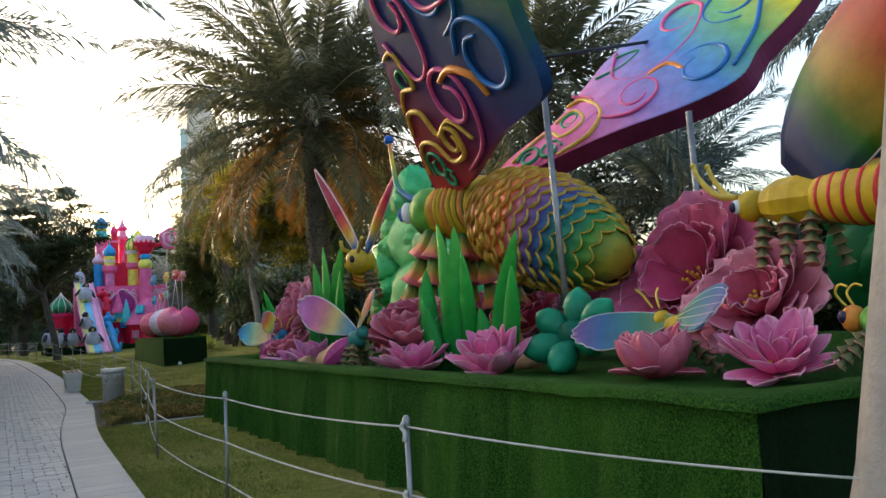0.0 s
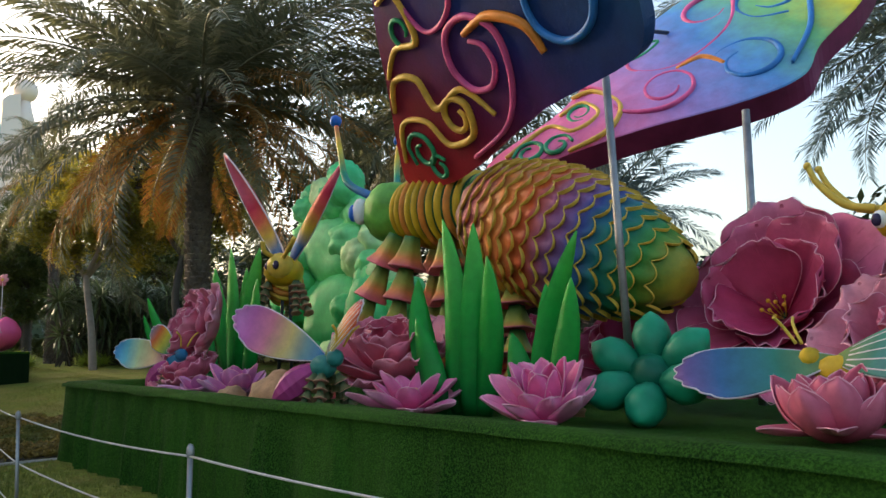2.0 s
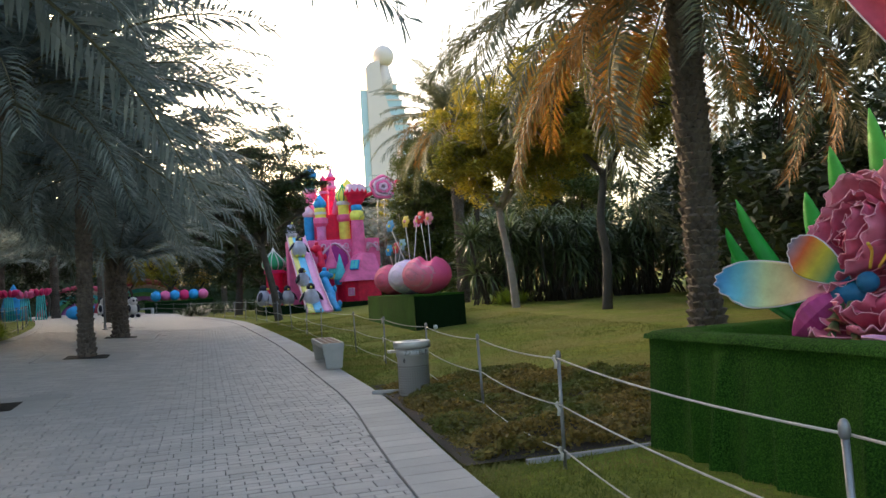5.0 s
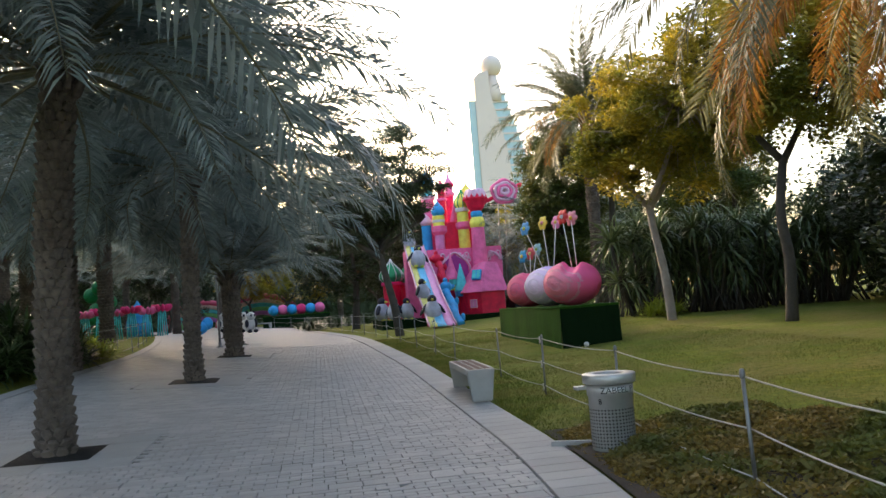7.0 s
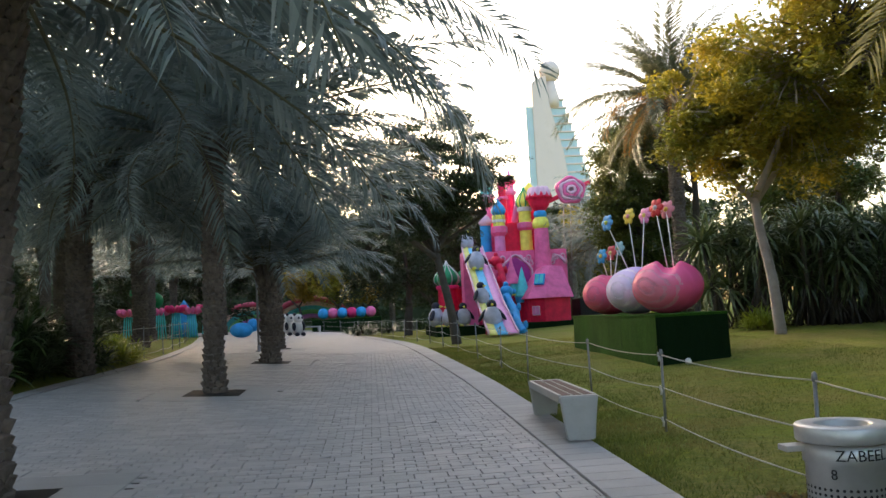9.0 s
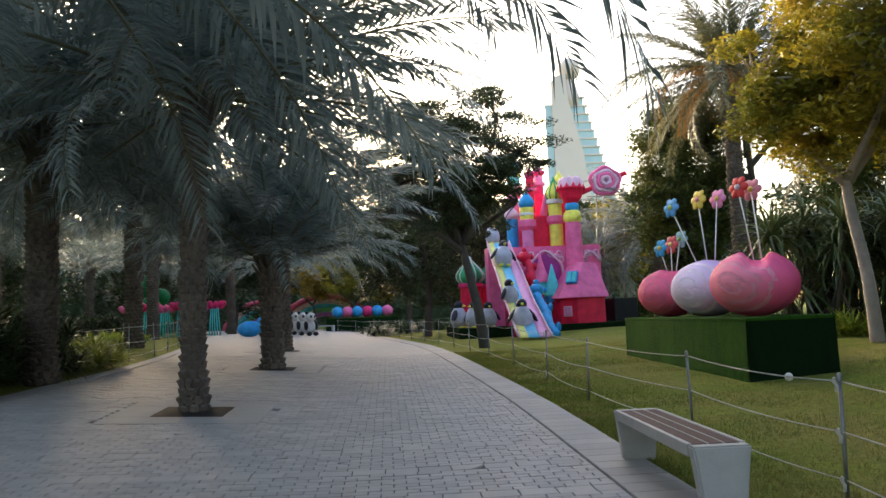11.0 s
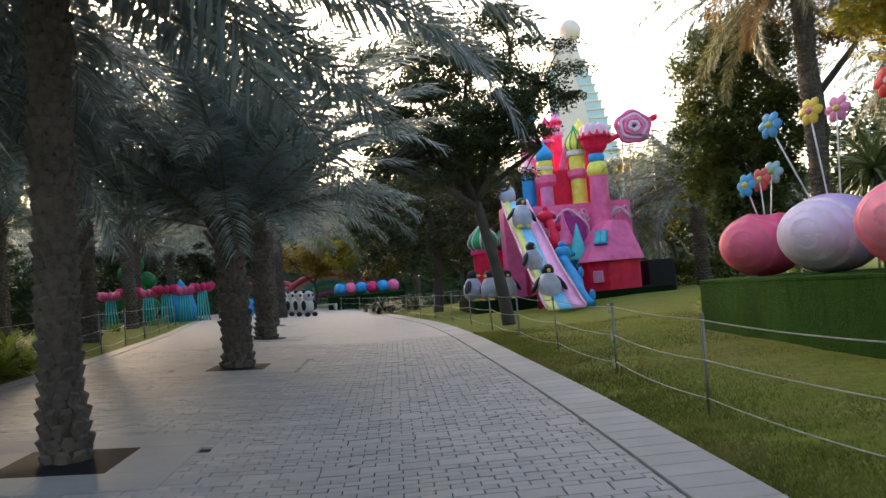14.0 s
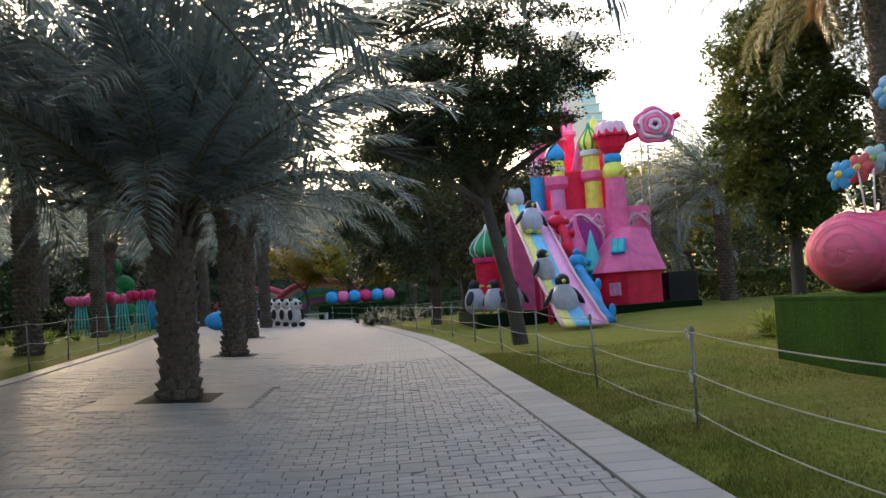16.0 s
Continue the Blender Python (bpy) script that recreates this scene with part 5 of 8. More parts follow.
# ---- caterpillar of three balls ----
def turf_box(name, m, label, sx, sy, h):
    t = thing(name, m, label, "platform")
    bm = bm_new()
    n = 14
    for k, (ax, ay, bx, by) in enumerate(((-sx, -sy, sx, -sy), (sx, -sy, sx, sy), (sx, sy, -sx, sy), (-sx, sy, -sx, -sy))):
        rows = []
        for j in range(5):
            row = []
            for i in range(n + 1):
                s = i / n
                x, y = ax + (bx - ax) * s, ay + (by - ay) * s
                w = 0.02 * math.sin(s * 37 + k) * (1 - j / 4) + 0.03 * (1 - j / 4)
                if i in (0, n):
                    w *= 0.6
                nx, ny = (by - ay), -(bx - ax)
                ln = math.hypot(nx, ny)
                row.append(bm.verts.new((x + nx / ln * w, y + ny / ln * w, -0.25 + (h + 0.25) * j / 4)))
            rows.append(row)
        for a, b in zip(rows, rows[1:]):
            for i in range(n):
                # only the near side gets shade painted into its turf
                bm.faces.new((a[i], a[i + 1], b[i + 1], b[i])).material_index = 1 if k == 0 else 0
    part("side_drape", bm, [M_turf, M_turf_shaded], t)
    bm = bm_new()
    add_box(bm, -sx - 0.01, sx + 0.01, -sy - 0.01, sy + 0.01, h - 0.05, h + 0.01, 0.012)
    part("turf_top", bm, M_turf, t)


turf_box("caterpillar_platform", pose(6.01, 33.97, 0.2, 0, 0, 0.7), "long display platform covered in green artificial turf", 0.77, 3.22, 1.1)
CAT_Z = 1.31


def caterpillar():
    c = thing("caterpillar_figure", pose(6.0, 33.9, CAT_Z), "caterpillar figure of pink and lilac frilled cloth balls", "caterpillar figure")
    rows = ((6.05, 31.95, 0.77, 0.78, 0.60, (srgb(248, 138, 158), srgb(236, 100, 142), srgb(222, 84, 130), srgb(206, 60, 96)), 0.2, "hot pink ball with a coral rose face and an open top"),
            (6.05, 34.05, 0.74, 0.76, 0.585, (srgb(226, 206, 224), srgb(206, 184, 220), srgb(176, 150, 206), srgb(150, 124, 190)), 0.0, "lilac ball with a pale rose face of frills"),
            (5.98, 36.1, 0.72, 0.74, 0.56, (srgb(234, 110, 136), srgb(226, 84, 124), srgb(210, 66, 118), srgb(196, 56, 110)), 0.07, "deep pink ball of ribbed cloth"))
    for i, (x, y, ra, rb_, rz, cols, notch, lab) in enumerate(rows):
        ma = gradient("ball_cloth", "X", ra, -ra, [(0.02, shade(cols[0], 1.2)), (0.25, shade(cols[1], 1.2)), (0.5, shade(cols[2], 1.2)), (1.0, shade(cols[3], 1.2))], 0.6, streak=1, bump=0.4)
        mb = paint("frill_cloth", shade(cols[0], 1.25), 0.6, 0.2, 5, 60, 0.3)
        steps, seg, ring = 9, 56, 54

        def at(th, ph, lift=0.0):
            """A point of the bud: th from the rose face at +x, ph round it."""
            saw = (th / math.pi * steps + 0.18 * math.sin(ph * 2 + i) + 0.35 * ph / math.tau) % 1.0
            r = 1 - 0.035 * saw + lift
            p = Vector((ra * r * math.cos(th), rb_ * r * math.sin(th) * math.cos(ph), rz * r * math.sin(th) * math.sin(ph)))
            if notch:
                q = 0.87 * p.y / rb_ - 0.49 * p.x / ra - 0.08
                p.z -= 1.5 * notch * rz * math.exp(-(q / 0.24) ** 4) * ease(0.1, 0.9, p.z / rz)
            return p

        bm = bm_new()
        grid = [[bm.verts.new(at(max(0.02, math.pi * j / ring * 0.995), k * math.tau / seg)) for k in range(seg)] for j in range(ring + 1)]
        for a, b in zip(grid, grid[1:]):
            for k in range(seg):
                bm.faces.new((a[k], a[(k + 1) % seg], b[(k + 1) % seg], b[k]))
        bm.faces.new(grid[0][::-1])
        bm.faces.new(grid[-1])
        bmesh.ops.recalc_face_normals(bm, faces=bm.faces)
        ball = part("ball", bm, ma, c, lab, m=Matrix.Translation((x - 6.0, y - 33.9, rz * 0.985)) @ pose(0, 0, 0, 0, 0, -148))
        rf = random.Random(40 + i)
        for q in range(1, steps - 2):
            bm = bm_new()
            row = []
            for k in range(73):
                ph = k * math.tau / 72
                th = (q - 0.18 * math.sin(ph * 2 + i) - 0.35 * ph / math.tau) * math.pi / steps
                jag = rf.uniform(0.0, 0.05)
                row.append((bm.verts.new(at(th + 0.03, ph, 0.0)), bm.verts.new(at(th - 0.005, ph, 0.022)), bm.verts.new(at(th - 0.055 - jag, ph, 0.014))))
            for a, b in zip(row, row[1:]):
                bm.faces.new((a[0], a[1], b[1], b[0]))
                bm.faces.new((a[1], a[2], b[2], b[1]))
            part("frill_ring", bm, mb if q < 4 else ma, ball, smooth=False)


caterpillar()


def pin_flower(m, h, lean, col, heart, label):
    f = thing("flower_stake", m, label, "flower stake", "flowers on stalks")
    top = Vector((lean[0], lean[1], h))
    bm = bm_new()
    add_tube(bm, [(0, 0, 0), top * 0.5 + Vector((0.01, 0.02, 0)), top], 0.014, 6)
    part("stalk", bm, M_white, f, "thin pale stalk")
    q = pose(0, 0, 0, 80, 0, -75 + lean[1] * 30)
    mp = paint("stake_petal", col, 0.5, 0.2, 6)
    bm = bm_new()
    add_ball(bm, (0.13, 0, 0), (0.1, 0.085, 0.03), 10)
    me = mesh_of("petal", bm, mp)
    for i in range(6):
        part("petal", me, None, f, m=Matrix.Translation(top) @ q @ pose(0, 0, 0, 0, 8, i * 60))
    bm = bm_new()
    add_ball(bm, top, 0.06, 10)
    part("heart", bm, paint("stake_heart", heart, 0.5, 0.2, 6), f)


ball_top = CAT_Z + 1.0
for x, y, h, lean, col, heart in ((6.05, 34.4, 1.4, (-0.45, 0.3), srgb(90, 160, 206), srgb(200, 206, 90)), (6.1, 34.1, 1.5, (-0.05, 0.2), srgb(226, 196, 80), srgb(226, 140, 150)), (6.15, 33.9, 1.5, (0.3, 0.35), srgb(232, 140, 180), srgb(236, 200, 110)), (6.1, 32.0, 1.45, (-0.05, 0.35), srgb(210, 60, 60), srgb(200, 190, 190)), (6.2, 31.9, 1.4, (0.1, 0.45), srgb(220, 140, 150), srgb(220, 190, 90)), (6.0, 36.2, 0.66, (-0.1, 0.2), srgb(60, 160, 206), srgb(226, 200, 90)), (6.05, 36.1, 0.74, (0.12, 0.3), srgb(214, 90, 90), srgb(220, 200, 120)), (6.1, 36.0, 0.85, (0.3, 0.4), srgb(150, 190, 190), srgb(150, 180, 90))):
    pin_flower(pose(x, y, ball_top - 0.05), h, lean, col, heart, "small cloth flower on a thin stalk above the caterpillar")


# ---- the pink castle ----
C_pink, C_hot, C_red, C_yel, C_blu, C_pur, C_grn, C_tea = (paint("castle_" + n, shade(c, 1.35), 0.55, 0.25, 2.5, 40, 0.15) for n, c in (("pink", srgb(222, 98, 142)), ("hot_pink", srgb(204, 44, 100)), ("red", srgb(204, 26, 62)), ("yellow", srgb(232, 206, 90)), ("blue", srgb(40, 140, 196)), ("purple", srgb(204, 124, 170)), ("green", srgb(40, 140, 90)), ("teal", srgb(70, 180, 180))))
C_lil = paint("castle_lilac", srgb(232, 186, 206), 0.55, 0.2, 2.5)


def dome_profile(r, z0, h, flare=1.18):
    return [(r * 0.85, z0), (r * flare, z0 + h * 0.16), (r * (flare + 0.02), z0 + h * 0.32), (r * 0.95, z0 + h * 0.5), (r * 0.5, z0 + h * 0.7), (r * 0.16, z0 + h * 0.85), (0.015, z0 + h)]


def tower(parent, x, y, sections, seg=16):
    """sections: rows of (name, profile or (r0, r1, z0, z1), material)."""
    base = None
    for nm, prof, mat in sections:
        bm = bm_new()
        if isinstance(prof, tuple):
            r0, r1, z0, z1 = prof
            prof = [(r0 * 0.96, z0), (r0, z0 + 0.03), (r1, z1 - 0.03), (r1 * 0.96, z1)]
        add_lathe(bm, prof, seg, m=Matrix.Translation((x, y, 0)))
        o = part("tower" if base is None else nm, bm, mat, parent if base is None else base, smooth=nm in ("dome", "ball", "cone"))
        base = base or o
    return base


def build_castle():
    OX, OY, OZ = 7.0, 56.0, 0.0
    k = thing("castle_figure", pose(OX, OY, OZ), "pink storybook castle with onion domed towers", "castle figure")
    P = lambda x, y, z: (x - OX, y - OY, z - OZ)
    X, Y = (lambda v: v - OX), (lambda v: v - OY)
    bm = bm_new()
    add_box(bm, X(2.6), X(10.6), Y(53.7), Y(61.5), 0.2, 0.95, 0.02)
    part("plinth", bm, M_turf_shaded, k, "turf covered plinth in the shaded turf colour", smooth=False)
    bm = bm_new()
    add_box(bm, X(5.7), X(10.0), Y(57.0), Y(60.8), 0.9, 4.75, 0.05)
    wall = part("wall", bm, C_hot, k, "deep pink lower walls", smooth=False)
    bm = bm_new()
    add_box(bm, X(5.7), X(10.05), Y(56.93), Y(56.99), 3.0, 4.72, 0.02)
    part("upper_panel", bm, C_pink, wall, smooth=False)
    for cx in (6.35, 7.75, 9.6):
        for s in (-1, 1):
            bm = bm_new()
            add_tube(bm, [P(cx + s * px, 56.9, 4.35 + pz) for px, pz in curl((0.2, 0.0), 0.2, 180, 1.3, 0.7)], 0.045, 5)
            add_tube(bm, [P(cx + s * px, 56.9, 4.1 + pz) for px, pz in curl((0.36, -0.05), 0.16, 60, 1.2, 0.7)], 0.04, 5)
            part("scroll", bm, C_lil, wall, "pale scroll ornament")
    bm = bm_new()
    pts = [P(6.5, 56.86, 2.9), P(8.0, 56.86, 2.9), P(8.0, 56.86, 3.7), P(7.75, 56.86, 4.05), P(7.25, 56.86, 4.4), P(6.75, 56.86, 4.05), P(6.5, 56.86, 3.7)]
    lo, hi = [bm.verts.new(p) for p in pts], [bm.verts.new((p[0], p[1] + 0.06, p[2])) for p in pts]
    bm.faces.new(lo)
    bm.faces.new(hi[::-1])
    for i in range(len(pts)):
        bm.faces.new((lo[i], hi[i], hi[(i + 1) % len(pts)], lo[(i + 1) % len(pts)]))
    bmesh.ops.recalc_face_normals(bm, faces=bm.faces)
    part("arch_recess", bm, paint("castle_violet", srgb(168, 60, 140), 0.6, 0.2, 3), wall, "violet pointed arch", smooth=False)
    bm = bm_new()
    for cx, x0, x1 in ((7.25, 6.4, 8.1),):
        add_tube(bm, smooth_path([P(x0, 56.82, 2.9), P(x0, 56.82, 3.7), P(cx - 0.5, 56.86, 4.15), P(cx, 56.86, 4.5), P(cx + 0.5, 56.86, 4.15), P(x1, 56.86, 3.7), P(x1, 56.86, 2.9)], 4), 0.06, 6)
    add_tube(bm, smooth_path([P(8.95, 56.86, 3.4), P(9.1, 56.86, 4.0), P(9.5, 56.86, 4.4), P(9.95, 56.86, 4.0)], 4), 0.06, 6)
    part("arch_trim", bm, C_lil, wall)
    for x in (6.2, 8.2):
        bm = bm_new()
        add_box(bm, X(x), X(x + 0.14), Y(56.86), Y(56.96), 0.95, 3.6, 0.02)
        part("pilaster", bm, C_hot, wall, smooth=False)
    # cone turrets on the wall
    tower(k, X(6.9), Y(56.3), [("body", (0.42, 0.42, 2.35, 2.62), C_yel), ("band", (0.46, 0.46, 2.62, 2.95), C_tea), ("cone", [(0.5, 2.95), (0.44, 3.0), (0.22, 3.6), (0.1, 4.0), (0.02, 4.5)], C_pink)], 12)
    tower(k, X(7.35), Y(55.85), [("body", (0.38, 0.42, 1.95, 2.25), C_blu), ("cone", [(0.46, 2.25), (0.4, 2.35), (0.02, 3.8)], C_tea)], 8)
    # towers
    tower(k, X(6.6), Y(57.6), [("shaft", (0.29, 0.29, 4.7, 5.75), C_pur), ("ledge", [(0.29, 5.6), (0.46, 5.8), (0.46, 6.1), (0.36, 6.15)], C_pink), ("drum", (0.34, 0.34, 6.12, 6.35), C_yel), ("band", (0.38, 0.38, 6.35, 6.5), M_white), ("drum", (0.36, 0.36, 6.5, 6.75), C_yel), ("dome", dome_profile(0.34, 6.75, 0.95), C_blu)])
    bm = bm_new()
    add_box(bm, X(6.9), X(8.0), Y(57.8), Y(59.4), 4.7, 6.35, 0.03)
    part("keep", bm, C_red, k, "red keep between the towers", smooth=False)
    tower(k, X(8.05), Y(57.6), [("shaft", (0.34, 0.34, 4.7, 5.95), C_yel), ("ledge", [(0.34, 5.85), (0.46, 6.0), (0.46, 6.25), (0.36, 6.3)], C_pink), ("drum", (0.34, 0.34, 6.28, 6.9), C_yel), ("band", (0.42, 0.42, 6.9, 7.12), M_white), ("dome", dome_profile(0.35, 7.1, 1.15), C_yel)])
    bm = bm_new()
    for i in range(8):
        a = i * math.tau / 8
        add_tube(bm, [(X(8.05) + (r * 1.02) * math.cos(a), Y(57.6) + (r * 1.02) * math.sin(a), z) for r, z in dome_profile(0.35, 7.1, 1.15)], 0.04, 5)
    part("dome_rib", bm, C_grn, k)
    tower(k, X(8.72), Y(56.8), [("shaft", [(0.55, 0.9), (0.48, 3.5), (0.42, 4.6), (0.38, 5.85)], C_pink), ("ball", [(0.3, 5.75), (0.44, 5.95), (0.46, 6.12), (0.42, 6.3), (0.3, 6.45)], C_yel), ("ball", [(0.26, 6.42), (0.34, 6.5), (0.36, 6.64), (0.32, 6.76), (0.25, 6.84)], C_blu), ("crown", [(0.3, 6.8), (0.5, 7.05), (0.68, 7.55), (0.6, 7.6)], C_red)])
    bm = bm_new()
    for i in range(10):
        a = i * math.tau / 10
        add_ball(bm, (X(8.72) + 0.42 * math.cos(a), Y(56.8) + 0.42 * math.sin(a), 7.68), (0.24, 0.24, 0.42), 8)
    part("crown_petal", bm, C_lil, k, "pale lilac crown petals")
    bm = bm_new()
    for i in range(12):
        a = i * math.tau / 12
        add_lathe(bm, [(0.17, 0), (0.1, 0.16), (0.01, 0.34)], 6, m=Matrix.Translation((X(8.72) + 0.6 * math.cos(a), Y(56.8) + 0.6 * math.sin(a), 7.45)))
    part("crown_point", bm, C_red, k)
    # lollipop rose on an arm
    bm = bm_new()
    add_tube(bm, smooth_path([P(9.25, 56.8, 7.3), P(9.6, 56.8, 7.45), P(10.0, 56.8, 7.6)], 4), 0.12, 8)
    part("rose_stem", bm, C_red, k)
    bm = bm_new()
    add_tube(bm, smooth_path([P(10.9, 56.8, 8.0), P(11.3, 56.8, 8.15), P(11.55, 56.8, 8.25)], 4), [0.13] * 8 + [0.09], 8)
    arm = part("rose_arm", bm, C_red, k)
    bm = bm_new()
    for i, r in enumerate((0.66, 0.5, 0.34, 0.18)):
        pts = [P(10.45 + r * 1.12 * (1 + 0.07 * math.sin(5 * a + i)) * math.cos(a), 56.72 - 0.05 * i, 7.85 + r * (1 + 0.07 * math.sin(5 * a + i)) * math.sin(a)) for a in [q * math.tau / 30 for q in range(31)]]
        add_tube(bm, pts, 0.095, 6, i % 2, False)
    add_lathe(bm, [(0.02, -0.1), (0.6, -0.1), (0.66, 0.0), (0.6, 0.08), (0.02, 0.1)], 24, 1, m=Matrix.Translation(P(10.45, 56.85, 7.85)) @ pose(0, 0, 0, 90) @ Matrix.Diagonal((1.1, 1, 1, 1)))
    part("spiral_rose", bm, [C_pink, C_lil], arm, "pink spiral rose")
    # rear towers
    tower(k, X(7.75), Y(60.0), [("shaft", (0.3, 0.27, 4.7, 8.2), C_hot), ("ledge", [(0.27, 8.15), (0.38, 8.25), (0.38, 8.4), (0.28, 8.45)], C_pur), ("drum", (0.26, 0.24, 8.4, 8.8), C_pur), ("ledge", [(0.24, 8.75), (0.36, 8.85), (0.36, 8.95), (0.24, 9.0)], C_hot), ("cone", [(0.3, 9.0), (0.22, 9.1), (0.1, 9.35), (0.02, 9.75)], C_pur)])
    tower(k, X(7.1), Y(59.0), [("shaft", (0.24, 0.24, 4.7, 7.8), C_red), ("ledge", (0.34, 0.34, 7.8, 7.95), C_pink), ("drum", (0.22, 0.22, 7.95, 8.4), C_red), ("dome", dome_profile(0.22, 8.4, 0.7), C_hot)])
    tower(k, X(6.35), Y(59.8), [("shaft", (0.42, 0.4, 4.7, 8.0), C_pink), ("ledge", (0.5, 0.5, 8.0, 8.2), C_lil), ("drum", (0.38, 0.38, 8.2, 8.7), C_tea), ("band", (0.44, 0.44, 8.7, 8.85), C_yel), ("dome", dome_profile(0.4, 8.85, 1.0), C_blu)])
    tower(k, X(6.0), Y(58.6), [("shaft", (0.3, 0.3, 4.7, 6.3), C_blu), ("dome", dome_profile(0.32, 6.3, 0.8), C_lil)])
    tower(k, X(8.6), Y(58.8), [("shaft", (0.3, 0.3, 4.7, 8.0), C_red), ("dome", dome_profile(0.3, 8.0, 0.8), C_yel)])
    bm = bm_new()
    add_tube(bm, smooth_path([P(7.6, 58.4, 6.4), P(7.75, 58.3, 7.1), P(7.9, 58.3, 7.7), P(8.15, 58.2, 8.05)], 4), [0.22 - 0.009 * i for i in range(13)], 10)
    part("horn", bm, C_pink, k, "curved pink horn")
    # gabled house in front
    house = None
    bm = bm_new()
    v = [bm.verts.new(P(*p)) for p in ((7.35, 54.2, 0.9), (8.0, 53.75, 0.9), (9.45, 54.4, 0.9), (9.3, 57.0, 0.9), (7.3, 57.0, 0.9), (7.35, 54.2, 2.15), (8.0, 53.75, 2.15), (9.45, 54.4, 2.15), (9.3, 57.0, 2.15), (7.3, 57.0, 2.15))]
    for i in range(5):
        bm.faces.new((v[i], v[(i + 1) % 5], v[(i + 1) % 5 + 5], v[i + 5]))
    bm.faces.new(v[5:])
    bmesh.ops.recalc_face_normals(bm, faces=bm.faces)
    house = part("house_wall", bm, C_red, k, "red lower house", smooth=False)
    bm = bm_new()
    w = [bm.verts.new(P(*p)) for p in ((7.2, 54.05, 2.1), (8.0, 53.55, 2.1), (9.65, 54.3, 2.1), (9.5, 57.0, 2.1), (7.1, 57.0, 2.1), (8.35, 55.1, 3.75), (8.6, 54.9, 3.78), (9.35, 55.2, 3.7), (9.3, 56.6, 3.7), (8.3, 56.6, 3.7))]
    for i in range(5):
        bm.faces.new((w[i], w[(i + 1) % 5], w[(i + 1) % 5 + 5], w[i + 5]))
    bm.faces.new(w[5:])
    bm.faces.new(w[:5][::-1])
    bmesh.ops.recalc_face_normals(bm, faces=bm.faces)
    bmesh.ops.bevel(bm, geom=list(bm.edges), offset=0.03, segments=2, affect="EDGES")
    part("house_roof", bm, C_pink, house, "tall pink hipped roof", smooth=False)
    for mtx, sz in ((Matrix.Translation(P(7.95, 54.35, 3.05)) @ pose(0, 0, 0, -28, 0, -32), 0.26), (Matrix.Translation(P(7.62, 54.0, 1.5)) @ pose(0, 0, 0, 0, 0, -34), 0.2)):
        bm = bm_new()
        add_box(bm, -sz, sz, -0.06, 0.06, -sz * 1.15, sz * 1.15, 0.015)
        win = part("window", bm, C_blu if sz > 0.22 else C_lil, house, "small blue window" if sz > 0.22 else "small window", m=mtx, smooth=False)
        bm = bm_new()
        for s in (-1, 1):
            add_box(bm, s * sz * 0.45 - sz * 0.36, s * sz * 0.45 + sz * 0.36, -0.075, -0.062, -sz * 0.95, sz * 0.95)
        part("pane", bm, C_tea if sz > 0.22 else C_pur, win, smooth=False)
    # green domed corner tower
    tower(k, X(3.65), Y(58.0), [("shaft", (0.55, 0.52, 0.9, 2.95), C_red), ("ledge", (0.62, 0.62, 2.9, 3.1), C_hot), ("dome", dome_profile(0.58, 3.1, 1.35), C_grn)])
    tower(k, X(4.7), Y(59.2), [("shaft", (0.45, 0.45, 0.9, 2.95), C_red), ("ledge", (0.52, 0.52, 2.9, 3.05), C_hot), ("dome", dome_profile(0.5, 3.05, 1.2), C_grn)])
    bm = bm_new()
    for i in range(10):
        a = i * math.tau / 10
        add_tube(bm, [(X(3.65) + r * 1.01 * math.cos(a), Y(58.0) + r * 1.01 * math.sin(a), z) for r, z in dome_profile(0.58, 3.1, 1.35)], 0.03, 5)
    part("dome_rib", bm, M_white, k)


build_castle()


def build_slide():
    s = thing("slide_figure", pose(4.4, 47.4, 0.45), "tall slide with yellow, blue and pink lanes", "slide figure")
    foot, top = Vector((0.35, 0.0, 0.05)), Vector((0.3, 8.2, 4.4))
    lanes = ((-0.72, -0.3, paint("lane_yellow", srgb(246, 236, 140), 0.45, 0.15, 3)), (-0.3, 0.22, paint("lane_blue", srgb(120, 206, 246), 0.45, 0.15, 3)), (0.22, 0.72, paint("lane_pink", srgb(250, 170, 214), 0.45, 0.15, 3)))

    def at(u, x):
        p = foot.lerp(top, u)
        return Vector((p.x + 0.1 + x * (0.82 - 0.12 * u), p.y, p.z + 0.35 * math.sin(u * math.pi * 4) * 0.12 - 0.5 * u * (1 - u) + (0.12 * (1 - u * 12) if u < 1 / 12 else 0)))

    for x0, x1, mat in lanes:
        bm = bm_new()
        add_sheet(bm, lambda u, v: at(u, (x0 + x1) / 2 + v * (x1 - x0) / 2), 24, 2, 0.06, 0)
        part("lane", bm, mat, s)
    for x in (-0.75, 0.75):
        bm = bm_new()
        add_sheet(bm, lambda u, v: at(u, x) + Vector((0, 0, 0.05 + 0.07 * v)), 24, 2, 0.06, 0)
        part("side_wall", bm, C_lil, s)
    for u in (0.3, 0.55, 0.8):
        p = at(u, 0)
        bm = bm_new()
        add_tube(bm, [(p.x, p.y, -0.3), p - Vector((0, 0, 0.05))], 0.09, 8)
        part("support", bm, C_hot, s)
    bm = bm_new()
    add_box(bm, -0.1, 0.9, 8.3, 9.6, 0, 4.25, 0.05)
    part("slide_tower", bm, C_pink, s, "pink tower behind the slide", smooth=False)


build_slide()

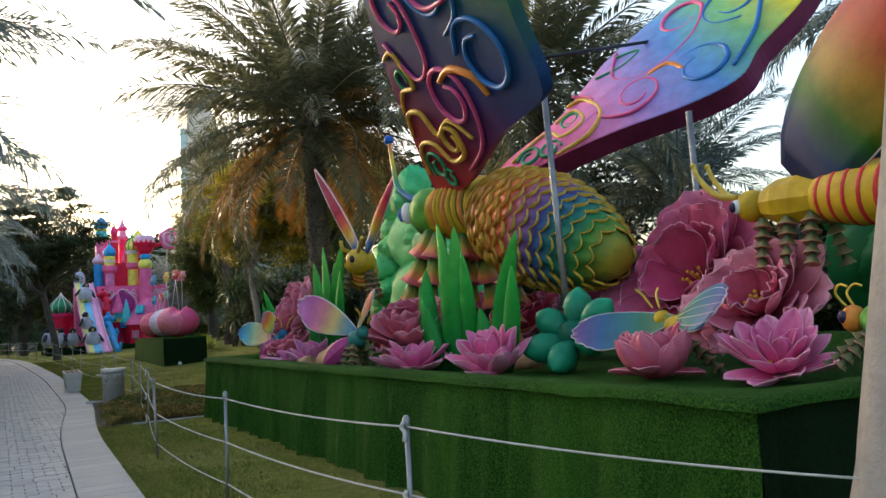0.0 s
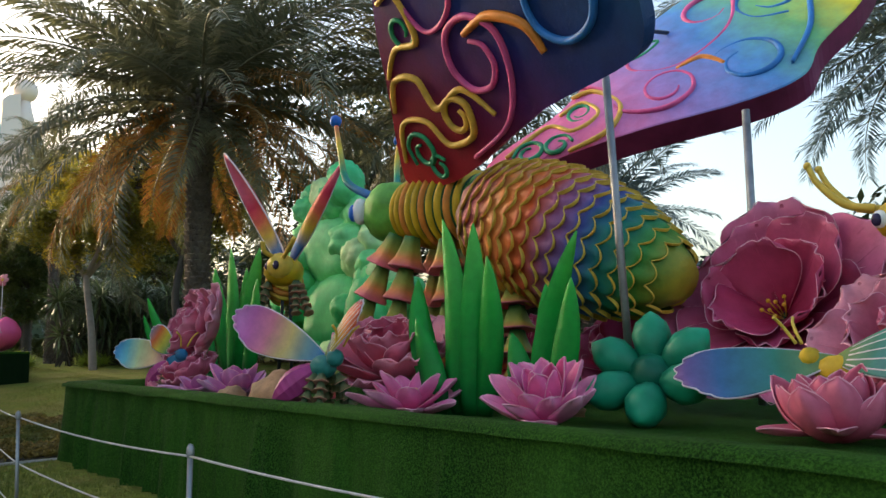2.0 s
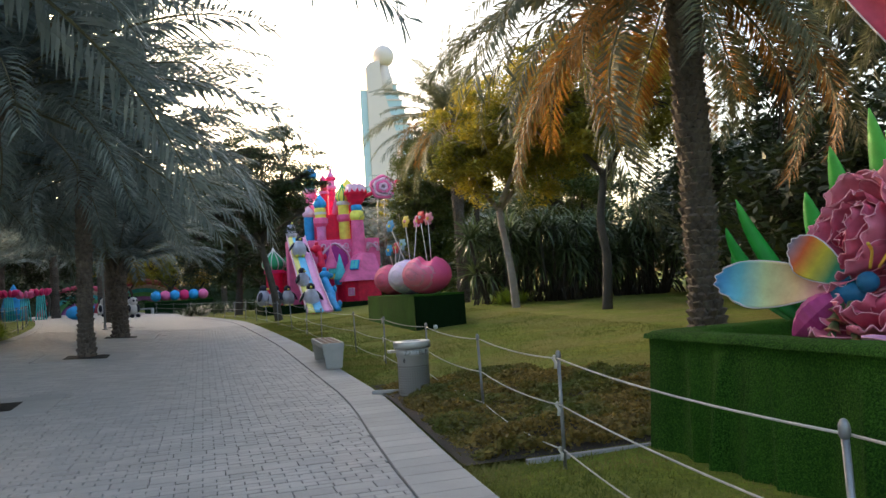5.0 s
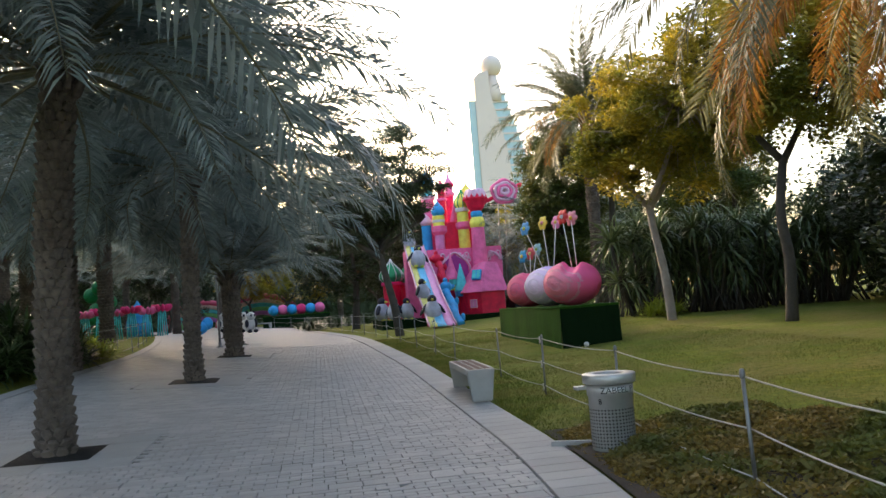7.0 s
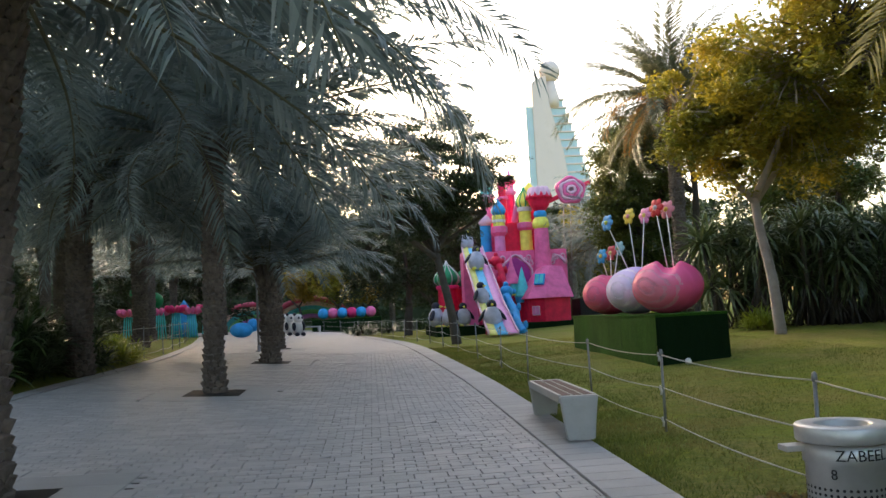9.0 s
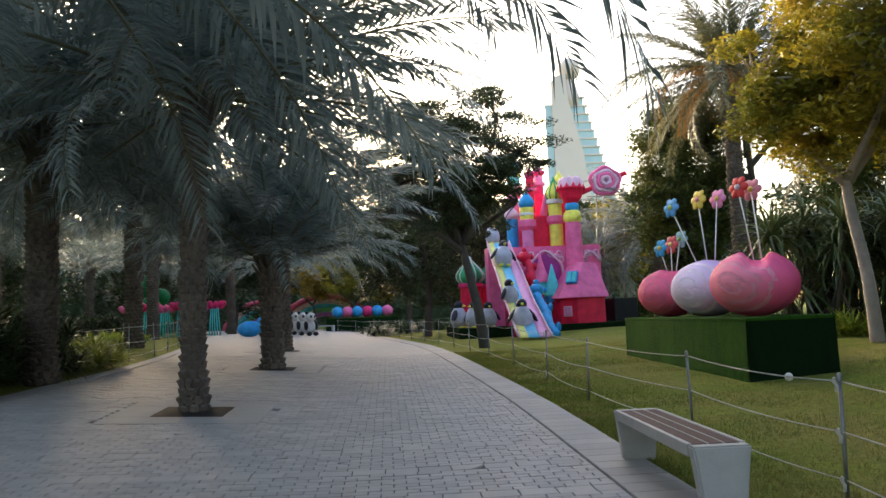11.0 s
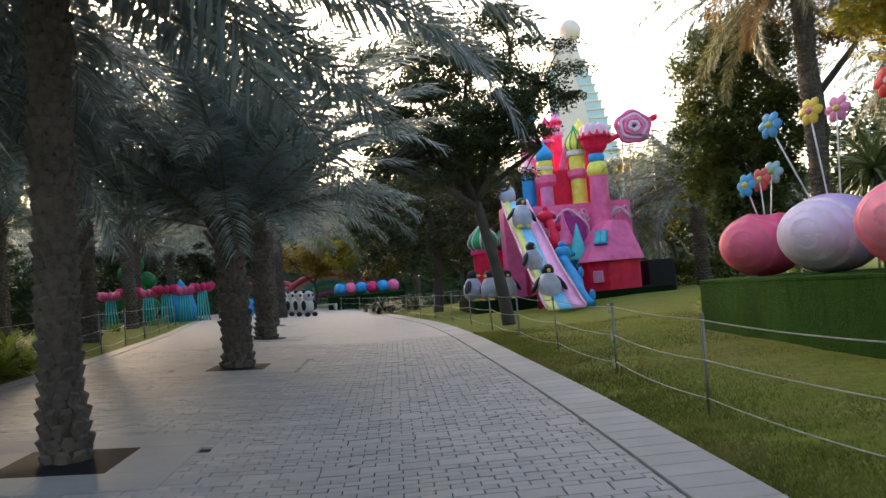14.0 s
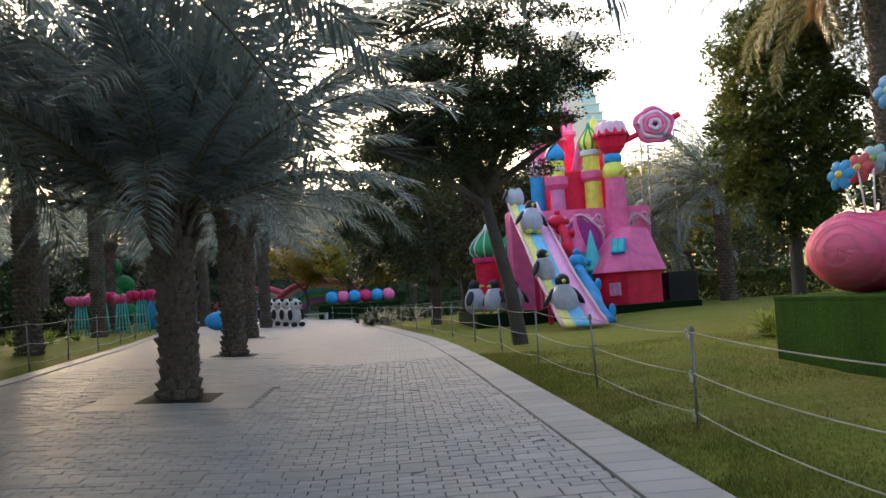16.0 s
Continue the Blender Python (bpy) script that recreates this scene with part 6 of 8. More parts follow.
M_pengrey = paint("penguin_grey", srgb(186, 186, 200), 0.55, 0.2, 4)
M_pendark = paint("penguin_dark", srgb(40, 40, 52), 0.55, 0.25, 5)


def penguin(m, size, label, mats=(0, 1)):
    """A plain plump penguin figure in one mesh."""
    bm = bm_new()
    add_lathe(bm, [(0.02, 0), (0.2, 0.02), (0.32, 0.15), (0.36, 0.35), (0.33, 0.55), (0.24, 0.72), (0.18, 0.8), (0.02, 0.85)], 18, 0)
    add_ball(bm, (0, 0, 0.9), (0.19, 0.2, 0.19), 14, 1)
    add_lathe(bm, [(0.06, 0), (0.045, 0.08), (0.005, 0.18)], 8, 2, m=Matrix.Translation((0, -0.17, 0.88)) @ pose(0, 0, 0, 90))
    for sx in (-1, 1):
        add_ball(bm, (sx * 0.38, 0.02, 0.5), (0.07, 0.13, 0.28), 10, 1, pose(0, 0, 0, 0, sx * -32))
        add_ball(bm, (sx * 0.15, -0.14, 0.02), (0.1, 0.16, 0.05), 8, 2)
    me = mesh_of("penguin_figure", bm, [M_pengrey, M_pendark, C_yel])
    thing("penguin_figure", m @ Matrix.Scale(size, 4), label, "penguin figure", "penguins", data=me)


penguin(pose(4.62, 56.0, 4.85, -8, 0, 20), 1.0, "grey penguin figure at the top of the slide")
penguin(pose(4.68, 53.4, 3.62, -12, 6, 10), 1.12, "grey penguin figure sliding with wings spread")
penguin(pose(4.5, 50.6, 1.9, 0, -6, 40), 0.95, "pale penguin figure halfway down the slide")
penguin(pose(4.62, 48.7, 0.84, -6, 0, 0), 1.15, "large grey penguin figure near the foot of the slide")
penguin(pose(2.78, 55.6, 0.95, 0, 0, 60), 1.15, "white and black penguin figure beside the slide")
penguin(pose(3.35, 54.4, 0.95, 0, 0, -50), 1.1, "white and black penguin figure behind the small tree")
penguin(pose(4.0, 54.2, 0.95, 0, 0, 10), 1.05, "white and black penguin figure under the slide")


def serpent(m, pts, r, mat, label):
    bm = bm_new()
    path = smooth_path(pts, 6)
    n = len(path)
    add_tube(bm, path, [r * (0.55 + 0.45 * math.sin(math.pi * (0.15 + 0.8 * i / n))) for i in range(n)], 10)
    add_ball(bm, path[-1], (r * 1.5, r * 1.7, r * 1.4), 12)
    for k in range(4):
        a = k * 1.57
        add_ball(bm, path[-1] + Vector((r * 1.6 * math.cos(a), 0, r * 1.6 * math.sin(a))), r * 0.6, 8)
    for i in range(3, n - 4, 5):
        add_ball(bm, path[i] + Vector((r * (1 if i % 2 else -1), -r * 0.4, r * 0.6)), (r * 0.5, r * 0.7, r * 0.9), 8)
    thing("serpent_figure", m, label, "serpent figure", data=mesh_of("serpent_figure", bm, mat))


serpent(pose(5.3, 53.4, 0.95), [(0.75, 1.2, 0), (0.75, 0.9, 0.9), (0.7, 0.3, 1.6), (0.62, 0.0, 2.0), (0.66, 0.5, 2.6), (0.5, 0.9, 3.1)], 0.2, C_red, "red dragon figure climbing beside the slide")
serpent(pose(5.2, 48.8, 0.5), [(0.78, 0.1, 0.1), (0.62, 0.9, 0.55), (0.7, 1.7, 1.0), (0.58, 2.4, 1.5), (0.6, 3.0, 1.95)], 0.22, C_blu, "blue dragon figure along the slide's edge")
serpent(pose(4.9, 53.9, 1.5), [(0.72, 0.2, 0.2), (0.62, 0.0, 0.9), (0.5, 0.4, 1.7), (0.4, 0.9, 2.3)], 0.11, C_grn, "slim green and teal vine figure by the slide")

bm = bm_new()
add_box(bm, -0.6, 0.6, -0.9, 0.9, 0, 1.35, 0.04)
thing("equipment_box", pose(11.3, 58.2, 0.7), "black covered equipment box beside the castle", "box", data=mesh_of("equipment_box", bm, M_black, False))
bm = bm_new()
for x, y in ((0, 0), (1.5, 0.2), (0.7, 1.2)):
    add_tube(bm, [(x, y, 0), (x + 0.3, y, 7.2)], 0.035, 6)
for z in (3, 5, 6.6):
    add_tube(bm, [(-0.2, 0, z), (2.0, 0.2, z + 0.1)], 0.03, 6)
thing("scaffold", pose(10.2, 58.6, 0.75), "thin steel scaffold behind the castle", "scaffold", data=mesh_of("scaffold", bm, M_metal))


# ---- far figures at the end of the path ----
def panda(m):
    bm = bm_new()
    add_ball(bm, (0, 0, 0.55), (0.38, 0.46, 0.5), 14, 0)
    add_ball(bm, (0, -0.25, 1.12), (0.32, 0.3, 0.29), 14, 0)
    for sx in (-1, 1):
        add_ball(bm, (sx * 0.24, -0.2, 1.38), 0.1, 8, 1)
        add_ball(bm, (sx * 0.12, -0.5, 1.16), (0.08, 0.05, 0.09), 8, 1)
        add_ball(bm, (sx * 0.34, -0.25, 0.62), (0.12, 0.16, 0.28), 8, 1)
        add_ball(bm, (sx * 0.22, -0.42, 0.12), (0.14, 0.22, 0.13), 8, 1)
    thing("panda_figure", m, "white and black panda figure standing in a row", "panda figure", "pandas", data=mesh_of("panda_figure", bm, [M_white, M_pendark]))


for i in range(5):
    x, y = -5.3 - i * 0.6, 67.2 + i * 1.35
    panda(pose(x, y, gz(x, y), 0, 0, 35))


def ball_row(m, n, label):
    t = thing("ball_caterpillar", m, label, "caterpillar figure", "far caterpillars")
    for i in range(n):
        bm = bm_new()
        add_ball(bm, (i * 1.35, 0.1 * (i % 2), 0.8), (0.8, 0.8, 0.78), 14)
        part("ball", bm, (C_blu, C_pink, C_blu, C_hot)[i % 4], t)


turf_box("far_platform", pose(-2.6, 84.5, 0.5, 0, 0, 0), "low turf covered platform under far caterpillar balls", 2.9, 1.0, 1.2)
ball_row(pose(-4.6, 84.5, 1.7) @ Matrix.Scale(0.6, 4), 6, "far caterpillar figure of blue and pink balls")


def big_lotus_row(m, n, label):
    t = thing("flower_row", m, label, "flower display", "far flowers")
    for i in range(n):
        x = (i - n / 2) * 0.95
        bm = bm_new()
        for q in range(9):
            a = q * math.tau / 9
            add_ball(bm, (x + 0.42 * math.cos(a), 0.42 * math.sin(a) + 0.2 * (i % 3), 1.75 + 0.12 * (i % 2)), (0.34, 0.13, 0.22), 8, 0, pose(0, 0, 0, 0, -35, math.degrees(a)))
        part("bloom", bm, C_hot if i % 2 else C_pink, t)
        bm = bm_new()
        for q in range(5):
            add_tube(bm, [(x + 0.16 * (q - 2), 0.1 * q, 0), (x + 0.1 * (q - 2), 0.1, 1.7)], 0.045, 5)
        part("stem", bm, C_tea, t)


big_lotus_row(pose(-12.9, 67.5, gz(-12.9, 67.5), 0, 0, 12), 6, "row of magenta lotus blooms on teal stems")
M_arc = [paint("arch_" + str(i), c, 0.6, 0.25, 1.5) for i, c in enumerate((srgb(214, 90, 110), srgb(226, 190, 170), srgb(90, 190, 190), srgb(120, 190, 120), srgb(190, 120, 190)))]


def arch_display(m, r, label):
    t = thing("arch_display", m, label, "arch display", "far displays")
    for i, mm in enumerate(M_arc):
        bm = bm_new()
        ro = r - i * 0.55
        add_tube(bm, [(ro * math.cos(a), 0.15 * i, ro * 0.75 * math.sin(a)) for a in [math.pi * q / 28 for q in range(29)]], 0.28, 8)
        part("arch_band", bm, mm, t)


arch_display(pose(-6.6, 97.0, 0.6), 4.4, "far rainbow arch display of pastel lanterns")
arch_display(pose(-13.0, 102.0, 0.6), 4.2, "second far arch display of pastel lanterns")
bm = bm_new()
add_lathe(bm, [(1.1, 0), (1.25, 1.2), (0.9, 2.4), (0.35, 3.2), (0.02, 3.7)], 16)
thing("shell_figure", pose(-14.3, 76.0, 0.9) @ Matrix.Scale(0.75, 4), "tall blue pointed shell figure among flowers", "shell figure", data=mesh_of("shell_figure", bm, C_blu))
bm = bm_new()
for i in range(7):
    add_ball(bm, (0.7 * math.sin(i * 2.1), 0.4 * math.cos(i * 1.3), 0.6 + 0.55 * i), (0.9 - 0.06 * i, 0.7, 0.6), 12)
thing("tree_figure", pose(-16.8, 75.0, 0.9), "tall emerald sculpted tree figure with lobes", "tree figure", data=mesh_of("tree_figure", bm, M_bush2))
bm = bm_new()
add_ball(bm, (0, 0, 0.45), (0.7, 0.5, 0.45), 14)
add_ball(bm, (0.7, 0.1, 0.7), (0.35, 0.3, 0.4), 12)
thing("hippo_figure", pose(-8.2, 63.5, gz(-8, 63.5), 0, 0, 20), "small round blue animal figure beside the path", "animal figure", data=mesh_of("hippo_figure", bm, C_blu))


# ---- far tower ----
def build_tower():
    t = thing("office_tower", pose(76.3, 330, 0) @ Matrix.Diagonal((1, 1, 1.045, 1)), "pale office tower with teal glass and a dome on top", "tower")
    M_con = paint("tower_concrete", (0.80, 0.68, 0.61), 0.9, 0.06, 0.05, 2, 0.1)
    M_gl = Mat("tower_glass", 0.35)
    M_gl.col(M_gl.mix(M_gl.noise(0.3, 2), (0.40, 0.58, 0.62), (0.54, 0.70, 0.73)))
    bm = bm_new()
    v = []
    for y in (0, 22):
        v.append([bm.verts.new(p) for p in ((-8, y, 0), (11, y, 0), (7.5, y, 30), (3.5, y, 62), (-1.5, y, 82), (-2.0, y, 92), (-6, y, 91), (-8, y, 89))])
    bm.faces.new(v[0])
    bm.faces.new(v[1][::-1])
    for i in range(8):
        bm.faces.new((v[0][i], v[1][i], v[1][(i + 1) % 8], v[0][(i + 1) % 8]))
    bmesh.ops.recalc_face_normals(bm, faces=bm.faces)
    part("spine", bm, M_con, t, "curved concrete spine", smooth=False)
    bm = bm_new()
    add_box(bm, -11, -8.05, 1, 20, 0, 80)
    part("glass_strip", bm, M_gl.m, t, "teal glass strip", smooth=False)
    for i in range(26):
        z = i * 3.2
        w = 26 - 22 * (i / 26) ** 1.2
        x0 = 10.8 - 12.5 * (z / 85) ** 1.1
        bm = bm_new()
        add_box(bm, x0, max(x0 + 0.8, w), 2, 20, z, z + 2.5)
        part("storey", bm, M_gl.m, t, smooth=False)
        bm = bm_new()
        add_box(bm, x0, max(x0 + 0.8, w) + 0.5, 1.5, 20.5, z + 2.5, z + 3.15)
        part("slab", bm, M_con, t, smooth=False)
    bm = bm_new()
    add_ball(bm, (0.5, 4, 94.5), 4.5, 24)
    part("dome", bm, M_con, t, "pale spherical dome")
    bm = bm_new()
    add_tube(bm, [(0.5, 4, 98.5), (0.5, 4, 102)], 0.2, 6)
    part("mast", bm, M_metal, t)
    bm = bm_new()
    add_lathe(bm, [(3.6, 80), (3.6, 84), (3.0, 86), (2.0, 90.5)], 16, m=Matrix.Translation((0.5, 4, 0)))
    part("crown", bm, M_con, t)


build_tower()


# ---- palms ----
def bark_material(name, a, b, scale=9):
    m = Mat(name, 0.9)
    c = m.mix(m.noise(scale, 6, 0.7), a, b)
    c = m.mix(m.ramp(m.noise(1.5, 4), [(0.45, (0, 0, 0)), (0.7, (0.5, 0.5, 0.5))]), c, shade(b, 1.3))
    m.col(c)
    m.bump(m.noise(scale * 4, 5, 0.7), 0.6, 0.02)
    return m.m


M_bark_palm = bark_material("palm_bark", (0.014, 0.011, 0.009), (0.21, 0.165, 0.134), 12)
# trunk core, its darker colour standing in for shade between the leaf bases
M_bark_core_shade = bark_material("palm_core_shade", (0.028, 0.022, 0.018), (0.085, 0.066, 0.052))
M_bark = bark_material("tree_bark", (0.028, 0.024, 0.02), (0.10, 0.086, 0.07), 14)
M_bark_pale = bark_material("pale_bark", (0.24, 0.20, 0.17), (0.42, 0.36, 0.31), 10)
M_frond = leafmat("frond_grey_green", (0.14, 0.19, 0.18), (0.36, 0.42, 0.395), None, 0.32, 0.6, 0.42)
M_frond_warm = leafmat("frond_olive", (0.10, 0.112, 0.06), (0.23, 0.225, 0.13), None, 0.45, 0.6, 0.35)
M_frond_dry = leafmat("frond_orange", (0.26, 0.11, 0.02), (0.42, 0.22, 0.05), None, 0.6, 0.6, 0.35)
M_rachis = paint("frond_rib", (0.14, 0.13, 0.07), 0.6, 0.25, 6)


def frond_mesh(name, length, droop, mat, pairs=64, leaf=0.42, seed=0, width=0.024):
    """A feather leaf: a rib that starts along x and bends down by droop degrees, with narrow leaflets."""
    rnd = random.Random(seed)
    n = 14
    pts, p = [], Vector((0, 0, 0))
    dirs = []
    for i in range(n + 1):
        u = i / n
        a = radians(-droop * u ** 2.1)
        d = Vector((math.cos(a), 0.06 * math.sin(seed + u * 3), math.sin(a))).normalized()
        pts.append(p.copy())
        dirs.append(d)
        p = p + d * (length / n)
    verts, faces, idx = [], [], []
    for i in range(n + 1):
        r = 0.028 * (1 - i / n) + 0.004
        for q in range(4):
            a = q * math.pi / 2 + 0.78
            verts.append(tuple(pts[i] + Vector((0, r * math.cos(a), r * math.sin(a)))))
    for i in range(n):
        for q in range(4):
            faces.append((i * 4 + q, i * 4 + (q + 1) % 4, i * 4 + 4 + (q + 1) % 4, i * 4 + 4 + q))
            idx.append(1)
    for side in (-1, 1):
        for k in range(pairs):
            u = 0.14 + 0.85 * (k + rnd.random() * 0.7) / pairs
            i = min(n - 1, int(u * n))
            f = u * n - i
            o = pts[i].lerp(pts[i + 1], f)
            d = dirs[i].lerp(dirs[i + 1], f).normalized()
            up = Vector((-d.z, 0, d.x))
            ln = leaf * (0.35 + 0.75 * math.sin(math.pi * min(1, 0.18 + 0.74 * u))) * rnd.uniform(0.85, 1.15)
            fwd = 0.45 + 0.75 * u + rnd.uniform(-0.12, 0.12)
            lift = rnd.choice((0.45, 0.2, -0.05)) + rnd.uniform(-0.1, 0.1)
            v = (d * fwd + Vector((0, side, 0)) + up * lift).normalized()
            mid = o + v * ln * 0.5
            tip = o + v * ln + Vector((0, 0, -0.16 * ln * (1 + rnd.random())))
            w = d * width * (1.3 - 0.6 * u)
            b = len(verts)
            verts += [tuple(o), tuple(mid + w + up * 0.004), tuple(tip), tuple(mid - w)]
            faces.append((b, b + 1, b + 2, b + 3))
            idx.append(0)
    return pymesh(name, verts, faces, [mat, M_rachis], False, idx)


BENT = ((0.85, 50, 1), (1.0, 66, 2), (1.0, 82, 3), (0.95, 56, 4), (0.8, 40, 5), (1.05, 96, 6))
ARCHED = ((0.9, 45, 1), (1.0, 60, 2), (1.0, 70, 3), (0.95, 50, 4), (0.85, 38, 5), (1.05, 78, 6))


def make_fronds(mat, length, pairs, leaf, bends, width=0.021):
    return [frond_mesh("frond", length * k, dr, mat, pairs, leaf, s, width) for k, dr, s in bends]


F_grey = make_fronds(M_frond, 5.0, 80, 0.54, ARCHED, 0.034)
F_warm = make_fronds(M_frond_warm, 4.9, 88, 0.52, BENT, 0.03)
F_dry = make_fronds(M_frond_dry, 4.2, 104, 0.5, BENT)
F_far = [frond_mesh("frond", 5.0 * k, dr, M_frond, 70, 0.58, s, 0.028) for k, dr, s in ((0.85, 45, 1), (1.0, 60, 2), (1.0, 75, 3), (0.95, 50, 4))]


def palm_trunk(h, r, rows, lean=0.0, boots=True, seed=1):
    """A tapered trunk clad in old leaf bases."""
    r *= 0.91
    rnd = random.Random(seed)
    bm = bm_new()
    n = 12
    pts = [(lean * (i / n) ** 2, 0, h * i / n - (0.15 if i == 0 else 0)) for i in range(n + 1)]
    rad = [r * (1.22 if i == 0 else 1.08 if i == 1 else 0.9 + 0.05 * math.sin(i * 2.1)) for i in range(n + 1)]
    add_tube(bm, pts, rad, 16, 1)
    if boots:
        per = 9
        pitch = math.tau * r / per
        for j in range(rows):
            z = h * (j + 0.3) / rows
            u = z / h
            rr = r * (1.0 + 0.16 * max(0, 1 - u * 6)) * (0.94 + 0.05 * math.sin(u * 25))
            for q in range(per):
                a = (q + 0.5 * (j % 2) + rnd.uniform(-0.12, 0.12)) * math.tau / per
                t = Vector((-math.sin(a), math.cos(a), rnd.uniform(-0.12, 0.12)))
                o = Vector((math.cos(a), math.sin(a), 0))
                c = Vector((lean * u * u, 0, z)) + o * rr * 0.95
                w, hh, dp = pitch * rnd.uniform(0.5, 0.66), h / rows * rnd.uniform(1.0, 1.45), r * rnd.uniform(0.2, 0.4)
                up = Vector((0, 0, hh))
                left, right, foot = bm.verts.new(c - t * w), bm.verts.new(c + t * w), bm.verts.new(c - up * 0.75)
                c1, c2 = bm.verts.new(c - t * w * 0.6 + up * rnd.uniform(0.3, 0.5) + o * dp), bm.verts.new(c + t * w * 0.6 + up * rnd.uniform(0.3, 0.5) + o * dp)
                k1, k2 = bm.verts.new(c - t * w * 0.5 + up * 0.62 - o * dp * 0.1), bm.verts.new(c + t * w * 0.5 + up * 0.62 - o * dp * 0.1)
                for f in ((left, foot, c1), (foot, c2, c1), (foot, right, c2), (left, c1, k1), (c1, c2, k2, k1), (c2, right, k2)):
                    bm.faces.new(f)
    return mesh_of("trunk", bm, [M_bark_palm, M_bark_core_shade], False)


def palm(x, y, h, r, fronds, count, label, seed, lean=0.0, turn=0, dry=None, spread=(76, 3), rows=None, scale=1.0, group="date palms"):
    rnd = random.Random(seed)
    t = thing("palm_tree", pose(x, y, gz(x, y), 0, 0, turn), label, "palm tree", group)
    part("trunk", palm_trunk(h, r, rows or int(h / 0.125), lean, True, seed), None, t, "rough trunk clad in old leaf bases")
    for i in range(count):
        u = (i + 0.5) / count
        el = spread[0] + (spread[1] - spread[0]) * u ** 0.8 + rnd.uniform(-7, 7)
        az = i * 137.5 + rnd.uniform(-14, 14)
        me = fronds[rnd.randrange(len(fronds))] if not (dry and u > 0.62 and rnd.random() < dry[1]) else dry[0][rnd.randrange(len(dry[0]))]
        s = scale * rnd.uniform(0.85, 1.1) * (1 - 0.18 * max(0, u - 0.6) / 0.4)
        part("frond", me, None, t, m=pose(lean + 0.1 * math.cos(radians(az)), 0.1 * math.sin(radians(az)), h - 0.05 + 0.18 * (1 - u), 0, -el, az) @ pose(0, 0, 0, rnd.uniform(-25, 25)) @ Matrix.Scale(s, 4))
    bm = bm_new()
    for i in range(26):
        a = i * 2.4
        z = h - 0.45 + 0.022 * i
        add_tube(bm, [(lean + r * 0.85 * math.cos(a), r * 0.85 * math.sin(a), z), (lean + r * 1.6 * math.cos(a), r * 1.6 * math.sin(a), z + 0.32)], [r * 0.24, r * 0.1], 5)
    part("frond_base", bm, M_bark_palm, t)
    return t


GREY = "date palm with grey-green feather fronds in the paving"
palm(-4.1, 14.6, 5.8, 0.2, F_grey, 80, GREY, 1, spread=(74, -8), scale=1.35, group="palms in the path")
palm(-4.0, 22.3, 5.0, 0.22, F_grey, 84, GREY, 2, lean=0.3, turn=-20, spread=(72, -16), scale=1.16, group="palms in the path")
palm(-3.45, 30.1, 4.75, 0.195, F_grey, 86, GREY, 3, lean=0.12, spread=(74, -12), scale=1.2, group="palms in the path")
palm(-3.3, 37.35, 2.55, 0.27, F_grey, 74, "low date palm with a stout trunk and grey-green fronds", 4, rows=17, spread=(82, 16), scale=1.02, group="palms in the path")
palm(-4.0, 44.9, 3.6, 0.27, F_grey, 64, GREY, 5, spread=(76, -2), scale=0.9, group="palms in the path")
palm(-5.3, 54.5, 4.0, 0.27, F_grey, 56, GREY, 6, spread=(76, -2), scale=0.9, group="palms in the path")
palm(-7.1, 33.7, 4.8, 0.28, F_grey, 84, "date palm among the dark shrubs beside the path", 12, spread=(74, -20), scale=1.05, group="palms on the lawn")
palm(-9.3, 46.5, 5.3, 0.3, F_grey, 82, "date palm standing on the shaded lawn", 7, scale=1.3, spread=(76, -8), group="palms on the lawn")
palm(-12.9, 61.5, 5.8, 0.3, F_far, 70, "date palm standing on the shaded lawn", 8, group="palms on the lawn")
palm(-10.3, 37.0, 5.2, 0.25, F_grey, 62, "date palm among the shrubs beside the path", 9, scale=1.2, group="palms on the lawn")
palm(-13.5, 50.0, 5.4, 0.3, F_far, 64, "date palm standing on the shaded lawn", 10, scale=1.3, group="palms on the lawn")
for i, (x, y, h) in enumerate(((-15.2, 70, 4.2), (-18, 60, 4.5), (-20, 52, 4), (-10.8, 72, 4.6), (-8.6, 80, 4.2), (-23, 66, 4.5), (-19, 43, 4.2), (-3.6, 92, 4.5), (1.5, 92, 5))):
    palm(x, y, h + 0.6, 0.28, F_far, 46, "date palm with grey-green fronds across the lawn", 20 + i, group="palms on the lawn", turn=i * 40, scale=1.15)
palm(7.1, 19.2, 6.5, 0.265, F_warm, 92, "tall date palm with drooping olive and orange fronds", 31, dry=(F_dry, 0.4), spread=(78, -36), scale=1.24, group="palms behind the stage")
palm(12.6, 17.0, 7.2, 0.3, F_warm, 70, "date palm behind the insect stage", 32, spread=(80, -35), scale=1.15, group="palms behind the stage")
palm(15.8, 15.6, 4.2, 0.3, F_grey, 54, "date palm behind the insect stage", 33, spread=(78, -20), scale=0.8, group="palms behind the stage")
palm(18.5, 6.0, 5.4, 0.3, F_grey, 54, "date palm behind the insect stage", 34, spread=(78, -25), group="palms behind the stage")
palm(13.2, 6.6, 6.4, 0.3, F_grey, 60, "date palm behind the wasp figure", 35, spread=(78, -20), group="palms behind the stage")
palm(10.6, 42.4, 8.3, 0.25, F_warm, 70, "tall date palm with olive fronds behind the caterpillar", 36, dry=(F_dry, 0.15), scale=0.9, spread=(78, -40), group="palms beyond the lawn")
palm(13.4, 58.0, 4.8, 0.32, F_grey, 52, "date palm beside the castle with long drooping fronds", 37, spread=(80, -25), group="palms beyond the lawn")
palm(17.5, 47.0, 7.0, 0.3, F_warm, 44, "tall date palm beyond the lawn", 38, spread=(78, -30), group="palms beyond the lawn")
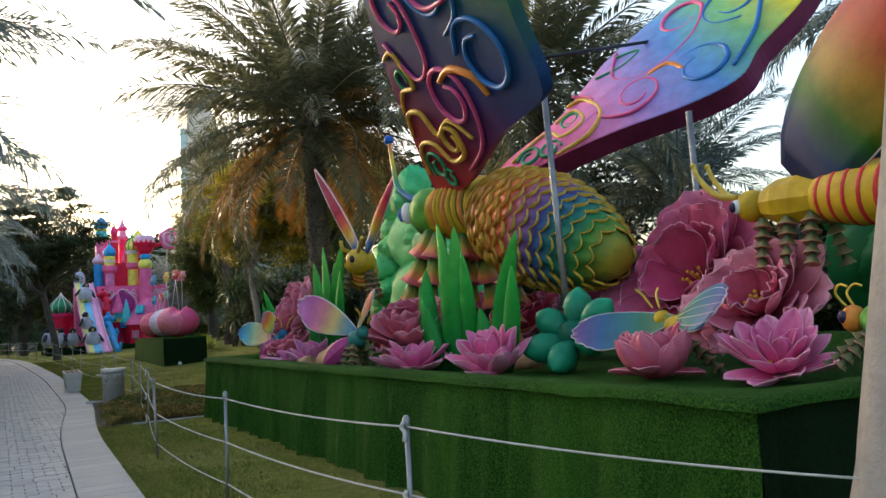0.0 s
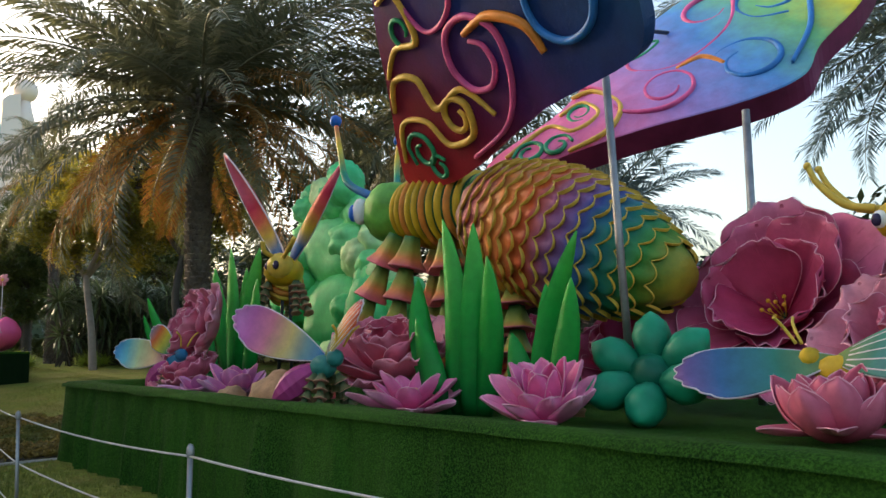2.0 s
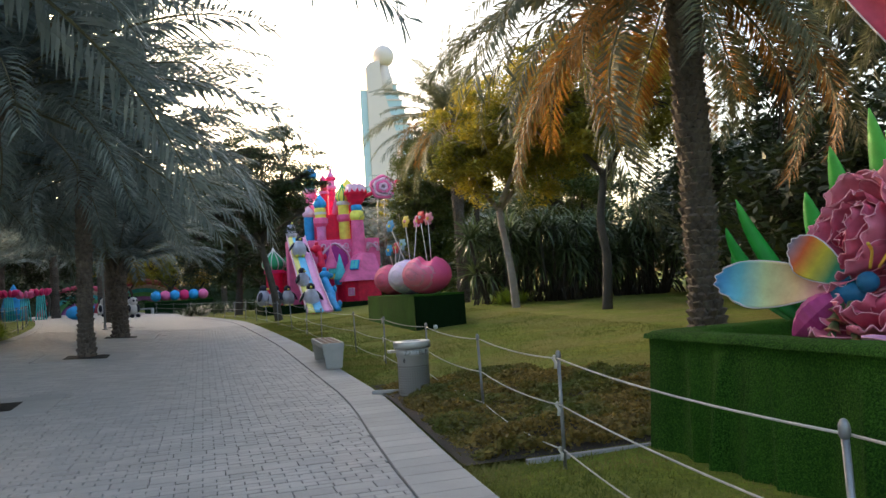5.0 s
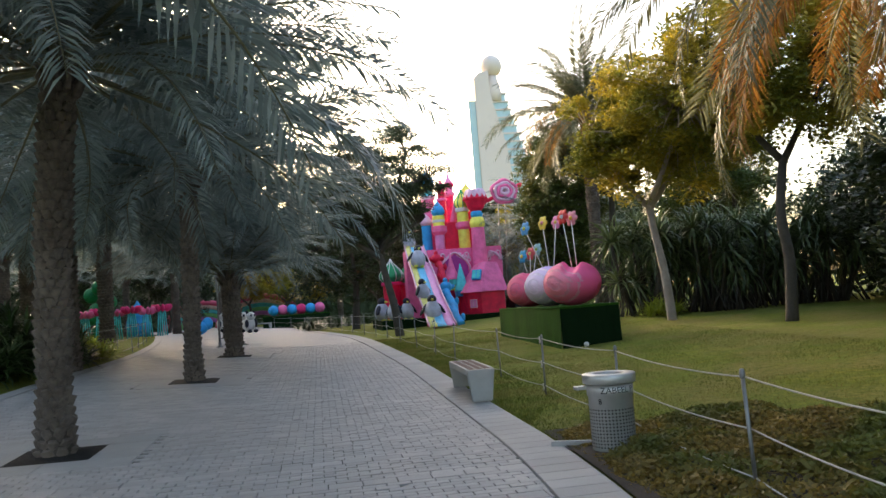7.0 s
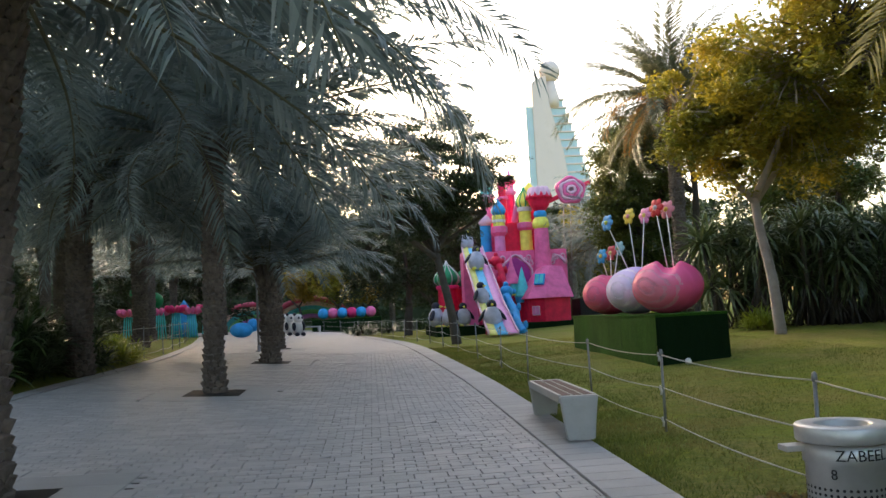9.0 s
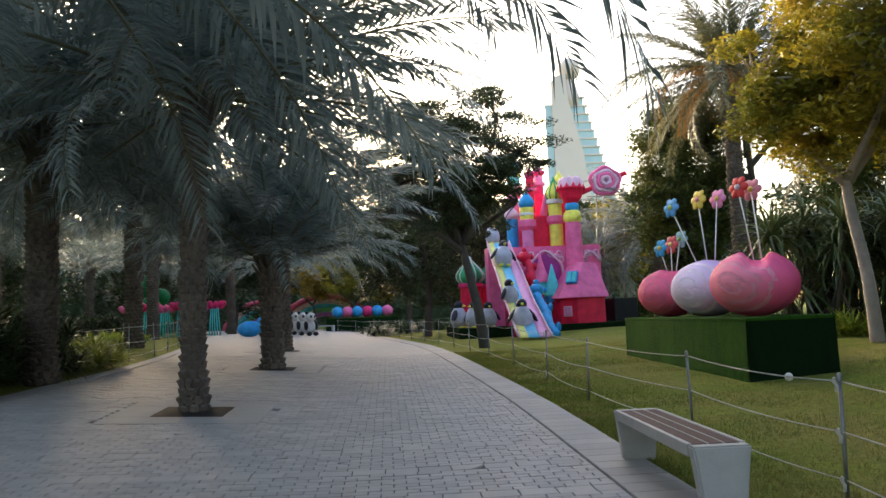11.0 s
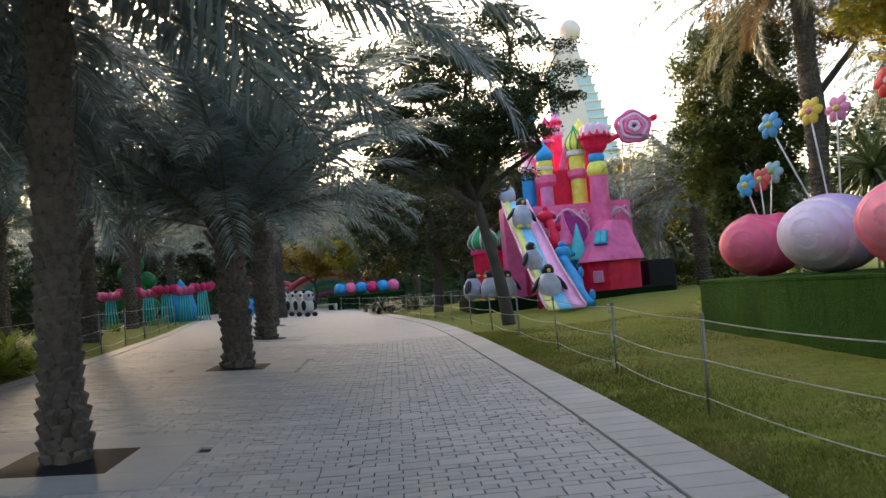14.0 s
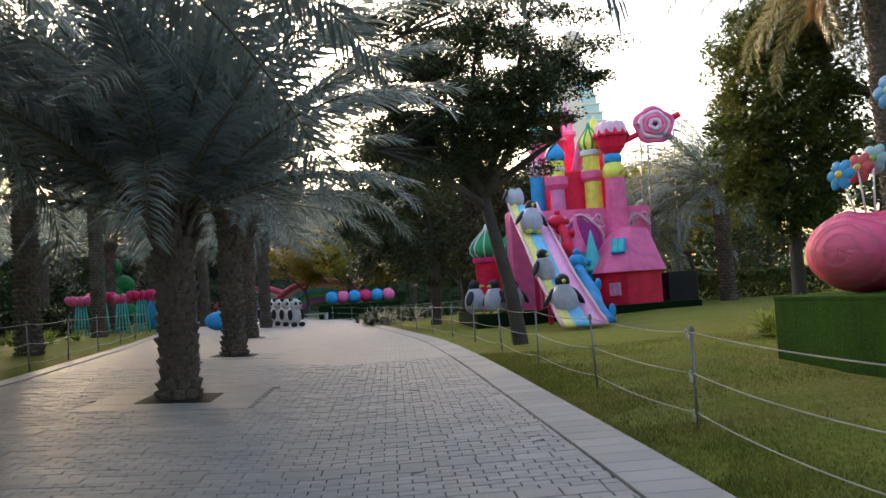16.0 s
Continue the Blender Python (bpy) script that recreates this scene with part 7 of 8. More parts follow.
palm(12.0, 64.0, 4.0, 0.3, F_far, 44, "date palm behind the castle", 39, spread=(75, -55), group="palms beyond the lawn")


# ---- leafy trees ----
def tree(name, x, y, label, trunk, limbs, clumps, leaf_mat, bark, leaf, per, seed, flat=0.5, group=""):
    """trunk and limbs: rows of (points, radii); clumps: rows of (x, y, z, rx, ry, rz)."""
    rnd = random.Random(seed)
    t = thing(name, pose(x, y, gz(x, y)), label, "tree", group)
    bm = bm_new()
    add_tube(bm, smooth_path(trunk[0], 4), [float(q) for q in np.interp(np.linspace(0, 1, 4 * (len(trunk[0]) - 1) + 1), np.linspace(0, 1, len(trunk[1])), trunk[1])], 10)
    tr = part("trunk", bm, bark, t)
    top = Vector(trunk[0][-1])
    for pts in limbs:
        bm = bm_new()
        pp = smooth_path(pts, 4)
        add_tube(bm, pp, [0.09 * trunk[1][0] / 0.14 * (1 - 0.85 * i / len(pp)) for i in range(len(pp))], 7)
        part("limb", bm, bark, t)
    verts, faces = [], []
    tb = bm_new()
    for c in clumps:
        c0 = Vector(c[:3])
        start = min((Vector(p[-1]) for p in limbs), key=lambda q: (q - c0).length) if limbs else top
        add_tube(tb, [start, start.lerp(c0, 0.6) + Vector((0, 0, 0.1)), c0], [0.03, 0.02, 0.008], 5)
        for _ in range(per):
            d = Vector((rnd.gauss(0, 1), rnd.gauss(0, 1), rnd.gauss(0, 1))).normalized() * rnd.random() ** 0.4
            o = c0 + Vector((d.x * c[3], d.y * c[4], d.z * c[5]))
            a = Vector((rnd.gauss(0, 1), rnd.gauss(0, 1), rnd.gauss(0, 1) * flat)).normalized()
            b = a.cross(Vector((rnd.gauss(0, 1), rnd.gauss(0, 1), 1.5))).normalized()
            s = leaf * rnd.uniform(0.6, 1.3)
            i = len(verts)
            verts += [tuple(o - a * s), tuple(o + b * s * 0.42), tuple(o + a * s), tuple(o - b * s * 0.42)]
            faces.append((i, i + 1, i + 2, i + 3))
    part("twig", tb, bark, t)
    part("crown", pymesh("crown", verts, faces, leaf_mat), None, t)["kind"] = "stuff"
    return t


def clump_cloud(c, r, n, size, seed, squash=0.7, hollow=0.35):
    rnd = random.Random(seed)
    out = []
    for _ in range(n):
        d = Vector((rnd.gauss(0, 1), rnd.gauss(0, 1), rnd.gauss(0, 1))).normalized() * (hollow + (1 - hollow) * rnd.random() ** 0.6)
        s = size * rnd.uniform(0.6, 1.3)
        out.append((c[0] + d.x * r[0], c[1] + d.y * r[1], c[2] + d.z * r[2], s, s, s * squash))
    return out


L_dark = leafmat("leaf_dark", (0.026, 0.046, 0.016), (0.065, 0.09, 0.03), None, 0.5, 0.5, 0.2)
L_mid = leafmat("leaf_mid", (0.06, 0.10, 0.022), (0.15, 0.20, 0.045), (0.20, 0.185, 0.03), 0.5, 0.5, 0.25)
L_gold = leafmat("leaf_gold", (0.13, 0.15, 0.018), (0.30, 0.28, 0.03), (0.48, 0.36, 0.03), 0.5, 0.45, 0.35)
L_orange = leafmat("leaf_orange", (0.16, 0.09, 0.02), (0.32, 0.18, 0.04), (0.20, 0.16, 0.04), 0.55, 0.6, 0.35)
L_yellow = leafmat("leaf_yellow", (0.30, 0.22, 0.03), (0.50, 0.33, 0.05), None, 0.55, 0.6, 0.35)

tree("small_tree", 2.58, 44.2, "slender leaning tree with an airy dark crown", ([(0, 0, -0.1), (-0.15, 0, 1.2), (-0.4, 0, 2.4), (-0.62, 0, 3.5)], [0.19, 0.16, 0.14, 0.12]),
     [[(-0.6, 0, 3.3), (-1.5, 0.4, 4.6), (-2.6, 0.3, 5.6)], [(-0.6, 0, 3.4), (0.4, -0.3, 5.0), (1.5, 0, 6.4)], [(-0.6, 0, 3.5), (-0.7, 0.5, 5.4), (-0.4, 0.6, 7.6)], [(-0.6, 0, 3.2), (-1.8, -0.6, 4.0), (-3.0, -0.8, 4.5)], [(-0.6, 0, 3.5), (0.7, 0.6, 4.4), (1.5, 0.9, 4.9)], [(-0.6, 0, 3.4), (-1.6, -0.2, 5.6), (-2.2, -0.4, 7.2)], [(-0.6, 0, 3.5), (0.3, 0.2, 6.0), (0.8, 0.3, 7.6)]],
     clump_cloud((-0.75, 0, 6.5), (3.2, 2.6, 2.2), 150, 0.78, 5, 0.2, 0.2) + clump_cloud((-1.1, 0, 4.6), (2.4, 1.8, 1.2), 52, 0.6, 6, 0.4), L_dark, M_bark, 0.055, 430, 51)
tree("gold_tree", 10.06, 34.8, "forked tree with golden green leaves", ([(0, 0, -0.1), (-0.12, 0, 1.5), (-0.3, 0.1, 2.9), (-0.36, 0.1, 3.6)], [0.16, 0.135, 0.12, 0.11]),
     [[(-0.36, 0.1, 3.5), (-1.1, 0.6, 4.7), (-1.8, 1.0, 6.2)], [(-0.36, 0.1, 3.5), (0.6, 0.0, 4.8), (1.4, 0.2, 6.4)], [(-0.36, 0.1, 3.6), (0, -1.0, 5.2), (0.2, -1.4, 6.6)]],
     clump_cloud((0.3, 0.2, 6.0), (3.3, 2.8, 2.3), 190, 0.62, 7, 0.6, 0.25) + clump_cloud((-1.4, 0.5, 5.4), (1.6, 1.4, 1.1), 30, 0.45, 8), L_gold, M_bark_pale, 0.085, 210, 52)
tree("gold_tree", 11.45, 30.7, "dark trunked tree with golden green leaves", ([(0, 0, -0.1), (0.12, 0, 1.6), (0.0, 0, 2.8), (0.3, 0.1, 4.3)], [0.175, 0.15, 0.13, 0.115]),
     [[(0.3, 0.1, 4.2), (-0.6, 0.5, 5.5), (-1.4, 0.7, 6.7)], [(0.3, 0.1, 4.2), (1.2, 0.2, 5.5), (2.1, 0.2, 6.7)]],
     clump_cloud((0.5, 0.4, 6.9), (3.5, 2.8, 2.3), 185, 0.62, 9, 0.6, 0.25), L_gold, M_bark, 0.09, 200, 53)
tree("orange_tree", 12.2, 45.5, "tall tree with thin orange foliage", ([(0, 0, -0.1), (0.2, 0, 2.5), (0.4, 0, 5.0), (0.3, 0, 6.6)], [0.2, 0.17, 0.13, 0.1]),
     [[(0.3, 0, 5.2), (-1.2, 0.2, 6.4), (-2.2, 0.3, 7.4)], [(0.3, 0, 5.6), (1.6, 0, 7.0), (2.4, 0.2, 8.0)], [(0.3, 0, 6.0), (0.2, 0, 8.0), (0, 0.2, 9.2)]],
     clump_cloud((0, 0, 8.2), (2.9, 2.4, 1.6), 52, 0.55, 10, 0.5), L_orange, M_bark, 0.08, 120, 54)
tree("dense_tree", 10.7, 47.0, "dense rounded green tree", ([(0, 0, -0.1), (0, 0, 1.5), (0.1, 0, 3.0)], [0.2, 0.17, 0.14]),
     [[(0.1, 0, 2.8), (-0.7, 0.2, 4.0), (-1.0, 0.2, 5.0)], [(0.1, 0, 2.8), (0.8, 0, 4.2), (1.0, 0.1, 5.6)], [(0.1, 0, 3), (0, 0.3, 5), (0, 0.3, 7)]],
     clump_cloud((0, 0, 5.3), (2.0, 1.9, 3.3), 230, 0.52, 12, 0.8, 0.5), L_mid, M_bark, 0.085, 210, 55)
tree("dense_tree", 16.5, 43.5, "green tree behind the tall palm", ([(0, 0, -0.1), (0, 0, 1.5), (0.1, 0, 3.0)], [0.2, 0.17, 0.14]),
     [[(0.1, 0, 2.8), (-0.7, 0.2, 4.0), (-1.0, 0.2, 5.0)], [(0.1, 0, 2.8), (0.8, 0, 4.2), (1.0, 0.1, 5.6)]],
     clump_cloud((0, 0, 5.4), (2.6, 2.2, 2.6), 110, 0.6, 13, 0.8, 0.5), L_mid, M_bark, 0.1, 170, 56)
tree("shade_tree", 1.6, 62.0, "broad dark tree beside the path's far bend", ([(0, 0, -0.1), (0.1, 0, 1.5), (0.2, 0, 3.0)], [0.26, 0.22, 0.18]),
     [[(0.2, 0, 2.8), (-1.0, 0.2, 4.0), (-2.0, 0.2, 5.0)], [(0.2, 0, 2.8), (1.2, 0, 4.2), (2.0, 0.1, 5.6)], [(0.2, 0, 3), (0, 0.3, 5), (0, 0.3, 7)]],
     clump_cloud((-0.4, 0, 5.6), (4.2, 3.4, 4.0), 210, 0.8, 14, 0.7, 0.4), L_dark, M_bark, 0.12, 170, 57)
for i, (x, y, mt) in enumerate(((-3.5, 88, L_gold), (-7.5, 93, L_yellow), (-1.0, 96, L_yellow), (3.6, 72, L_dark), (-13.5, 84, L_dark), (-20, 84, L_dark), (7.5, 68, L_dark), (5.0, 90, L_dark), (14.8, 66, L_gold), (-27, 74, L_dark), (-26, 54, L_dark))):
    tree("background_tree", x, y, ("yellow leaved" if mt is L_yellow else "golden green" if mt is L_gold else "dark green") + " tree at the park's edge", ([(0, 0, -0.1), (0.3, 0, 1.2), (0.1, 0, 2.4)], [0.16, 0.13, 0.11]),
         [[(0.1, 0, 2.2), (-0.9, 0.2, 3.2), (-1.6, 0.2, 4.0)], [(0.1, 0, 2.2), (0.9, 0, 3.4), (1.6, 0.1, 4.2)]],
         clump_cloud((0, 0, 5.2), (3.2, 2.8, 2.6), 110, 0.8, 80 + i, 0.7, 0.3), mt, M_bark, 0.14, 110, 90 + i, group="background trees")
# the dark belt of trees that closes the view behind the exhibits
for i, (x, y, r, h) in enumerate(((17, 30, 3.4, 3.6), (15.4, 24.5, 3.0, 5.6), (17.5, 19, 3.4, 4), (19, 12.4, 3.0, 2.3), (18, 7, 3.2, 2.8), (17, 1, 3.4, 3.6), (20, 36, 3.4, 3.4), (13.0, 22.5, 2.4, 2.6), (15, -4, 3.4, 3.6), (23, 42, 3.5, 3.6))):
    tree("belt_tree", x, y, "dense dark tree in the belt behind the displays", ([(0, 0, -0.1), (0.1, 0, 1.2), (0.1, 0, 2.4)], [0.2, 0.16, 0.12]),
         [[(0.1, 0, 2.0), (-0.9, 0.3, 3.0), (-1.6, 0.5, h)], [(0.1, 0, 2.0), (0.6, 0.9, 3.2), (0.8, 1.6, h)]],
         clump_cloud((0, 0, h * 0.95), (r, r, h * 0.8), 90, 0.8, 130 + i, 0.75, 0.3), L_dark, M_bark, 0.14, 120, 150 + i, group="tree belt")

# a pale leaning trunk in front of the stage
bm = bm_new()
add_tube(bm, smooth_path([(0, 0, -0.1), (0.13, 0, 0.6), (0.36, 0, 1.4), (0.6, 0, 2.2), (0.9, 0.0, 3.4)], 5), [0.2, 0.17, 0.155, 0.15, 0.15, 0.145] + [0.13] * 15, 14)
pt = thing("pale_tree", pose(3.12, 2.15, 0), "pale barked leaning tree trunk beside the stage", "tree")
part("trunk", bm, M_bark_pale, pt)
part("crown", pymesh("crown", *(lambda r: ([p for i in range(2500) for o in [Vector((0.9 + r.gauss(0, 0.9), r.gauss(0, 0.9) - 0.8, 5.3 + r.gauss(0, 0.6)))] for a in [Vector((r.gauss(0, 1), r.gauss(0, 1), r.gauss(0, 0.5))).normalized() * 0.08] for b in [Vector((-a.y, a.x, 0.02)) * 0.4] for p in (tuple(o - a), tuple(o + b), tuple(o + a), tuple(o - b))], [(4 * i, 4 * i + 1, 4 * i + 2, 4 * i + 3) for i in range(2500)]))(random.Random(9)), L_mid), None, pt)["kind"] = "stuff"
bm = bm_new()
add_tube(bm, smooth_path([(0.85, 0, 3.2), (0.95, -0.2, 4.0), (1.0, -0.5, 5.2)], 4), [0.1] * 8 + [0.03], 8)
part("limb", bm, M_bark_pale, pt)


# ---- strap-leaved thicket and shrubs ----
L_strap = leafmat("strap_leaf", (0.05, 0.085, 0.03), (0.20, 0.26, 0.11), None, 0.35, 0.6, 0.15)


def rosette_mesh(name, n, length, width, mat, seed, el=(75, -30), bend=70):
    rnd = random.Random(seed)
    verts, faces = [], []
    for k in range(n):
        az, e = k * 2.4 + rnd.uniform(-0.2, 0.2), radians(el[0] + (el[1] - el[0]) * (k + 0.5) / n + rnd.uniform(-8, 8))
        ln = length * rnd.uniform(0.75, 1.15)
        p = Vector((0, 0, 0))
        side = Vector((-math.sin(az), math.cos(az), 0))
        b = len(verts)
        segs = 4
        for i in range(segs + 1):
            u = i / segs
            w = width * (1 - u ** 2) + 0.002
            verts += [tuple(p - side * w), tuple(p + side * w)]
            a = e - radians(bend) * u ** 1.3
            p = p + Vector((math.cos(a) * math.cos(az), math.cos(a) * math.sin(az), math.sin(a))) * (ln / segs)
        for i in range(segs):
            q = b + 2 * i
            faces.append((q, q + 1, q + 3, q + 2))
    return pymesh(name, verts, faces, mat)


R_screw = [rosette_mesh("leaf_rosette", 46, 1.05, 0.032, L_strap, s, (80, -50), 85) for s in (1, 2, 3)]
rs = random.Random(21)
for i in range(7):
    x, y = 10.9 + 1.1 * i, 38.6 + 0.6 * math.sin(i * 1.9)
    t = thing("screw_pine", pose(x, y, gz(x, y)) @ Matrix.Scale(1.2, 4), "screw pine thicket with strappy leaves and prop roots", "shrub", "screw pines")
    for k in range(15):
        h = rs.uniform(1.0, 2.6)
        dx, dy = rs.uniform(-0.85, 0.85), rs.uniform(-0.9, 0.9)
        part("leaf_rosette", R_screw[k % 3], None, t, m=pose(dx, dy, h, rs.uniform(-25, 25), rs.uniform(-25, 25), rs.uniform(0, 360)))
        bm = bm_new()
        add_tube(bm, [(dx * 0.5, dy * 0.5, 0), (dx * 0.8, dy * 0.8, h * 0.5), (dx, dy, h)], [0.06, 0.05, 0.05], 6)
        for q in range(4):
            a = rs.uniform(0, math.tau)
            add_tube(bm, [(dx * 0.7, dy * 0.7, h * 0.45), (dx * 0.7 + 0.4 * math.cos(a), dy * 0.7 + 0.4 * math.sin(a), 0)], 0.02, 4)
        part("stem", bm, M_bark, t)

L_shrub = leafmat("shrub_leaf", (0.025, 0.055, 0.015), (0.06, 0.10, 0.025), None, 0.4, 0.6, 0.2)
L_lime = leafmat("lime_leaf", (0.22, 0.31, 0.03), (0.40, 0.47, 0.06), None, 0.4, 0.6, 0.4)
R_fern = [rosette_mesh("leaf_rosette", 30, 0.75, 0.035, L_shrub, s, (80, 10), 75) for s in (4, 5)]
R_lime = [rosette_mesh("leaf_rosette", 30, 0.55, 0.035, L_lime, s, (80, 10), 70) for s in (6, 7)]
R_fine = [rosette_mesh("leaf_rosette", 40, 0.6, 0.016, L_lime, s, (85, 15), 80) for s in (8, 9)]
M_soil = paint("bed_soil", (0.045, 0.035, 0.026), 0.95, 0.35, 3, 60, 0.6)


def shrub(x, y, rosettes, n, spread, h, label, seed, group):
    rnd = random.Random(seed)
    t = thing("shrub", pose(x, y, gz(x, y)), label, "shrub", group)
    for k in range(n):
        a, r = rnd.uniform(0, math.tau), spread * math.sqrt(rnd.random())
        part("leaf_rosette", rosettes[k % len(rosettes)], None, t, m=pose(r * math.cos(a), r * math.sin(a), rnd.uniform(0.0, h) * (1 - 0.5 * r / spread), rnd.uniform(-20, 20), rnd.uniform(-20, 20), rnd.uniform(0, 360)) @ Matrix.Scale(rnd.uniform(0.7, 1.2), 4))


k = 0
for y in (30.4, 31.6, 32.8, 34.0, 35.2):
    shrub(left_x(y) - 0.9, y, R_fern, 20, 0.85, 1.3, "dark leafy shrub beside the path", 300 + k, "dark shrubs")
    shrub(left_x(y) - 2.3, y + 0.4, R_fern, 18, 1.0, 1.9, "dark leafy shrub beside the path", 340 + k, "dark shrubs")
    k += 1
for y in (36.4, 37.4, 38.3):
    shrub(left_x(y) - 0.75, y, R_lime, 12, 0.6, 0.5, "lime green leafy shrub at the corner of the lawn", 400 + k, "lime shrubs")
    k += 1
for i in range(12):
    shrub(-12 - i * 1.3, 54.5 + 3 * math.sin(i), R_lime, 8, 0.9, 0.35, "lime green border plant across the lawn", 420 + i, "lime shrubs")
for x, y in ((7.4, 35.9), (7.0, 37.3), (8.1, 37.4), (6.7, 39.8), (7.9, 40.6), (9.0, 41.5), (10.8, 37.2)):
    shrub(x, y, R_fine, 14, 0.5, 0.35, "yellow-green grassy plant at the lawn's back", 500 + k, "grassy plants")
    k += 1
for i in range(9):
    shrub(-1.4 + i * 0.75 - 0.6 * (i % 2), 66 + i * 2.1, R_fern, 9, 0.8, 0.5, "low green plant along the far fence", 520 + i, "far plants")


def hedge(name, x0, x1, y0, y1, h, label, mat, n, seed, leaf=0.06):
    rnd = random.Random(seed)
    verts, faces = [], []
    for _ in range(n):
        x, y = rnd.uniform(x0, x1), rnd.uniform(y0, y1)
        top = h * (1 + 0.12 * fractal(x, y, 1.4))
        z = top * (1 - rnd.random() ** 2.2)
        o = Vector((x, y, gz(x, y) + z))
        a = Vector((rnd.gauss(0, 1), rnd.gauss(0, 1), rnd.gauss(0, 0.7))).normalized() * leaf * rnd.uniform(0.7, 1.3)
        b = a.cross(Vector((rnd.gauss(0, 1), rnd.gauss(0, 1), 1))).normalized() * leaf * 0.45
        i = len(verts)
        verts += [tuple(o - a), tuple(o + b), tuple(o + a), tuple(o - b)]
        faces.append((i, i + 1, i + 2, i + 3))
    if h > 2:
        # the packed heart of the hedge
        ix, iy, m = (x1 - x0) * 0.12, (y1 - y0) * 0.12, 24
        base = len(verts)
        ring = [(x0 + ix + (x1 - x0 - 2 * ix) * i / m, y0 + iy) for i in range(m)] + [(x1 - ix, y0 + iy + (y1 - y0 - 2 * iy) * i / m) for i in range(m)]
        ring += [(x1 - ix - (x1 - x0 - 2 * ix) * i / m, y1 - iy) for i in range(m)] + [(x0 + ix, y1 - iy - (y1 - y0 - 2 * iy) * i / m) for i in range(m)]
        for x, y in ring:
            verts += [(x, y, gz(x, y) - 0.1), (x, y, gz(x, y) + h * (0.66 + 0.14 * fractal(x, y, 0.7)))]
        k = len(ring)
        for i in range(k):
            a, b = base + 2 * i, base + 2 * ((i + 1) % k)
            faces.append((a, b, b + 1, a + 1))
    thing(name, Matrix.Identity(4), label, "hedge", kind="stuff", data=pymesh(name, verts, faces, mat))


hedge("hedge", 9.5, 20, 60.5, 62.0, 1.2, "clipped green hedge beyond the castle", L_mid, 9000, 1, 0.12)
hedge("hedge", -34, -16.5, 66, 69, 1.4, "dark hedge beyond the shaded lawn", L_dark, 12000, 2, 0.16)
hedge("hedge", 19, 25, -8, 44, 3.0, "dense dark undergrowth behind the displays", L_dark, 26000, 3, 0.22)
hedge("hedge", 4.5, 9, 70, 74, 2.4, "dark undergrowth behind the castle", L_dark, 8000, 4, 0.2)
hedge("hedge", -52, -38, -5, 110, 9.0, "tall dark trees along the park's edge", L_dark, 52000, 5, 0.5)
hedge("hedge", -75, 44, 112, 120, 13.0, "far line of dark park trees", L_dark, 80000, 6, 0.55)

# brown and green ground cover in the bed by the kerb
L_cover = leafmat("cover_leaf", (0.14, 0.105, 0.022), (0.34, 0.23, 0.05), (0.11, 0.14, 0.022), 0.6, 0.7, 0.4)
rc = random.Random(77)
verts, faces = [], []
while len(faces) < 60000:
    y = rc.uniform(14.6, 20.4)
    x0 = kerb_x(y) + 0.08 + 0.1 * fractal(y, 0, 2.0)
    x1 = 6.4 - 0.62 * max(0, y - 17.0)
    if x1 < x0 + 0.1:
        continue
    x = rc.uniform(x0, x1)
    if (x - 2.22) ** 2 + (y - 19.2) ** 2 < 0.1 or (rc.random() < 0.6 and fractal(x, y, 1.3) < -0.2):
        continue
    hgt = 0.2 * (0.7 + 0.9 * fractal(x, y, 1.9)) * ease(0, 0.5, x - x0 + 0.1)
    o = Vector((x, y, gz(x, y) + max(0.02, hgt) * rc.random() ** 0.5))
    a = Vector((rc.gauss(0, 1), rc.gauss(0, 1), rc.gauss(0, 0.6))).normalized() * rc.uniform(0.018, 0.045)
    b = a.cross(Vector((rc.gauss(0, 1), rc.gauss(0, 1), 1))).normalized() * 0.018
    i = len(verts)
    verts += [tuple(o - a), tuple(o + b), tuple(o + a), tuple(o - b)]
    faces.append((i, i + 1, i + 2, i + 3))
thing("ground_cover", Matrix.Identity(4), "brown and green ground cover plants in a soil bed", "ground cover", kind="stuff", data=pymesh("ground_cover", verts, faces, L_cover))
bed = strip_mesh("bed_soil", lambda y: kerb_x(y) + 0.01, lambda y: max(kerb_x(y) + 0.3, min(6.4, 6.6 - 0.62 * max(0, y - 17.0))), 14.5, 20.6, 0.4, 0.03, M_soil, 10)
thing("planting_bed", Matrix.Identity(4), "dark soil of the planting bed beside the kerb", "soil", kind="structure", data=bed)
bm = bm_new()
add_box(bm, 1.95, 3.15, 14.40, 14.45, -0.05, 0.035, 0.006)
thing("bed_edging", pose(0, 0, 0), "thin concrete edging of the planting bed", "edging", data=mesh_of("bed_edging", bm, M_slab, False))

bm = bm_new()
add_box(bm, -0.25, 0.25, -0.025, 0.025, -0.05, 0.045, 0.006)
thing("bed_edging", pose(1.93, 19.58, gz(1.93, 19.58) + 0.03, 0, 0, -24), "short concrete edging at the end of the planting bed", "edging", data=mesh_of("bed_edging", bm, M_slab, False))
bm = bm_new()
add_lathe(bm, [(0.02, -0.05), (0.05, -0.04), (0.055, 0.02), (0.085, 0.05), (0.1, 0.11), (0.085, 0.17), (0.045, 0.205), (0.005, 0.215)], 18)
thing("ground_lamp", pose(5.78, 30.42, gz(5.78, 30.42)) @ Matrix.Scale(0.65, 4), "small round white ground lamp beside the turf platform", "ground lamp", data=mesh_of("ground_lamp", bm, M_white))

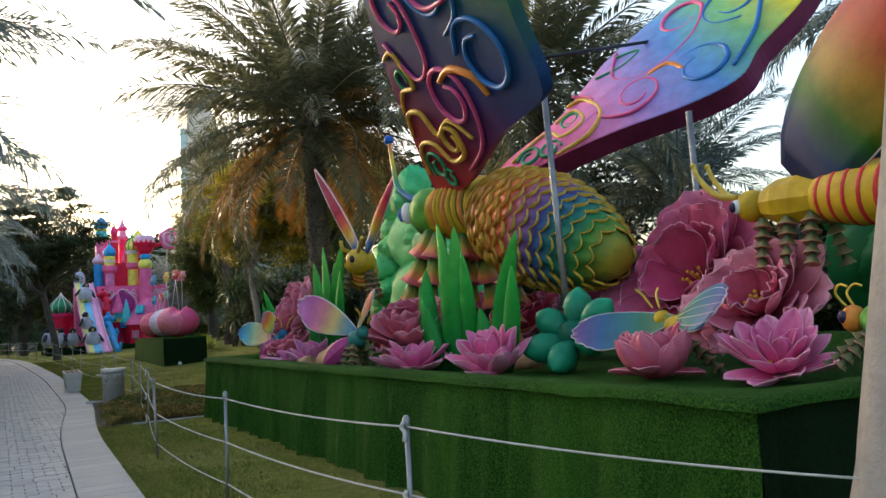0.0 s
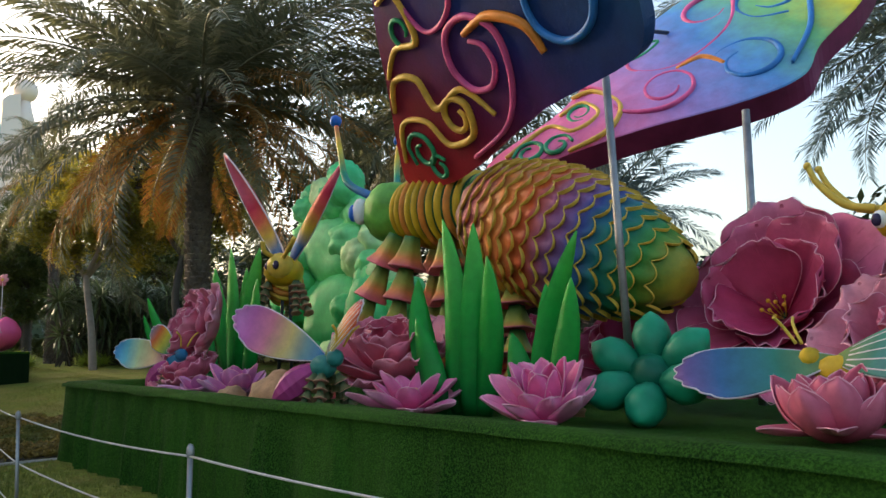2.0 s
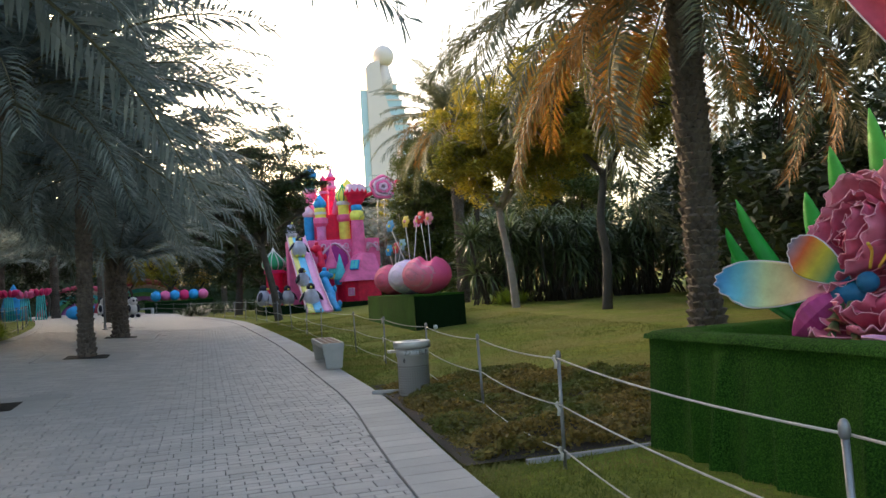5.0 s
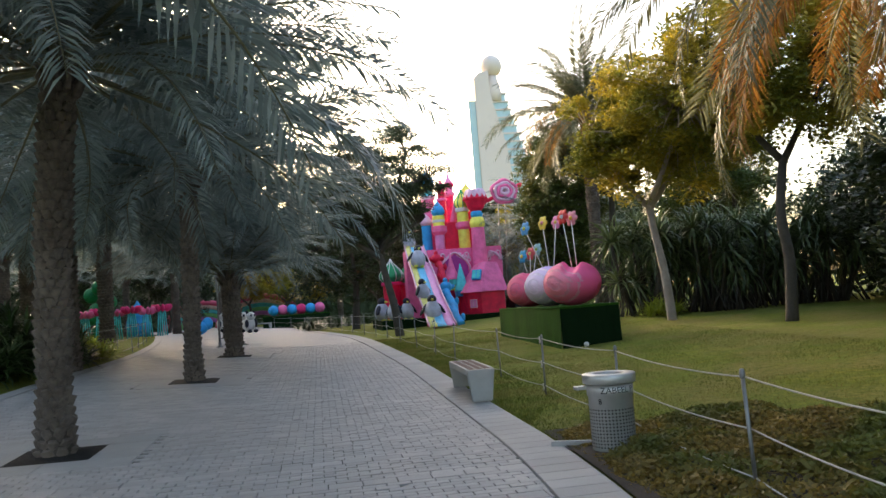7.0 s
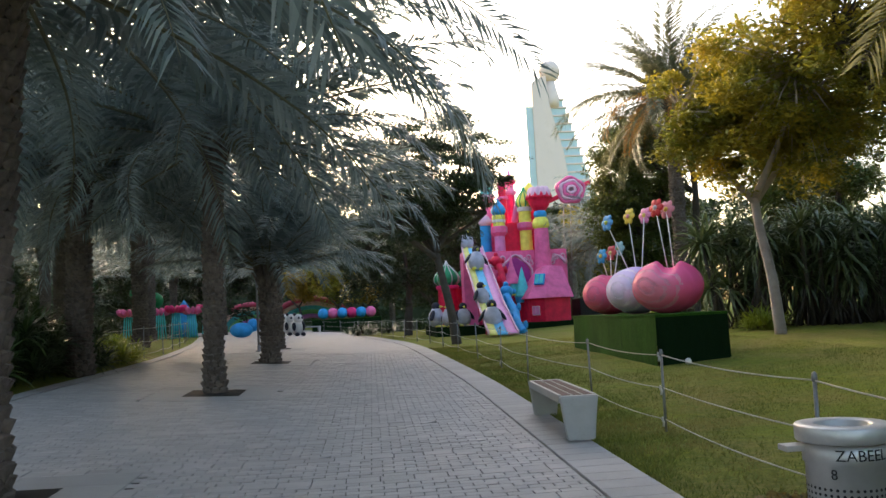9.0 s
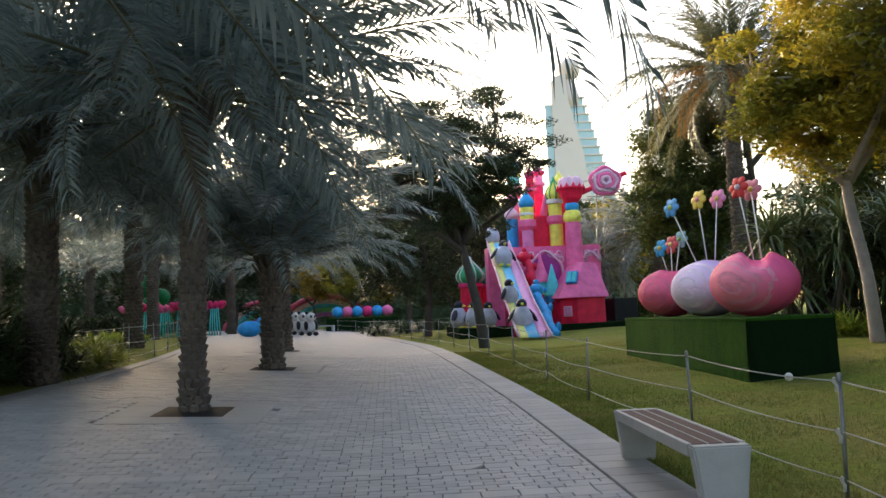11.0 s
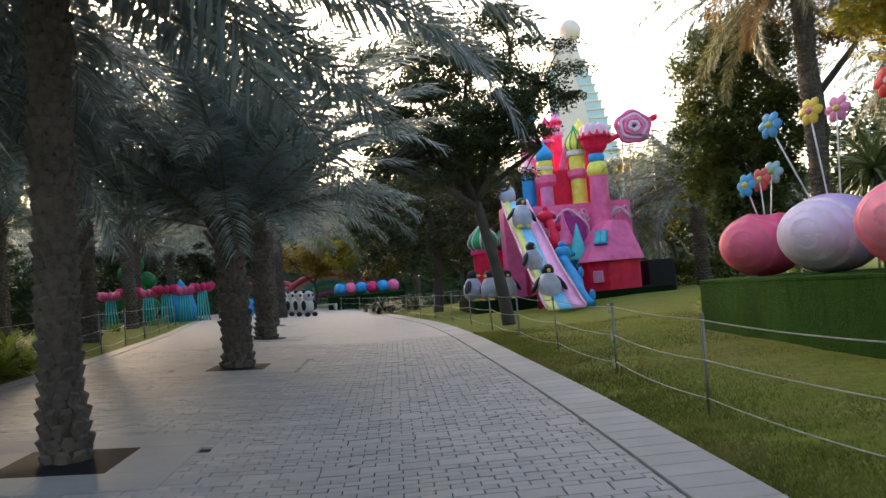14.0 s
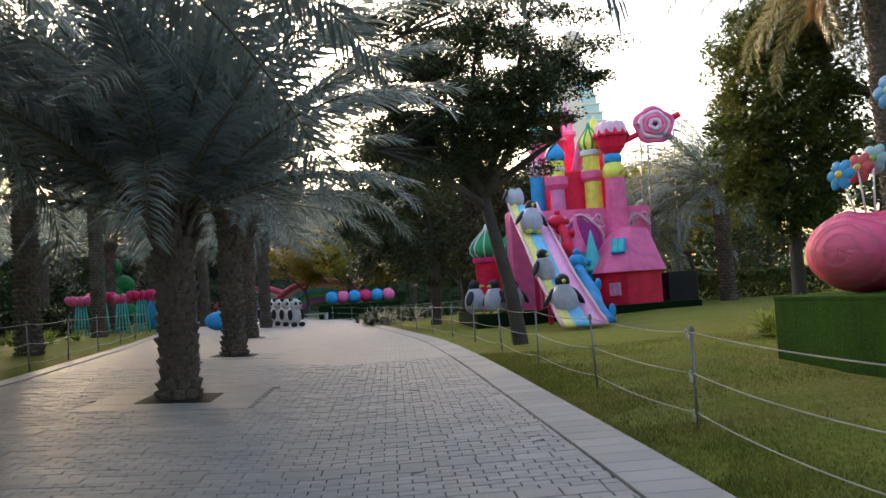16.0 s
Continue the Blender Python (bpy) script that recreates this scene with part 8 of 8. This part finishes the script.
# short grass on the lawn near the path
L_grass = leafmat("grass_blade", (0.10, 0.135, 0.018), (0.25, 0.27, 0.045), (0.30, 0.26, 0.08), 0.7, 0.8, 0.45)
rg = random.Random(5)
verts, faces = [], []
while len(faces) < 120000:
    y = 3 + 39 * rg.random() ** 0.9
    x = kerb_x(y) + 0.01 + 7.5 * rg.random() ** 1.6
    if STAGE_X0 - 0.05 < x and y < STAGE_Y1 + 0.05 or (14.6 < y < 19.8 and x < 5) or (5.1 < x < 6.9 and 30.6 < y < 37.3):
        continue
    if fractal(x, y, 0.55) < -0.2 and rg.random() < 0.7:
        continue
    z = gz(x, y)
    a = rg.uniform(0, math.tau)
    h = rg.uniform(0.02, 0.055)
    dx, dy = 0.007 * math.cos(a), 0.007 * math.sin(a)
    i = len(verts)
    verts += [(x - dx, y - dy, z), (x + dx, y + dy, z), (x + rg.uniform(-0.03, 0.03), y + rg.uniform(-0.03, 0.03), z + h)]
    faces.append((i, i + 1, i + 2))
thing("grass", Matrix.Identity(4), "short blades of grass along the kerb", "grass", kind="stuff", data=pymesh("grass", verts, faces, L_grass))

# trees and palms that close the shaded side of the park
for i, (x, y, r, h) in enumerate(((-24, 92, 5, 5), (-15, 96, 4.5, 4.6), (-33, 84, 5, 5), (-30, 62, 4.5, 5), (-30, 48, 4.5, 5), (-27, 36, 4.5, 4.6), (-22, 27, 4, 4.4), (8, 98, 5, 5), (15, 84, 5, 5), (22, 72, 5, 5), (24, 58, 4.5, 5))):
    tree("edge_tree", x, y, "broad dark tree at the park's edge", ([(0, 0, -0.1), (0.1, 0, 1.2), (0.1, 0, 2.4)], [0.22, 0.18, 0.14]),
         [[(0.1, 0, 2.0), (-0.9, 0.3, 3.0), (-1.6, 0.5, h)], [(0.1, 0, 2.0), (0.6, 0.9, 3.2), (0.8, 1.6, h)]],
         clump_cloud((0, 0, h * 0.95), (r, r, h * 0.72), 80, 1.1, 230 + i, 0.7, 0.3), L_dark, M_bark, 0.22, 110, 250 + i, group="edge trees")
for i, (x, y, h) in enumerate(((-14.5, 41, 4.6), (-12.2, 30, 4.8), (-17.5, 34, 4.6), (-24, 45, 4.8), (-26, 60, 5), (-16, 80, 4.6), (-22, 78, 5), (-6.6, 66.5, 4.4))):
    palm(x, y, h, 0.28, F_far, 44, "date palm with grey-green fronds across the lawn", 60 + i, group="palms on the lawn", turn=i * 70)


# ---- tree pits, lamp pole, kerb slabs and pavers ----
M_pit = paint("pit_soil", (0.009, 0.008, 0.0075), 0.8, 0.3, 5, 80, 0.5)
PITS = [(-4.1, 14.6), (-4.0, 22.3), (-3.45, 30.1), (-3.3, 37.35), (-4.0, 44.9), (-5.3, 54.5)]
for x, y in PITS:
    bm = bm_new()
    n = 6
    g = [[bm.verts.new((x - 0.5 + 1.0 * i / n, y - 0.5 + 1.0 * j / n, gz(x - 0.5 + 1.0 * i / n, y - 0.5 + 1.0 * j / n) + 0.012 + 0.02 * (1 if 0 < i < n and 0 < j < n else 0) * (1 + fractal(i + x, j + y, 0.9)))) for i in range(n + 1)] for j in range(n + 1)]
    for j in range(n):
        for i in range(n):
            bm.faces.new((g[j][i], g[j][i + 1], g[j + 1][i + 1], g[j + 1][i]))
    thing("tree_pit", Matrix.Identity(4), "square pit of dark soil round the palm's foot", "tree pit", "tree pits", data=mesh_of("tree_pit", bm, M_pit))
bm = bm_new()
add_tube(bm, [(0, 0, -0.1), (0, 0, 4.2)], 0.04, 10)
add_lathe(bm, [(0.12, 0), (0.12, 0.03), (0.06, 0.05), (0.06, 0.2), (0.04, 0.22)], 12)
add_lathe(bm, [(0.05, 4.2), (0.2, 4.3), (0.22, 4.45), (0.05, 4.6)], 12)
thing("lamp_post", pose(-4.4, 43.0, gz(-4.4, 43.0)), "pale grey lamp post between the palms", "lamp post", data=mesh_of("lamp_post", bm, M_metal))

slab_things = thing("kerb_band", Matrix.Identity(4), "border band of pale stone slabs beside the lawn", "kerb", kind="structure")


def slab(x0, x1, xa0, xa1, y0, y1, lift=0.02, gap=0.005, deep=0.07):
    """A slab whose foot edge spans x0..x1 at y0 and xa0..xa1 at y1, as vertices and faces."""
    c = [(x0 + gap, y0 + gap), (x1 - gap, y0 + gap), (xa1 - gap, y1 - gap), (xa0 + gap, y1 - gap)]
    ch = 0.004
    cx, cy = sum(p[0] for p in c) / 4, sum(p[1] for p in c) / 4
    v = [(x, y, gz(x, y) + lift - deep) for x, y in c] + [(x, y, gz(x, y) + lift - ch) for x, y in c]
    v += [(x + (ch if x < cx else -ch), y + (ch if y < cy else -ch), gz(x, y) + lift) for x, y in c]
    f = [(8, 9, 10, 11)]
    for k in range(4):
        q = (k + 1) % 4
        f += [(k, q, q + 4, k + 4), (k + 4, q + 4, q + 8, k + 8)]
    return v, f


y = 3.0
while y < 50:
    y2 = y + 0.31
    v, f = slab(kerb_x(y) - 0.54, kerb_x(y), kerb_x(y2) - 0.54, kerb_x(y2), y, y2, 0.02)
    part("slab", pymesh("slab", v, f, M_slab), None, slab_things)
    y = y2
left_things = thing("kerb_band", Matrix.Identity(4), "border band of pale stone slabs beside the shaded lawn", "kerb", kind="structure")
y = 20.0
while y < 68:
    y2 = y + 0.8
    v, f = slab(left_x(y), left_x(y) + 0.32, left_x(y2), left_x(y2) + 0.32, y, y2, 0.025)
    part("slab", pymesh("slab", v, f, M_slab), None, left_things)
    y = y2

for x, y in PITS:
    apron = thing("pit_apron", Matrix.Identity(4), "smooth pale stone slabs framing a palm's tree pit", "paving", "pit aprons")
    for xa, xb, ya, yb in ((-1.1, -0.5, -0.5, 0.5), (0.5, 1.1, -0.5, 0.5), (-1.1, 0.02, -1.08, -0.5), (0.02, 1.1, -1.08, -0.5), (-1.1, -0.1, 0.5, 1.08), (-0.1, 1.1, 0.5, 1.08)):
        v, f = slab(x + xa, x + xb, x + xa, x + xb, y + ya, y + yb, 0.012, 0.004, 0.05)
        part("slab", pymesh("slab", v, f, M_slab), None, apron)


def shade_corner(x0, x1, y0, y1, lift, corner, cut):
    """A paver cut at one corner; the dark bed stands for a sunk corner's shade."""
    c = [(x0, y0), (x1, y0), (x1, y1), (x0, y1)]
    a, p, b = Vector(c[corner - 1]), Vector(c[corner]), Vector(c[(corner + 1) % 4])
    ring = [c[(corner + k) % 4] for k in (1, 2, 3)] + [tuple(p.lerp(a, cut)), tuple(p.lerp(b, min(0.95, cut * 1.5)))]
    v = [(x, y, gz(x, y) + lift - 0.03) for x, y in ring] + [(x, y, gz(x, y) + lift) for x, y in ring]
    return v, [(5, 6, 7, 8, 9)] + [(k, (k + 1) % 5, (k + 1) % 5 + 5, k + 5) for k in range(5)]


pavement = thing("pavement", Matrix.Identity(4), "grey stone pavers laid in staggered rows on the path", "path", kind="structure")
rp = random.Random(8)
rest_v, rest_f = [], []
singles = 0
y, row = 7.0, 0
while y < NEAR_END:
    big = row % 9 == 4
    dep, wid = (0.22, 0.32) if big else (0.115, 0.225)
    xl, xr = left_x(y + dep / 2) + 0.33, kerb_x(y + dep / 2) - 0.545
    xl = max(xl, -7.5 if y > 16 else -5.5)
    x = math.floor(xl / wid) * wid + (0.5 * wid if row % 2 else 0) - wid
    while x < xr:
        x2 = x + wid
        a, b = max(x, xl), min(x2, xr)
        cxm, cym = (a + b) / 2, y + dep / 2
        pit = any(abs(cxm - px) < 1.08 and abs(cym - py) < 1.05 for px, py in PITS)
        if b - a > 0.03 and not pit:
            v, f = slab(a, b, a, b, y, y + dep, 0.006 + rp.uniform(-0.003, 0.003), 0.0048, 0.03)
            if rp.random() < 0.006 and b - a > wid * 0.9:
                v, f = shade_corner(a + 0.005, b - 0.005, y + 0.005, y + dep - 0.005, 0.006, rp.randrange(4), rp.uniform(0.45, 0.6))
            if singles < 300 and 12.0 < y < 14.5 and -1.3 < cxm < 1.2:
                part("paver", pymesh("paver", v, f, M_paver), None, pavement)
                singles += 1
            else:
                o = len(rest_v)
                rest_v += v
                rest_f += [tuple(i + o for i in q) for q in f]
        x = x2
    y += dep
    row += 1
part("paver_field", pymesh("paver_field", rest_v, rest_f, M_paver), None, pavement)["kind"] = "stuff"
far_band = strip_mesh("kerb_band_far", lambda y: kerb_x(y) - 0.54, lambda y: kerb_x(y), 50, 108, 0.7, 0.02, M_slab, 2)
thing("kerb_band_far", Matrix.Identity(4), "border band of pale stone slabs along the far bend", "kerb", kind="structure", data=far_band)
